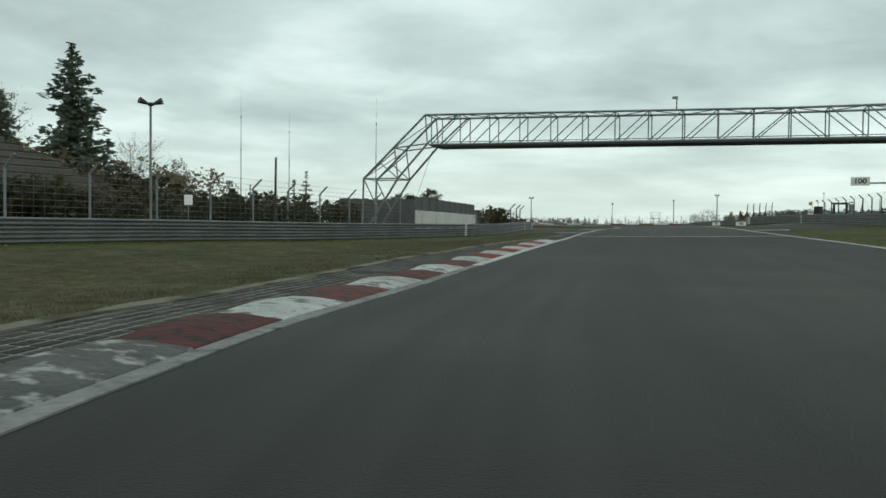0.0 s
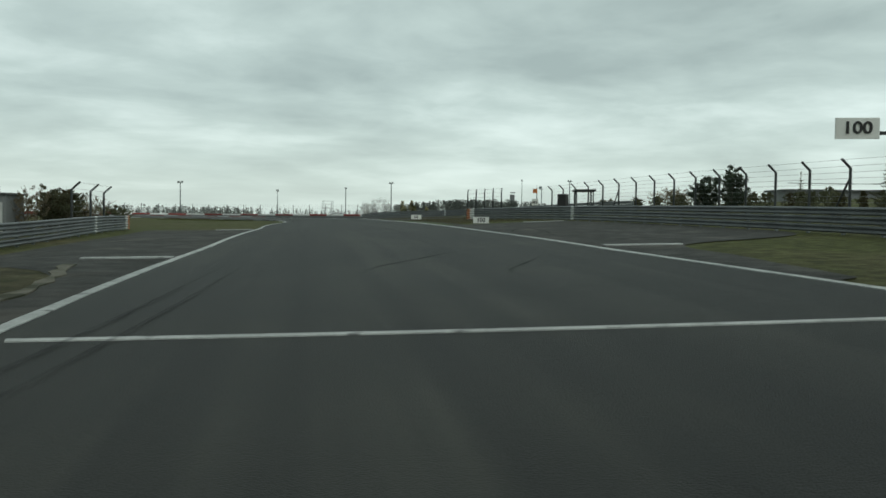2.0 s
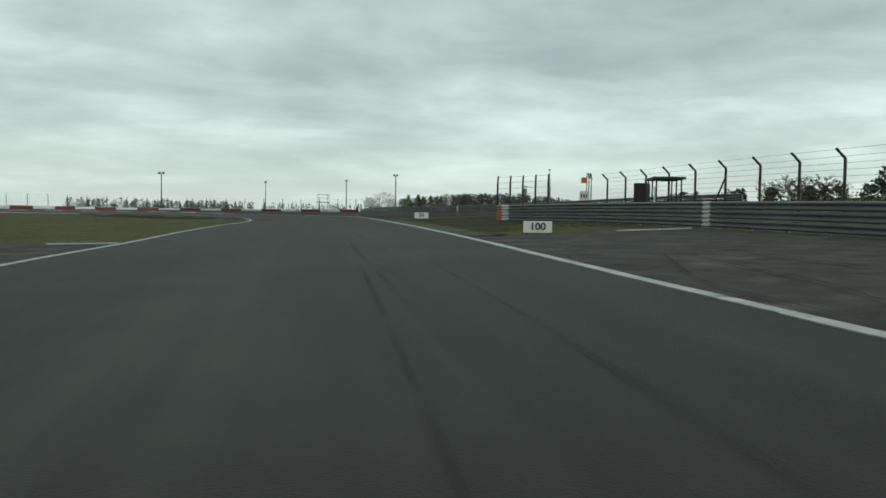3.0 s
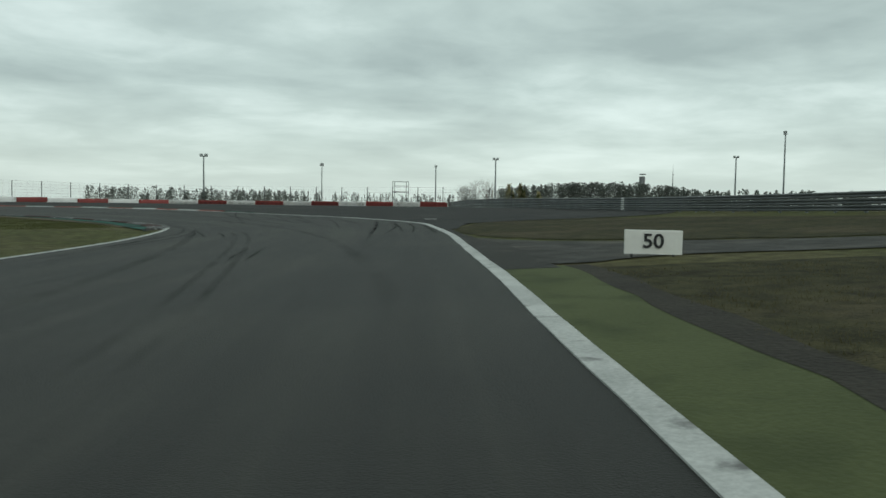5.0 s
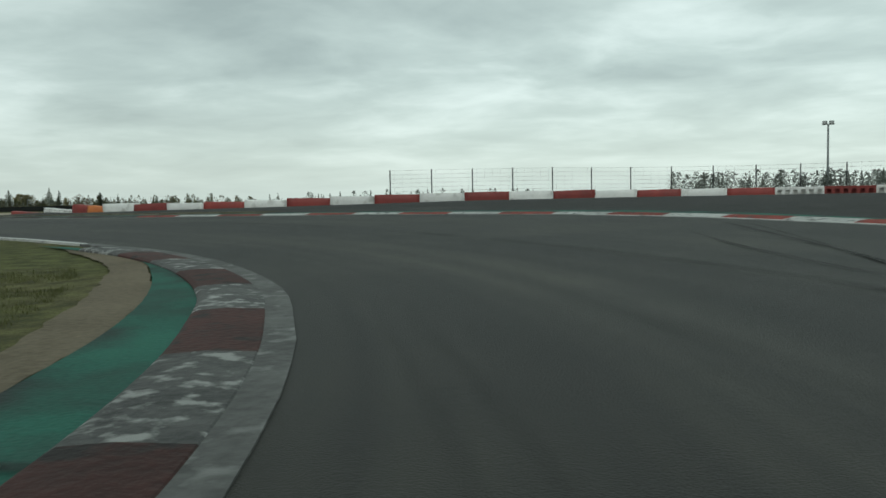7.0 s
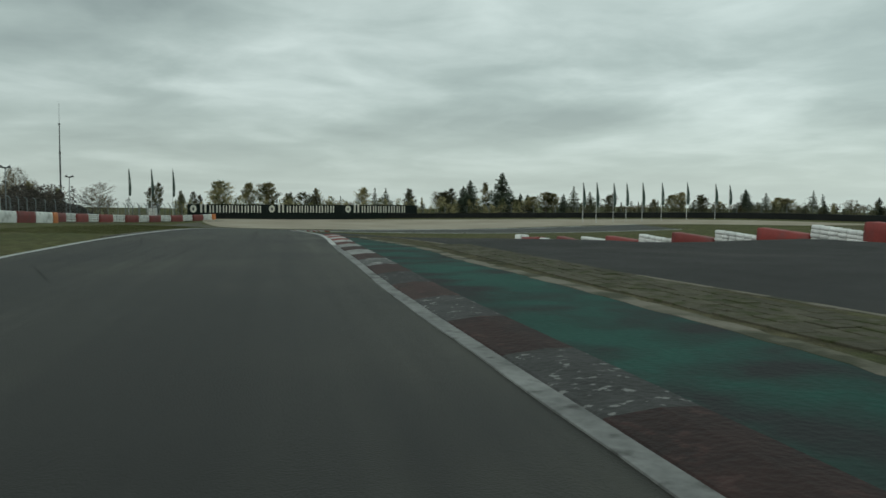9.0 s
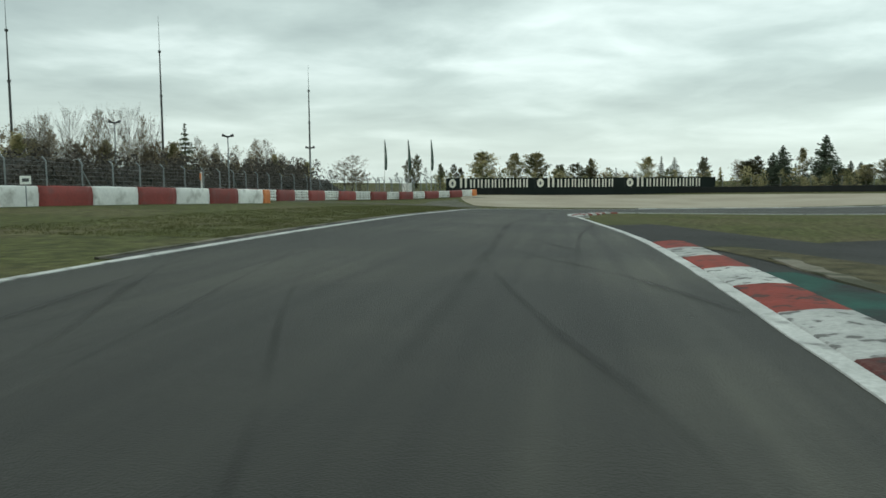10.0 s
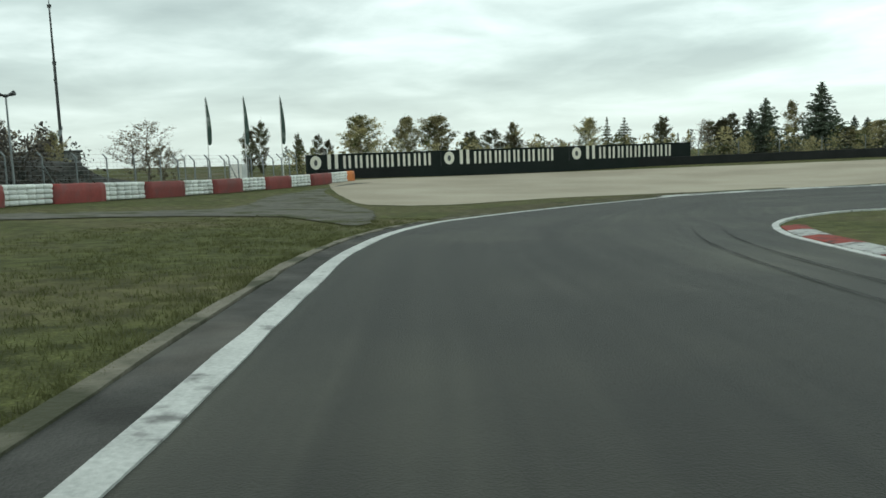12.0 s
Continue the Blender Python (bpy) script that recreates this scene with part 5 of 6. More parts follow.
# ---- masts, lamps and flags ----
def flood_lamp(x, y, top, heads, label, look_at=(30, 130), r=0.09, group="floodlight masts", size=1.0):
    z = gz(x, y)
    m = thing("floodlight_mast", x, y, z, label, "lamp post", group)
    m.matrix_world = facing(x, y, z, *look_at)
    h = top - z
    part("pole", bar((0, 0, -0.3), (0, 0, h), r * 1.4, 8, r * 0.8), grey_steel, m)
    part("crossbar", bar((-0.9 * size * heads / 2, 0, h - 0.1), (0.9 * size * heads / 2, 0, h - 0.1), r * 0.6), grey_steel, m)
    for k in range(heads):
        x0 = (k - (heads - 1) / 2) * 1.0
        lamp = part("lamp_head", joined(box(x0, -0.15, h - 0.05, 0.72 * size, 0.35 * size, 0.5 * size, 0.06 * size)), grey_steel, m)
        part("lamp_glass", box(x0, -0.15 - 0.19 * size, h, 0.6 * size, 0.02, 0.38 * size), lamp_glass, lamp)
    return m


flood_lamp(32.4, 309.7, 10.0, 2, "tall grey floodlight mast beyond the fence", r=0.16)
flood_lamp(112.3, 343.5, 12.9, 2, "tall grey floodlight mast beyond the fence", r=0.2)
flood_lamp(188, 339, 15.5, 2, "tall grey floodlight mast near the woods", r=0.22)
flood_lamp(52.1, 258.4, 6.6, 1, "slim grey mast with a single lamp", r=0.08, size=0.8)
flood_lamp(98.5, 358, 11, 1, "slim distant mast with a single lamp", r=0.17)
flood_lamp(80, 176, 7, 1, "dark pole with a single lamp behind the rail", r=0.06, size=0.4)
flood_lamp(57.3, 128, 3.7, 1, "short mast with a lamp behind the fence", r=0.05, size=0.6)


def speaker_pole(x, y, top, look_at):
    z = gz(x, y)
    m = thing("loudspeaker_pole", x, y, z, "grey pole with two horn loudspeakers on top", "loudspeaker", "loudspeaker poles")
    m.matrix_world = facing(x, y, z, *look_at)
    h = top - z
    part("pole", bar((0, 0, -0.3), (0, 0, h), 0.07, 8, 0.05), grey_steel, m)
    for s in (-1, 1):
        horn = part("horn", bar((s * 0.08, -0.05, h - 0.1), (s * 0.5, -0.25, h + 0.05), 0.05, 10, 0.16), dark_steel, m)
        part("driver", bar((s * 0.02, 0.0, h - 0.12), (s * 0.1, -0.06, h - 0.09), 0.09, 8), dark_steel, horn)


speaker_pole(-13.9, 39.6, 5.2, (0, 0))
speaker_pole(-106.5, 168.8, 4.8, (-40, 190))
speaker_pole(-127.6, 172.7, 4.3, (-60, 190))
speaker_pole(-106, 158, 6.2, (-40, 190))


def thin_mast(x, y, top, label, r=0.1, box_at=0.0):
    z = gz(x, y)
    m = thing("antenna_mast", x, y, z, label, "mast", "thin masts")
    h = top - z
    part("lower_pole", bar((0, 0, -0.3), (0, 0, h * 0.55), r, 8, r * 0.8), dark_steel, m)
    part("upper_pole", bar((0, 0, h * 0.55), (0, 0, h * 0.8), r * 0.7, 6, r * 0.45), dark_steel, m)
    part("tip", bar((0, 0, h * 0.8), (0, 0, h), r * 0.3, 5, r * 0.12), grey_steel, m)
    for k in (0.55, 0.8):
        part("clamp", bar((0, 0, h * k - 0.12), (0, 0, h * k + 0.12), r * 1.15, 8), dark_steel, m)
    if box_at:
        part("equipment_box", box(0.22, 0, box_at, 0.3, 0.25, 0.5, 0.02), grey_steel, m)
        part("equipment_box", box(-0.22, 0, box_at + 0.5, 0.25, 0.22, 0.35, 0.02), grey_steel, m)
        part("dish_arm", bar((0, 0, box_at * 2.1), (0.55, 0, box_at * 2.1 + 0.1), 0.04), grey_steel, m)


thin_mast(-31.2, 128.4, 19.9, "tall thin grey antenna mast", 0.075)
thin_mast(-27.1, 146.2, 19.4, "tall thin grey antenna mast", 0.075)
thin_mast(-10.6, 130, 19.1, "tall thin grey antenna mast", 0.075)
thin_mast(-123.7, 156.1, 19.5, "tall dark antenna mast behind the bank", 0.15)
thin_mast(-151, 168.2, 17.2, "tall dark antenna mast with small boxes", 0.15, 4.2)
thin_mast(-109.1, 146.2, 19.5, "tall dark antenna mast behind the bank", 0.15)
thin_mast(248.9, 477.5, 20.5, "far thin mast above the woods", 0.3)
post = thing("timber_pole", -8.56, 42.3, gz(-8.56, 42.3), "dark bare pole behind the fence", "pole")
part("shaft", bar((0, 0, -0.3), (0.05, 0, 4.2), 0.07, 8, 0.055), dark_steel, post)


def flag(x, y, top, look_at, wind, label, group):
    z = gz(x, y)
    m = thing("flag_pole", x, y, z, label, "flag", group)
    m.matrix_world = facing(x, y, z, *look_at)
    h = top - z
    part("pole", bar((0, 0, -0.3), (0, 0, h * 0.98), 0.06, 6, 0.035), rail_white, m)
    v, f, n = [], [], 14
    for k in range(n + 1):
        t = k / n
        zz = h * (1 - 0.6 * t)
        w = wind * (0.18 + 0.82 * math.sin(math.pi * min(1.0, t * 0.62 + 0.08)) ** 1.2) * (1.0 if t < 0.93 else 0.75)
        for j in range(5):
            u = j / 4
            v.append((0.05 + w * u, 0.09 * math.sin(u * 5 + t * 6), zz - 0.5 * u * u * (1 - t) - 0.02 * j))
    for k in range(n):
        f += [(k * 5 + j, k * 5 + j + 1, k * 5 + 6 + j, k * 5 + 5 + j) for j in range(4)]
    back = [(a, b + 0.012, c) for a, b, c in v]
    part("cloth", joined((v, f), (back, [q[::-1] for q in f])), flag_cloth, m, "dark green narrow flag cloth", True)


for x, y, top in ((-172, 177.2, 7.1), (-172, 181.3, 7.1), (-174, 185.2, 7.15)):
    flag(x, y, top, (-60, 190), 0.45, "dark green beach flag on a white pole", "flags beside the banner")
for k, (x, y, top) in enumerate(((-143, 259, 4.7), (-140.5, 260.5, 4.7), (-139, 263.2, 4.6), (-137.5, 265, 4.6), (-135.6, 267.2, 4.6), (-136.2, 271.5, 4.7), (-135, 276, 4.7), (-133.5, 281, 4.5), (-132.4, 283.2, 4.3))):
    flag(x, y, top, (-2, 190), 0.5, "dark green flag on a tall white pole", "row of flags behind the gravel")

# ---- the advertising wall and the black belt barrier ----
banner = thing("advertising_wall", -169, 187.6, gz(-169, 187.6), "long black advertising wall with pale print", "billboard")
b_a, b_b = Vector((-168.6, 188.0)), Vector((-178.4, 236.2))
b_dir = (b_b - b_a).normalized()
b_len = (b_b - b_a).length
banner.matrix_world = pose(b_a.x, b_a.y, gz(b_a.x, b_a.y), 0, math.degrees(math.atan2(gz(b_a.x, b_a.y) - (-2.45), b_len)), math.degrees(math.atan2(b_dir.y, b_dir.x)))
part("sheet", box(b_len / 2, 0, -0.5, b_len, 0.12, 3.0, 0.02), banner_black, banner)
for k in range(13):
    part("support", box(b_len * (k + 0.5) / 13, 0.25, -0.4, 0.12, 0.3, 2.6), dark_steel, banner)
for k in range(3):
    u0 = b_len * (0.006 + k / 3) - (0.3, 1.2, 1.2)[k]
    v = [(u0 + 1.1 + 0.62 * math.cos(2 * math.pi * j / 20), -0.075, 1.62 + 0.74 * math.sin(2 * math.pi * j / 20)) for j in range(20)]
    ring = [(u0 + 1.1 + 0.2 * math.cos(2 * math.pi * j / 16), -0.082, 1.60 + 0.34 * math.sin(2 * math.pi * j / 16)) for j in range(16)]
    badge = part("badge", (v, [tuple(range(20))]), banner_pale, banner, "pale oval badge")
    part("badge_centre", (ring, [tuple(range(16))]), panel_grey, badge)
    x = u0 + 2.25
    widths = (1.5, 1.08, 1.08, 0.98, 0.98, 0.98, 0.58, 1.08, 0.98, 1.02)
    for j, w in enumerate(widths):
        tall = 1.62 if j == 0 else 1.4
        for s in (0,) if j == 6 else (-1, 1):
            part("print_bar", box(x + w / 2 + s * w * 0.27, -0.07, 0.88, w * (0.42 if j == 6 else 0.25), 0.012, tall), banner_pale, banner)
        x += w * 1.21
    part("seam", box(u0 + 0.1, -0.066, 0.76, 0.05, 0.012, 1.72), dark_steel, banner)

belt_line = spline([(-167, 189.5), (-171.5, 200), (-176, 216), (-176.6, 236), (-167, 256), (-149, 273.5), (-128, 285), (-104, 290), (-84, 290)], 2.5)
bv, bf = [], []
belt = thing("belt_barrier", -167, 189.5, gz(-167, 189.5), "low black rubber belt barrier behind gravel", "barrier")
b_inv = belt.matrix_world.inverted()
for p, n in zip(belt_line, normals(belt_line)):
    for d, h in ((-0.35, -0.1), (-0.38, 0.42), (-0.3, 0.46), (-0.34, 0.5), (-0.34, 0.9), (-0.2, 0.98), (0.4, 0.98), (0.45, -0.1)):
        q = p + n * -d
        bv.append(b_inv @ Vector((q.x, q.y, gz(q.x, q.y) + h)))
for k in range(len(belt_line) - 1):
    bf += [(k * 8 + j, k * 8 + j + 1, k * 8 + 9 + j, k * 8 + 8 + j) for j in range(7)]
part("belt", (bv, bf), conveyor, belt)

# ---- buildings and small things by the straight ----
wall_a, wall_b = Vector((-2.5, 70.2)), Vector((3.6, 98))
w_dir2, w_len = (wall_b - wall_a).normalized(), (wall_b - wall_a).length
pale = thing("boundary_wall", wall_a.x, wall_a.y, gz(*wall_a), "pale painted wall topped by grey panels", "wall", turn=math.degrees(math.atan2(w_dir2.y, w_dir2.x)))
part("masonry", box(w_len / 2, 0, -0.3, w_len, 0.25, 2.0, 0.02), wall_paint, pale)
for k in range(10):
    part("screen_panel", box(w_len * (k + 0.5) / 10, 0.02, 1.72, w_len / 10 - 0.12, 0.05, 1.15), panel_grey, pale)
    part("screen_post", box(w_len * k / 10, 0.02, 1.6, 0.1, 0.1, 1.32), dark_steel, pale)
side_wall = thing("screen_fence", -8.5, 68, gz(-8.5, 68), "dark slatted screen fence behind the bridge leg", "fence", turn=18)
for k in range(16):
    part("slat", box(0.2 + k * 0.4, 0, -0.1, 0.395, 0.05, 2.6 + 0.05 * math.sin(k * 3)), panel_grey, side_wall)
part("rail", box(3.2, 0.06, 2.2, 6.4, 0.06, 0.1), dark_steel, side_wall)
hut = thing("equipment_hut", 3.2, 101, gz(3.2, 101), "small grey equipment hut behind the rail", "hut", turn=75)
part("wall_shell", box(0, 0, -0.1, 3.2, 2.0, 2.3, 0.03), building_grey, hut)
part("roof", box(0, 0, 2.2, 3.5, 2.3, 0.12), panel_grey, hut)
part("door", box(-0.6, 1.01, 0.05, 0.85, 0.04, 1.95), dark_steel, hut)

shelter = thing("marshal_shelter", 53.4, 112.5, gz(53.4, 112.5), "open dark steel marshal shelter behind the fence", "shelter", turn=62)
for i in (-1.9, 0, 1.9):
    for j in (-0.8, 0.8):
        part("post", bar((i, j, -0.2), (i, j, 2.1), 0.05), dark_steel, shelter)
part("roof", box(0, 0, 2.1, 4.4, 2.1, 0.14, 0.02), dark_steel, shelter)
part("notice_board", box(-1.5, 0.82, 0.5, 0.8, 0.05, 1.1), sign_white, shelter)
bin_ob = new("equipment_case", mesh_of("equipment_case", *box(0, 0, -0.1, 0.9, 0.8, 2.0, 0.06), sign_black))
bin_ob.matrix_world = pose(48.4, 108, gz(48.4, 108), 0, 0, 40)
tagged(bin_ob, "tall black equipment case behind the rail", "case")
flagboard = thing("marshal_sign", 55.3, 125.5, gz(55.3, 125.5), "orange light panel and white board on a pole", "sign")
flagboard.matrix_world = facing(55.3, 125.5, gz(55.3, 125.5), 18, 65)
part("pole", bar((0, 0, -0.2), (0, 0, 3.0), 0.045), grey_steel, flagboard)
part("orange_panel", box(-0.2, -0.06, 2.35, 0.5, 0.08, 0.48, 0.02), orange, flagboard)
part("white_panel", box(-0.2, -0.06, 0.95, 0.75, 0.05, 0.75, 0.02), sign_white, flagboard)
for k in (-1, 0, 1):
    part("print_bar", box(-0.2 + 0.2 * k, -0.09, 1.15, 0.1, 0.01, 0.3), sign_black, flagboard)

scaf = thing("scaffold_tower", 67.4, 266, gz(67.4, 266), "grey scaffold camera tower beyond the fence", "scaffold")
sh = 5.3
for i in (-1.3, 1.3):
    for j in (-0.9, 0.9):
        part("standard", bar((i, j, -0.3), (i, j, sh), 0.05), grey_steel, scaf)
for z in (1.6, 3.3, 4.4, 5.2):
    for j in (-0.9, 0.9):
        part("ledger", bar((-1.3, j, z), (1.3, j, z), 0.04), grey_steel, scaf)
    for i in (-1.3, 1.3):
        part("transom", bar((i, -0.9, z), (i, 0.9, z), 0.04), grey_steel, scaf)
part("deck", box(0, 0, 3.3, 2.7, 1.9, 0.1), bench_mat, scaf)
part("diagonal", bar((-1.3, -0.9, 0), (1.3, -0.9, 3.3), 0.035), grey_steel, scaf)
part("diagonal", bar((1.3, -0.9, 1.6), (-1.3, -0.9, 3.3), 0.035), grey_steel, scaf)

tower = thing("water_tower", 236.4, 484.7, gz(236.4, 484.7), "distant grey square tower above the woods", "tower")
part("shaft", box(0, 0, -1, 2.3, 2.3, 15.2 - gz(236.4, 484.7), 0.3), building_grey, tower)
part("roof", box(0.3, 0, 15 - gz(236.4, 484.7), 2.4, 2.4, 0.5, 0.1), panel_grey, tower)
shed = thing("industrial_shed", -168, 160, gz(-168, 160), "long low grey shed behind bare bushes", "building", turn=20)
part("wall_shell", box(0, 0, -0.5, 16, 8, 3.0), building_grey, shed)
part("roof", box(0, 0, 2.5, 16.4, 8.4, 0.2), panel_grey, shed)
part("vent_box", box(2.5, 1, 2.7, 1.2, 1.2, 1.2), panel_grey, shed)
cabinet = thing("switch_cabinet", -156.5, 182.2, gz(-156.5, 182.2), "white metal switch cabinet by the fence", "cabinet", turn=60)
part("body", box(0, 0, -0.1, 1.5, 0.7, 1.95, 0.03), rail_white, cabinet)
part("door", box(0, -0.36, 0.1, 1.3, 0.02, 1.65), sign_white, cabinet)
far_hut = thing("site_building", 95, 122, gz(95, 122) - 1.2, "low grey building behind bare bushes", "building", turn=-20)
part("wall_shell", box(0, 0, -0.5, 12, 6, 2.7), building_grey, far_hut)
part("roof", box(0, 0, 2.2, 12.6, 6.6, 0.25), panel_grey, far_hut)
part("railing", tube([Vector((-6, -3, 3.2)), Vector((6, -3, 3.2))], 0.04), grey_steel, far_hut)
mark_post = thing("marker_post", -89.5, 171.6, gz(-89.5, 171.6), "white post with an orange top panel", "post")
part("post", box(0, 0, -0.2, 0.12, 0.1, 2.4), rail_white, mark_post)
part("panel", box(0.16, 0, 1.6, 0.3, 0.06, 0.5), orange, mark_post)
plate = thing("small_sign", -66.4, 170.4, gz(-66.4, 170.4), "small white sign plate behind the barrier", "sign")
plate.matrix_world = facing(-66.4, 170.4, gz(-66.4, 170.4), -25, 192)
part("plate", box(0, 0, 1.05, 0.5, 0.03, 0.42), sign_white, plate)
part("post", bar((0, 0.05, -0.2), (0, 0.05, 1.4), 0.03), grey_steel, plate)
part("print_bar", box(0, -0.02, 1.18, 0.3, 0.01, 0.16), panel_grey, plate)
rail_sign = thing("small_sign", -12.6, 41.2, gz(-12.6, 41.2), "small white notice plate on the fence", "sign")
rail_sign.matrix_world = facing(-12.6, 41.2, gz(-12.6, 41.2), 0, 0)
part("plate", box(0, 0, 1.3, 0.4, 0.02, 0.5), sign_white, rail_sign)
part("post", bar((0, 0.05, -0.2), (0, 0.05, 1.8), 0.03), grey_steel, rail_sign)


# ---- stepped timber courses on the bank behind the debris fence ----
terrace = thing("timber_terrace", -20.5, 36, 0.0, "weathered brown timber terrace stepped up the bank", "terrace")
inv = terrace.matrix_world.inverted()
run = Vector((6.3, 10.8)).normalized()
back = Vector((-run.y, run.x))
for k in range(13):
    z = -0.2 + 0.33 * k
    end = Vector((-16.4, 41.2)) - run * max(0.0, 2.5 * (z - 1.3)) + back * 0.16 * k
    start = Vector((-27.0, 24.0)) + back * 0.16 * k
    v = []
    for p in (start, end):
        for d, h in ((0.0, 0.0), (0.0, 0.24), (0.03, 0.27), (0.3, 0.27), (0.3, 0.0)):
            q = p + back * d
            v.append(inv @ Vector((q.x, q.y, z + h)))
    f = [(j, j + 1, j + 6, j + 5) for j in range(4)] + [(4, 0, 5, 9), (4, 3, 2, 1, 0), (5, 6, 7, 8, 9)]
    part("timber", (v, f), bench_mat, terrace)
    u = [inv @ Vector((*(p + back * d), z + h)) for p in (start, end) for d, h in ((0.06, 0.26), (0.06, 0.34), (2.0, 0.34))]
    part("earth_fill", (u, [(0, 1, 4, 3), (1, 2, 5, 4)]), soil, terrace)


# ---- trees ----
def leaf(p, size, rng, flat=0.5):
    """One small leaf clump: a bent quad turned at random."""
    a = Vector((rng.gauss(0, 1), rng.gauss(0, 1), rng.gauss(0, flat))).normalized()
    b = a.cross(Vector((rng.gauss(0, 1), rng.gauss(0, 1), rng.gauss(0, 1)))).normalized()
    a, b = a * size, b * size * rng.uniform(0.45, 0.8)
    return [p - a, p + b * 0.9, p + a * 1.1, p - b]


def leaf_mesh(spots, rng, size, flat=0.5):
    v, f = [], []
    for p in spots:
        n = len(v)
        v += leaf(p, size * rng.uniform(0.6, 1.4), rng, flat)
        f.append((n, n + 1, n + 2, n + 3))
    return v, f


def conifer(name, label, h, spread, seed, mat, tiers=18, density=1.0, bare=0.06):
    rng = random.Random(seed)
    t = thing(name, 0, 0, -200, label, "tree", "conifers")
    part("trunk", joined(bar((0, 0, -0.4), (0, 0, h * 0.6), h * 0.018, 7, h * 0.010), bar((0, 0, h * 0.6), (0, 0, h * 0.99), h * 0.010, 6, h * 0.002)), bark, t)
    spots, limbs = [], []
    for k in range(tiers):
        u = k / (tiers - 1)
        z = h * (bare + (0.97 - bare) * u)
        reach = spread * (1 - u) ** 0.85 * rng.uniform(0.8, 1.15) + h * 0.012
        n = max(3, int(9 - 5 * u))
        turn = rng.uniform(0, 6.28)
        for j in range(n):
            if rng.random() < 0.1:
                continue
            a = turn + 6.283 * j / n + rng.uniform(-0.25, 0.25)
            r = reach * rng.uniform(0.6, 1.12)
            tip = Vector((math.cos(a) * r, math.sin(a) * r, z - r * rng.uniform(0.16, 0.36) + h * 0.02))
            root = Vector((0, 0, z))
            limbs.append(bar(root, tip, h * 0.004, 3, h * 0.001))
            m = max(4, int(r / h * 170 * density))
            for q in range(m):
                s = (q + rng.random()) / m
                p = root.lerp(tip, s)
                w = r * 0.22 * (1.1 - s)
                spots.append(p + Vector((rng.gauss(0, w), rng.gauss(0, w), rng.gauss(-0.012 * h, 0.012 * h))))
    for q in range(14):
        spots.append(Vector((rng.gauss(0, 0.01 * h), rng.gauss(0, 0.01 * h), h * rng.uniform(0.9, 1.0))))
    part("branchwork", joined(*limbs), bark, t)
    part("crown", leaf_mesh(spots, rng, h * 0.0135, 0.35), mat, t)
    return t


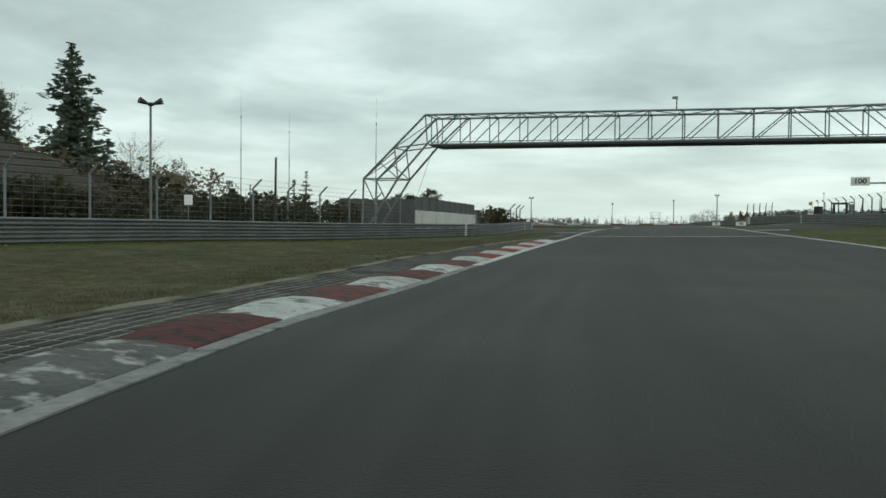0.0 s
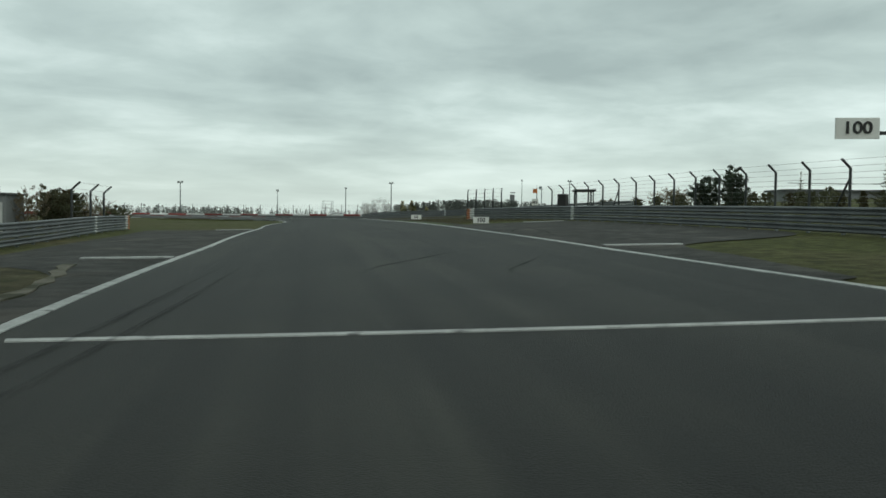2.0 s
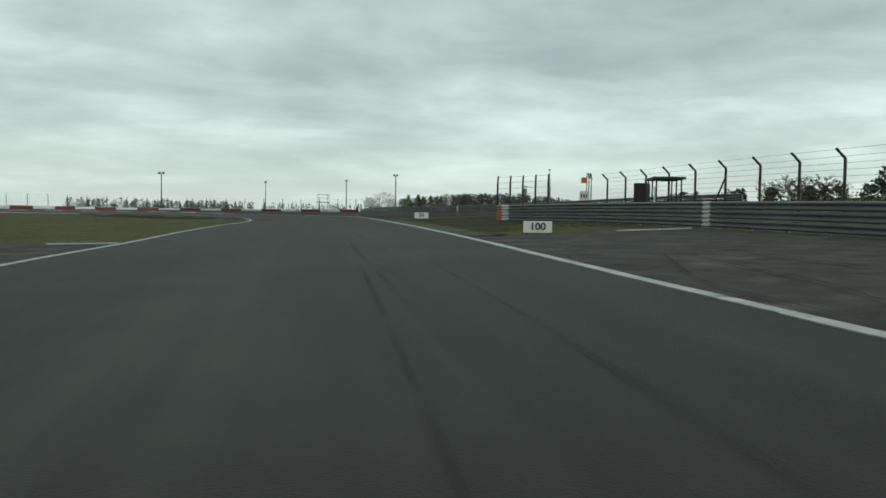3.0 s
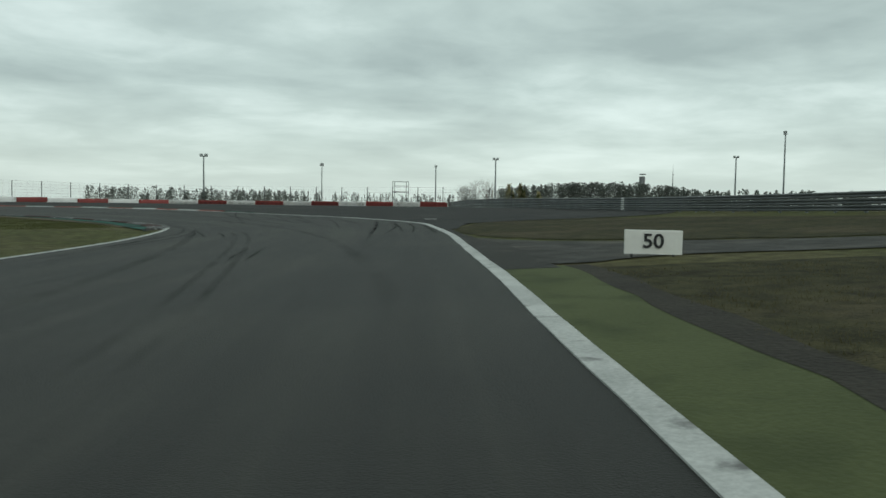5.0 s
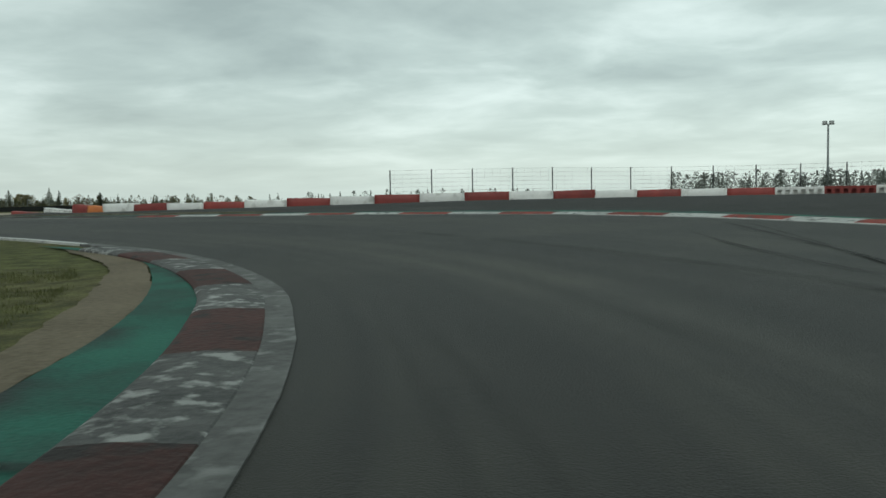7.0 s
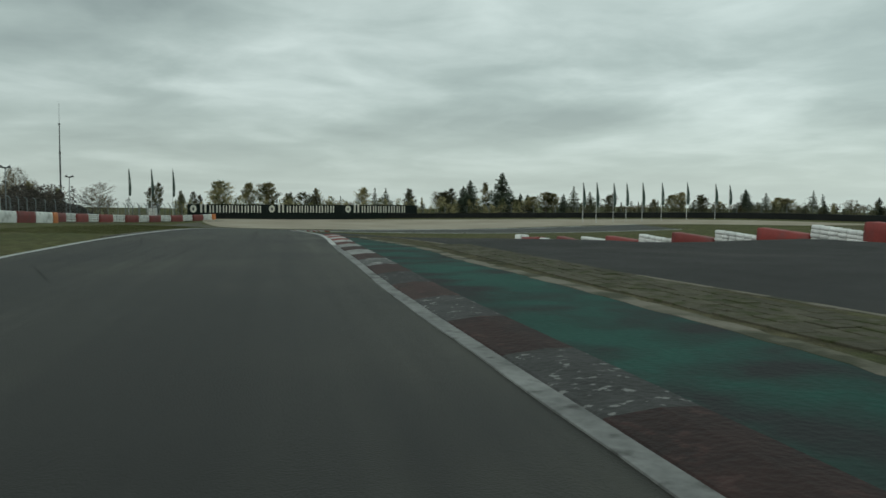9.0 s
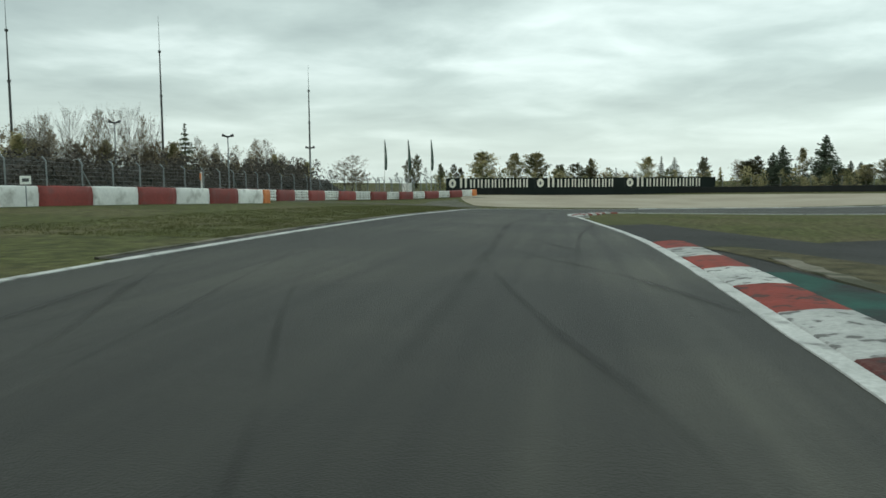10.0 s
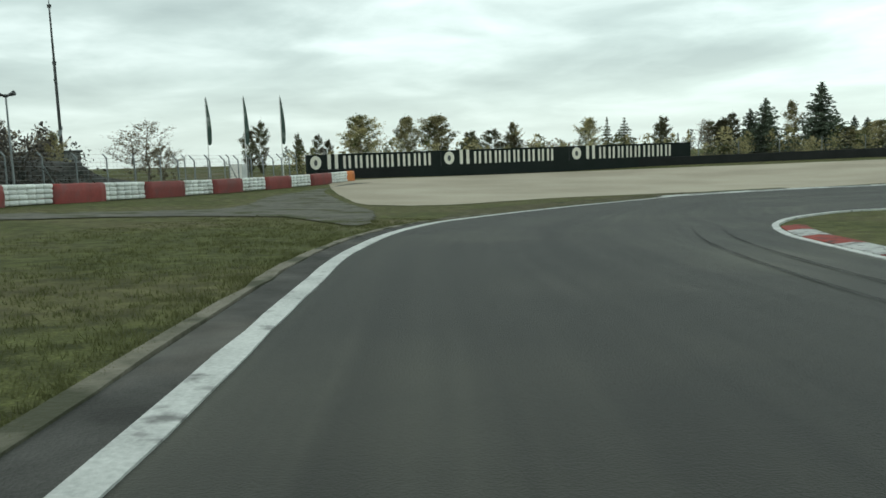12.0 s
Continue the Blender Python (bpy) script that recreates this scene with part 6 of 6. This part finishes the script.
def broadleaf(name, label, h, spread, seed, leaf_mat, bark_mat, leaves=900, limbs=30, size=0.02, low=0.15, rise=0.7, peak=0.4, stems=1, twigs=4):
    """A trunk, or several, with rising limbs and twigs inside an egg-shaped crown, widest at peak of its height."""
    rng = random.Random(seed)
    t = thing(name, 0, 0, -200, label, "tree" if stems < 4 else "bush", "bushes" if stems > 3 else "broadleaf trees")
    wood, shoots = [], []
    for s in range(stems):
        top = h * (1.0 if s == 0 else rng.uniform(0.7, 0.98))
        foot = Vector((0, 0, -0.3)) if stems == 1 else Vector((rng.gauss(0, 0.3) * spread, rng.gauss(0, 0.3) * spread, -0.3))
        lean = Vector((rng.gauss(0, 0.03), rng.gauss(0, 0.03))) * h
        line = [foot]
        for k in range(1, 6):
            u = k / 5
            line.append(Vector((foot.x + lean.x * u + rng.gauss(0, 0.008) * h, foot.y + lean.y * u + rng.gauss(0, 0.008) * h, top * u)))
        r0 = h * 0.012 / stems ** 0.4
        for k in range(5):
            wood.append(bar(line[k], line[k + 1], r0 * (1 - 0.19 * k), 6, r0 * (0.81 - 0.19 * k)))
        wide = spread if stems == 1 else spread * 0.55
        for b in range(limbs // stems):
            u = low + (0.96 - low) * (b + rng.random()) / (limbs // stems)
            full = math.sin(math.pi * 0.5 * (u / peak)) if u < peak else math.cos(math.pi * 0.5 * (u - peak) / (1.02 - peak)) ** 0.8
            reach = wide * max(0.12, full) * rng.uniform(0.55, 1.08)
            k = min(4, int(u * 0.92 * 5))
            root = line[k].lerp(line[k + 1], u * 0.92 * 5 - k)
            a = b * 2.4 + rng.uniform(-0.5, 0.5)
            tip = root + Vector((math.cos(a) * reach, math.sin(a) * reach, reach * rise * rng.uniform(0.5, 1.3)))
            tip.z = min(tip.z, top * 1.02)
            bend = root.lerp(tip, 0.5) + Vector((0, 0, -0.08 * reach))
            lr = h * 0.0032 * (1.2 - u)
            wood += [bar(root, bend, lr, 3, lr * 0.7), bar(bend, tip, lr * 0.7, 3, lr * 0.25)]
            shoots += [(root.lerp(bend, 0.5), bend), (bend, tip), (bend, tip)]
            for q in range(twigs):
                p = (bend.lerp(tip, rng.random()) if q else root.lerp(bend, 0.7))
                d = Vector((math.cos(a + rng.gauss(0, 0.9)), math.sin(a + rng.gauss(0, 0.9)), rise * rng.uniform(0.4, 1.6))) * reach * rng.uniform(0.22, 0.45)
                wood.append(bar(p, p + d, lr * 0.4, 3, lr * 0.12))
                shoots.append((p, p + d))
    part("branchwork", joined(*wood), bark_mat, t)
    spots = []
    for _ in range(leaves):
        a, b = shoots[rng.randrange(len(shoots))]
        spots.append(a.lerp(b, rng.random()) + Vector((rng.gauss(0, 0.018 * h), rng.gauss(0, 0.018 * h), rng.gauss(0, 0.018 * h))))
    for p in spots:
        p.z = max(p.z, 0.02 * h)
    if spots:
        part("crown", leaf_mesh(spots, rng, h * size, 0.8), leaf_mat, t)
    return t


def plant(kind, x, y, top, seed, wide=1.0, label="", sink=0.0):
    """A copy of a tree model, 10 m tall as built, at its place and height."""
    z = gz(x, y)
    k = max(0.12, (top - z) / 10)
    ob = copy_thing(kind, pose(x, y, z - sink, 0, 0, (seed * 67) % 360) @ Matrix.Diagonal((k * wide, k * wide, k, 1)))
    if label:
        tagged(ob, label)
    return ob


def plant_wide(kind, half, x, y, top, width, seed):
    """As plant(), the crown as wide as given in metres; half: the model's own half width."""
    k = max(0.12, (top - gz(x, y)) / 10)
    return plant(kind, x, y, top, seed, min(2.2, max(0.45, width / (2 * half * k))))


spruce_a = conifer("spruce", "dark green spruce with drooping branches", 10, 2.6, 3, needles, 26, 2.2)
spruce_b = conifer("spruce", "narrow dark green spruce", 10, 2.0, 8, needles, 24, 2.2)
pine_a = conifer("pine", "open grey-green pine with gaps", 10, 2.9, 5, pine_needles, 14, 2.0, 0.16)
sapling = conifer("young_conifer", "thin young conifer with sparse branches", 10, 1.6, 11, pine_needles, 14, 0.9)
birch_a = broadleaf("birch", "slender birch with thinning yellow leaves", 10, 2.7, 21, yellow_leaf, pale_bark, 9500, 64, 0.0112, 0.04, 0.75, 0.3)
birch_b = broadleaf("birch", "slender birch with sparse yellow leaves", 10, 2.2, 22, yellow_leaf, pale_bark, 6000, 54, 0.0108, 0.05, 0.8, 0.32)
bare_a = broadleaf("bare_tree", "leafless grey tree with fine twigs", 10, 3.4, 31, brown_leaf, bark, 500, 70, 0.007, 0.16, 1.0, 0.5, 1, 16)
bare_b = broadleaf("bare_tree", "nearly leafless tree with a few brown leaves", 10, 3.6, 33, brown_leaf, bark, 2200, 64, 0.009, 0.14, 0.9, 0.5, 2, 12)
round_a = broadleaf("broadleaf_tree", "rounded tree with olive autumn leaves", 10, 4.6, 41, bush_leaf, bark, 11000, 80, 0.0122, 0.04, 0.5, 0.42, 2, 5)
bush_a = broadleaf("bush", "dense dark bush behind the fence", 10, 8.0, 51, bush_leaf, bark, 7000, 70, 0.022, 0.03, 0.4, 0.5, 5, 4)
bush_b = broadleaf("bush", "brown half-bare bush behind the fence", 10, 7.4, 52, brown_leaf, bark, 4500, 80, 0.016, 0.03, 0.6, 0.55, 5, 7)
pine_bush = broadleaf("mountain_pine", "dark spreading mountain pine behind the fence", 10, 5.2, 61, needles, bark, 12000, 70, 0.017, 0.05, 0.75, 0.5, 4, 6)
models = [pine_bush, spruce_a, spruce_b, pine_a, sapling, birch_a, birch_b, bare_a, bare_b, round_a, bush_a, bush_b]

# beside the straight
for kind, x, y, top, s, w in ((spruce_a, -21.0, 47.2, 9.6, 1, 1.55), (spruce_a, -26.5, 50, 7.4, 2, 1.5), (bare_b, -29.5, 53, 8.6, 3, 1.0), (bare_a, -18.5, 49, 4.4, 5, 1.2), (bare_b, -15.8, 51.5, 3.7, 6, 1.2), (bush_b, -24, 43.5, 4.2, 7, 1.0),
                              (bush_a, -17, 45, 2.6, 8, 1.3), (bush_b, -20, 42, 3.2, 9, 1.1), (bush_a, -13.8, 50, 1.7, 10, 1.5), (bush_b, -12.5, 54, 1.5, 11, 1.7), (bush_a, -11, 58.5, 1.4, 12, 1.8), (bush_b, -9.5, 63, 1.5, 13, 1.7)):
    plant(kind, x, y, top, s, w)
for kind, x, y, top, s, w in ((sapling, -8.5, 51.5, 2.8, 14, 1.5), (sapling, -8.0, 44.6, 1.9, 15, 1.5), (sapling, -13.2, 57, 2.2, 16, 1.2), (bush_a, -7.5, 67, 1.6, 17, 1.4), (bush_b, -16, 40, 1.8, 18, 1.6), (bush_a, -18.5, 36, 1.6, 19, 1.7),
                              (round_a, -2.6, 114.3, 5.0, 20, 1.35), (round_a, -6.4, 115, 4.3, 21, 1.2), (bush_a, 6.4, 110, 2.2, 22, 0.9), (bush_b, 8.2, 112, 1.8, 23, 0.9), (bush_a, 6.2, 103, 2.2, 24, 0.9), (bush_a, 7.4, 105.5, 2.0, 33, 0.9), (bush_b, 5.0, 100.5, 2.0, 34, 0.8), (bush_a, 10, 118, 1.0, 25, 1.4), (bush_b, 8, 124, 1.2, 26, 1.3)):
    plant(kind, x, y, top, s, w)
for kind, x, y, top, s, w in ((pine_bush, 52.4, 90.8, 4.4, 1, 1.15), (pine_bush, 51.6, 92.4, 3.4, 27, 1.2), (sapling, 54.5, 79, 4.6, 2, 1.0), (sapling, 53.5, 85, 3.6, 3, 1.1), (bush_b, 58.5, 104, 3.2, 4, 1.3), (bush_b, 60.5, 109, 3.4, 5, 1.4), (bush_a, 62, 100, 3.0, 6, 1.2), (bush_b, 58, 97, 2.6, 7, 1.2),
                              (bush_a, 55, 74, 2.4, 8, 1.6), (bush_a, 56, 80, 2.3, 9, 1.6), (bush_a, 52, 68, 2.2, 10, 1.6), (bush_b, 49, 60, 2.0, 11, 1.7), (sapling, 49.5, 66, 3.6, 12, 1.0), (bush_a, 62, 116, 2.6, 13, 1.3), (bush_b, 63, 122, 2.4, 14, 1.3), (bush_a, 59, 90, 2.4, 15, 1.4),
                              (bush_b, 66, 128, 2.5, 16, 1.2), (bush_a, 70, 133, 2.6, 17, 1.2)):
    plant(kind, x, y, top, s, w)
# the planting round the last bend: kind, x, y, top, width
yew, birch, pale, low, dark, brown, bare, bare2, pine, spruce = (round_a, 4.8), (birch_a, 2.9), (birch_b, 2.4), (bush_b, 8.4), (round_a, 4.8), (bare_b, 4.2), (bare_a, 3.9), (bare_b, 4.0), (pine_a, 3.0), (spruce_a, 2.7)
BANK = [(bare, -104.2, 150.4, 5.5, 1.9), (bare, -105.9, 150.6, 6.3, 2.2), (bare2, -108.0, 150.8, 6.8, 2.7), (bare, -110.9, 151.3, 7.3, 3.0), (bare2, -113.2, 152.1, 7.8, 3.1), (bare, -114.9, 152.7, 7.3, 2.4), (bare, -116.7, 153.3, 7.6, 2.7), (bare, -118.7, 154.1, 7.9, 2.5), (bare2, -120.8, 154.8, 7.6, 2.5), (bare, -122.4, 155.3, 7.2, 2.3), (bare2, -124.5, 156.1, 4.6, 2.4), (pine, -127.9, 157.3, 6.5, 2.9), (brown, -131.3, 158.6, 5.5, 2.8), (brown, -133.6, 159.6, 4.7, 2.4), (bare2, -135.6, 160.5, 4.5, 3.0), (brown, -139.2, 162.1, 5.2, 2.8), (bare2, -140.9, 162.9, 5.7, 3.1), (brown, -143.9, 164.3, 5.7, 3.2), (brown, -146.7, 165.5, 3.6, 3.0), (low, -149.7, 166.9, 2.5, 2.3), (bare2, -159.3, 171.3, 4.5, 6.9), (low, -164.7, 173.8, 2.3, 3.4)]
BEHIND_WALL = [(yew, -180.2, 182.0, 5.1, 3.4), (yew, -182.4, 186.7, 3.4, 1.7), (yew, -183.7, 189.4, 3.2, 2.3), (birch, -185.2, 194.8, 5.6, 4.5), (birch, -186.5, 200.5, 5.3, 2.8), (birch, -187.4, 204.2, 5.4, 4.5), (dark, -188.7, 209.7, 3.1, 4.6), (dark, -189.6, 213.4, 3.3, 5.0), (pale, -190.1, 215.7, 4.1, 1.9), (low, -190.3, 219.0, 1.4, 4.7), (low, -190.6, 222.3, 1.5, 4.0), (pale, -190.9, 226.6, 4.4, 2.9), (pine, -191.2, 229.4, 4.1, 1.9), (pine, -191.4, 232.0, 3.9, 3.2), (yew, -191.8, 237.6, 4.4, 3.6), (brown, -191.1, 244.1, 3.7, 4.0), (dark, -190.3, 247.3, 4.5, 4.8), (spruce, -189.3, 252.1, 5.9, 5.3), (pale, -188.5, 255.6, 5.8, 2.1), (spruce, -187.6, 259.5, 7.8, 6.2), (spruce, -186.3, 263.7, 2.9, 2.4), (spruce, -185.7, 265.3, 2.6, 3.2), (brown, -184.9, 267.3, 1.1, 2.4)]
BEHIND_TRAP = [(spruce, -192.5, 251.4, 4.6, 4.6), (dark, -195.4, 247.0, 3.5, 5.2), (birch, -185.6, 262.3, 1.6, 3.2), (birch, -183.7, 265.4, 2.4, 4.0), (birch, -181.8, 268.3, 3.5, 3.4), (birch, -179.9, 269.5, 3.2, 2.6), (spruce, -177.9, 271.0, 2.8, 2.4), (pine, -175.8, 272.6, 4.5, 2.8), (pine, -172.4, 275.0, 3.2, 3.6), (dark, -167.9, 278.3, 3.4, 3.3), (low, -165.0, 280.4, 0.1, 5.0), (low, -162.4, 282.4, 0.7, 3.7), (pine, -159.9, 284.2, 1.3, 2.7), (birch, -157.0, 286.4, 2.8, 2.6), (birch, -155.4, 287.5, 3.4, 2.4)]
BEHIND_TRAP += [(dark, -151.6, 290.3, 2.9, 4.0), (birch, -148.2, 291.9, 1.4, 3.2), (brown, -145.8, 293.1, 0.8, 2.7), (spruce, -143.0, 294.5, 3.6, 3.4), (birch, -140.8, 295.6, 0.8, 2.2), (pine, -139.3, 296.4, 2.9, 2.4), (birch, -136.8, 297.6, 2.2, 2.6), (birch, -135.3, 298.4, 2.0, 2.8), (low, -133.3, 299.4, 0.7, 2.6), (pine, -131.0, 300.5, 3.3, 1.7), (spruce, -129.2, 301.4, 1.3, 2.7), (brown, -127.2, 302.4, 1.1, 2.7), (brown, -125.5, 303.2, 1.8, 3.5), (low, -123.1, 304.2, 0.8, 3.0), (spruce, -119.9, 305.0, 2.0, 4.0)]
for n, ((kind, half), x, y, top, width) in enumerate(BANK + BEHIND_WALL + BEHIND_TRAP):
    plant_wide(kind, half, x, y, top + (0.9 if n < 20 else 0.0), width * (1.7 if kind in (spruce_a, spruce_b, pine_a) else 1.1 if kind is bare_a else 1.5), n)
for k in range(60):
    rng = random.Random(700 + k)
    plant((bare_a, bare_b, bush_b, bare_b, birch_b, bare_b)[k % 6], -84 - 1.13 * k + rng.uniform(-1, 1), 141.5 + 0.41 * k + rng.uniform(-3, 4), 3.2 + 3.6 * max(0.0, 1 - k / 56) + rng.uniform(-0.8, 0.8), k, rng.uniform(0.8, 1.1))
for k in range(44):
    rng = random.Random(900 + k)
    u = k / 43
    kind = (pine_a, birch_b, bush_b, pine_a, bare_b, spruce_a, birch_a, bush_a)[k % 8]
    top = (-0.6 if kind in (bush_a, bush_b) else 0.9) + rng.uniform(-0.7, 0.9)
    if k < 18:
        x, y = -190 + rng.uniform(-3, 3) - 4 * math.sin(u * 7), 186 + 4.6 * k
    else:
        x, y = -186 + 4.6 * (k - 18) * 0.92, 268 + 1.9 * (k - 18) + rng.uniform(0, 6)
    plant(kind, x, y, top, k, rng.uniform(0.85, 1.2) * (0.6 if kind in (bush_a, bush_b) else 1.0))
# groups of thin birches beyond the tyre wall
for k in range(16):
    rng = random.Random(1200 + k)
    side = k % 2
    x, y = (133 + rng.uniform(-8, 8), 431 + rng.uniform(-8, 8)) if side else (158 + rng.uniform(-6, 8), 440 + rng.uniform(-8, 8))
    plant((birch_b, bare_a)[k % 2], x, y, 7.5 + rng.uniform(-3, 2.5), k, 0.7)
for m in models:
    for o in (*m.children_recursive, m):
        bpy.data.objects.remove(o)


# ---- far woods and hedges, each a mass of small clumps ----
def woods(name, ctrl, low, high, spacing, label, seed, mat, pointed=0.4, rows=3, clumps=130, leaf_size=0.045, dome=0.0):
    rng = random.Random(seed)
    v, f = [], []
    pts = spline(ctrl, spacing)
    for at, p in enumerate(pts):
        for r in range(rows):
            x, y = p.x + rng.uniform(-1, 1) * spacing * 1.5, p.y + rng.uniform(-1, 1) * spacing * 1.5 + r * spacing
            z, h = gz(x, y) - 0.3, 0
            top = rng.uniform(low, high) + dome * math.sin(math.pi * at / len(pts))
            h = max(1.5, top - z)
            w = h * rng.uniform(0.25, 0.42) if rng.random() > pointed else h * 0.19
            tip = rng.random() < pointed
            for _ in range(clumps):
                u = rng.random() ** 0.8
                ww = w * ((1 - u) if tip else math.sin(math.pi * min(0.97, 0.15 + u * 0.8)))
                q = Vector((x + rng.gauss(0, 0.6) * ww, y + rng.gauss(0, 0.6) * ww, z + h * u))
                n = len(v)
                v += leaf(q, max(0.13, h * leaf_size) * rng.uniform(0.6, 1.3), rng, 0.9)
                f.append((n, n + 1, n + 2, n + 3))
    return tagged(new(name, mesh_of(name, v, f, mat)), label, "woods", kind="stuff")


# the far woods take the leaf colour that has haze mixed in
woods("far_woods", [(172, 500), (190, 486), (212, 478), (232, 468), (256, 452)], 5.2, 7.6, 2.2, "dense dark mixed wood on a far rise", 1, hazy_far_leaf, 0.2, 5, 240, 0.026, 3.6)
woods("far_woods", [(256, 456), (285, 440), (318, 420)], 4.8, 8.2, 2.6, "thinning dark wood on the far skyline", 2, hazy_far_leaf, 0.4, 3)
woods("far_woods", [(10, 306), (26, 309), (42, 308), (54, 312)], 1.2, 3.1, 1.2, "dark scrub beyond the wire fence", 3, hazy_far_leaf, 0.3, 3, 220, 0.03)
woods("far_woods", [(30, 330), (80, 335), (120, 345), (160, 350), (210, 350)], 1.2, 2.9, 1.8, "low dark conifers beyond the wire fence", 4, hazy_far_leaf, 0.5, 3, 160, 0.03)
woods("far_woods", [(-150, 430), (-100, 437), (-60, 440)], -1.0, 1.6, 5, "low dark wood on the far skyline", 5, hazy_far_leaf, 0.7, 2)
woods("far_woods", [(-210, 300), (-190, 330), (-150, 350), (-100, 360), (-60, 350)], -2.6, 0.6, 4.5, "dark pine belt on the skyline", 6, hazy_far_leaf, 0.6, 2)
woods("far_woods", [(-330, 150), (-300, 210), (-280, 260), (-260, 320), (-220, 380)], -3, 3.5, 7, "far hazy wood behind the bend", 7, hazy_far_leaf, 0.5, 2)
woods("hedge", [(-84, 158), (-100, 160.5), (-112, 163), (-124, 166.5), (-136, 170)], 1.4, 3.3, 1.2, "dark tangled brush on the bank behind the fence", 8, dark_brush, 0.0, 3, 160, 0.017)
woods("hedge", [(-22, 30), (-17.8, 36.5), (-14.8, 46), (-11, 55), (-8, 62)], 0.4, 1.7, 1.0, "brown leafy hedge behind the debris fence", 9, bush_leaf, 0.0, 3, 170, 0.026)
woods("hedge", [(-22, 40), (-18, 47), (-15, 53)], 1.8, 3.3, 1.0, "tangled brown shrubs on the bank", 13, brown_leaf, 0.0, 3, 170, 0.018)
woods("hedge", [(-178, 186), (-183, 200), (-186, 215), (-188, 232), (-184, 246), (-176, 260)], -0.6, 2.1, 1.6, "low yellowing scrub under the trees", 10, yellow_leaf, 0.1, 2)
woods("hedge", [(-172, 266), (-150, 283), (-128, 295), (-100, 302), (-78, 305)], -2.0, 1.3, 1.6, "olive undergrowth below the pines", 11, bush_leaf, 0.2, 3)
woods("hedge", [(45, 62), (50, 76), (54, 88), (58, 100), (61, 114)], 1.2, 2.2, 1.8, "dark scrub behind the debris fence", 12, bush_leaf, 0.1, 2)


# ---- standing blades and tufts of the nearest grass ----
def tufts(left, right, count, lean, tall, mat, label, seed):
    """Short blades scattered between two lines, thickest beside the first."""
    rng = random.Random(seed)
    v, f, n = [], [], min(len(left), len(right)) - 1
    for _ in range(count):
        i, k = rng.randrange(n), rng.random()
        p = left[i].lerp(left[i + 1], k).lerp(right[i].lerp(right[i + 1], k), rng.random() ** lean)
        if noise.noise(Vector((p.x * 0.7, p.y * 0.7, seed))) < rng.uniform(-0.5, 0.35):
            continue
        z, h = gz(p.x, p.y) - 0.05, tall * rng.uniform(0.5, 1.3)
        for _ in range(5):
            a, d = rng.uniform(0, 6.28), rng.uniform(0.004, 0.009)
            q = Vector((p.x + rng.gauss(0, 0.05), p.y + rng.gauss(0, 0.05), z))
            s = Vector((math.cos(a) * d, math.sin(a) * d, 0))
            t = q + Vector((rng.gauss(0, 0.8) * h, rng.gauss(0, 0.8) * h, h * rng.uniform(0.6, 1.1) + 0.04))
            m = len(v)
            v += [q - s, q + s, t]
            f.append((m, m + 1, m + 2))
    return tagged(new("grass_tufts", mesh_of("grass_tufts", v, f, mat)), label, "grass", kind="stuff")


near_l = stretch(left_line, (-46, 187.1), (-104, 196))
tufts(offset(near_l, 0.78), offset(near_l, 9.0), 26000, 1.6, 0.028, tuft_grass, "short olive grass blades beside the track", 1)
verge_l = spline([(-5.3, -6), (-4.4, 7.9), (-3.4, 12.6), (-1.6, 21.6), (0.2, 28.6), (2.2, 36.5), (6.0, 48)], 0.5)
tufts(offset(verge_l, 0.1), offset(verge_l, 9.0), 15000, 1.4, 0.026, straw, "dry straw-coloured grass blades beside the edging", 2)
near_r = stretch(right_line, (31, 97), (39.1, 130.4))
tufts(offset(near_r, -1.85), offset(near_r, -9.0), 7000, 1.2, 0.03, straw, "sparse dry grass blades beside the green strip", 3)
mid_l = resample([(29.5, 160.0), (28.3, 163.4), (26.9, 165.8), (25.2, 168.2), (24.0, 169.8), (22.3, 171.9), (19.8, 174.3)], 40)
tufts(mid_l, offset(mid_l, 6.0), 8000, 1.3, 0.028, tuft_grass, "short green grass blades inside the bend", 4)


# ---- loose paving pieces: bricks behind the first kerb and pavers behind the green strip ----
def paving(name, pts, side, near, far, rows, size, thick, mat, label, joint=0.025, uneven=0.008):
    base = pts[0]
    run = thing(name, base.x, base.y, gz(base.x, base.y), label, "paving")
    tagged(run, kind="structure")
    inv = run.matrix_world.inverted()
    me = mesh_of("paver", *box(0, 0, -0.06, size - joint, (far - near) / rows - joint, 0.06 + thick, 0.006), mat)
    rng = random.Random(len(pts))
    for r in range(rows):
        row = even(offset(pts, side * (near + (far - near) * (r + 0.5) / rows)), size)
        for k, (p, n) in enumerate(zip(row, normals(row))):
            ob = part("paver", me, mat, run)
            ob.matrix_local = inv @ pose(p.x, p.y, gz(p.x, p.y) + rng.uniform(-uneven, uneven), rng.gauss(0, 100 * uneven), rng.gauss(0, 100 * uneven), math.degrees(math.atan2(n.y, n.x)) - 90)
    return run


bed = stretch(left_line, (-2.5, 2.5), (0.55, 19))[::2]
struct(sheet("brick_bed", offset(bed, 2.12), offset(bed, 0.9), 0.012, mortar, 3, None, 0.03), "pale mortar bed between dark bricks", "paving")
paving("brick_verge", stretch(left_line, (-2.5, 2.5), (0.55, 19)), 1, 0.95, 2.1, 6, 0.38, -0.001, brick_mat, "dark brick paving with pale joints behind the kerb", 0.055, 0.002)
paving("paver_verge", stretch(right_line, (2, 191.7), (-30, 194.5)), -1, 3.45, 5.0, 5, 0.56, 0.012, paver_mat, "weathered concrete grass pavers beside the run-off")
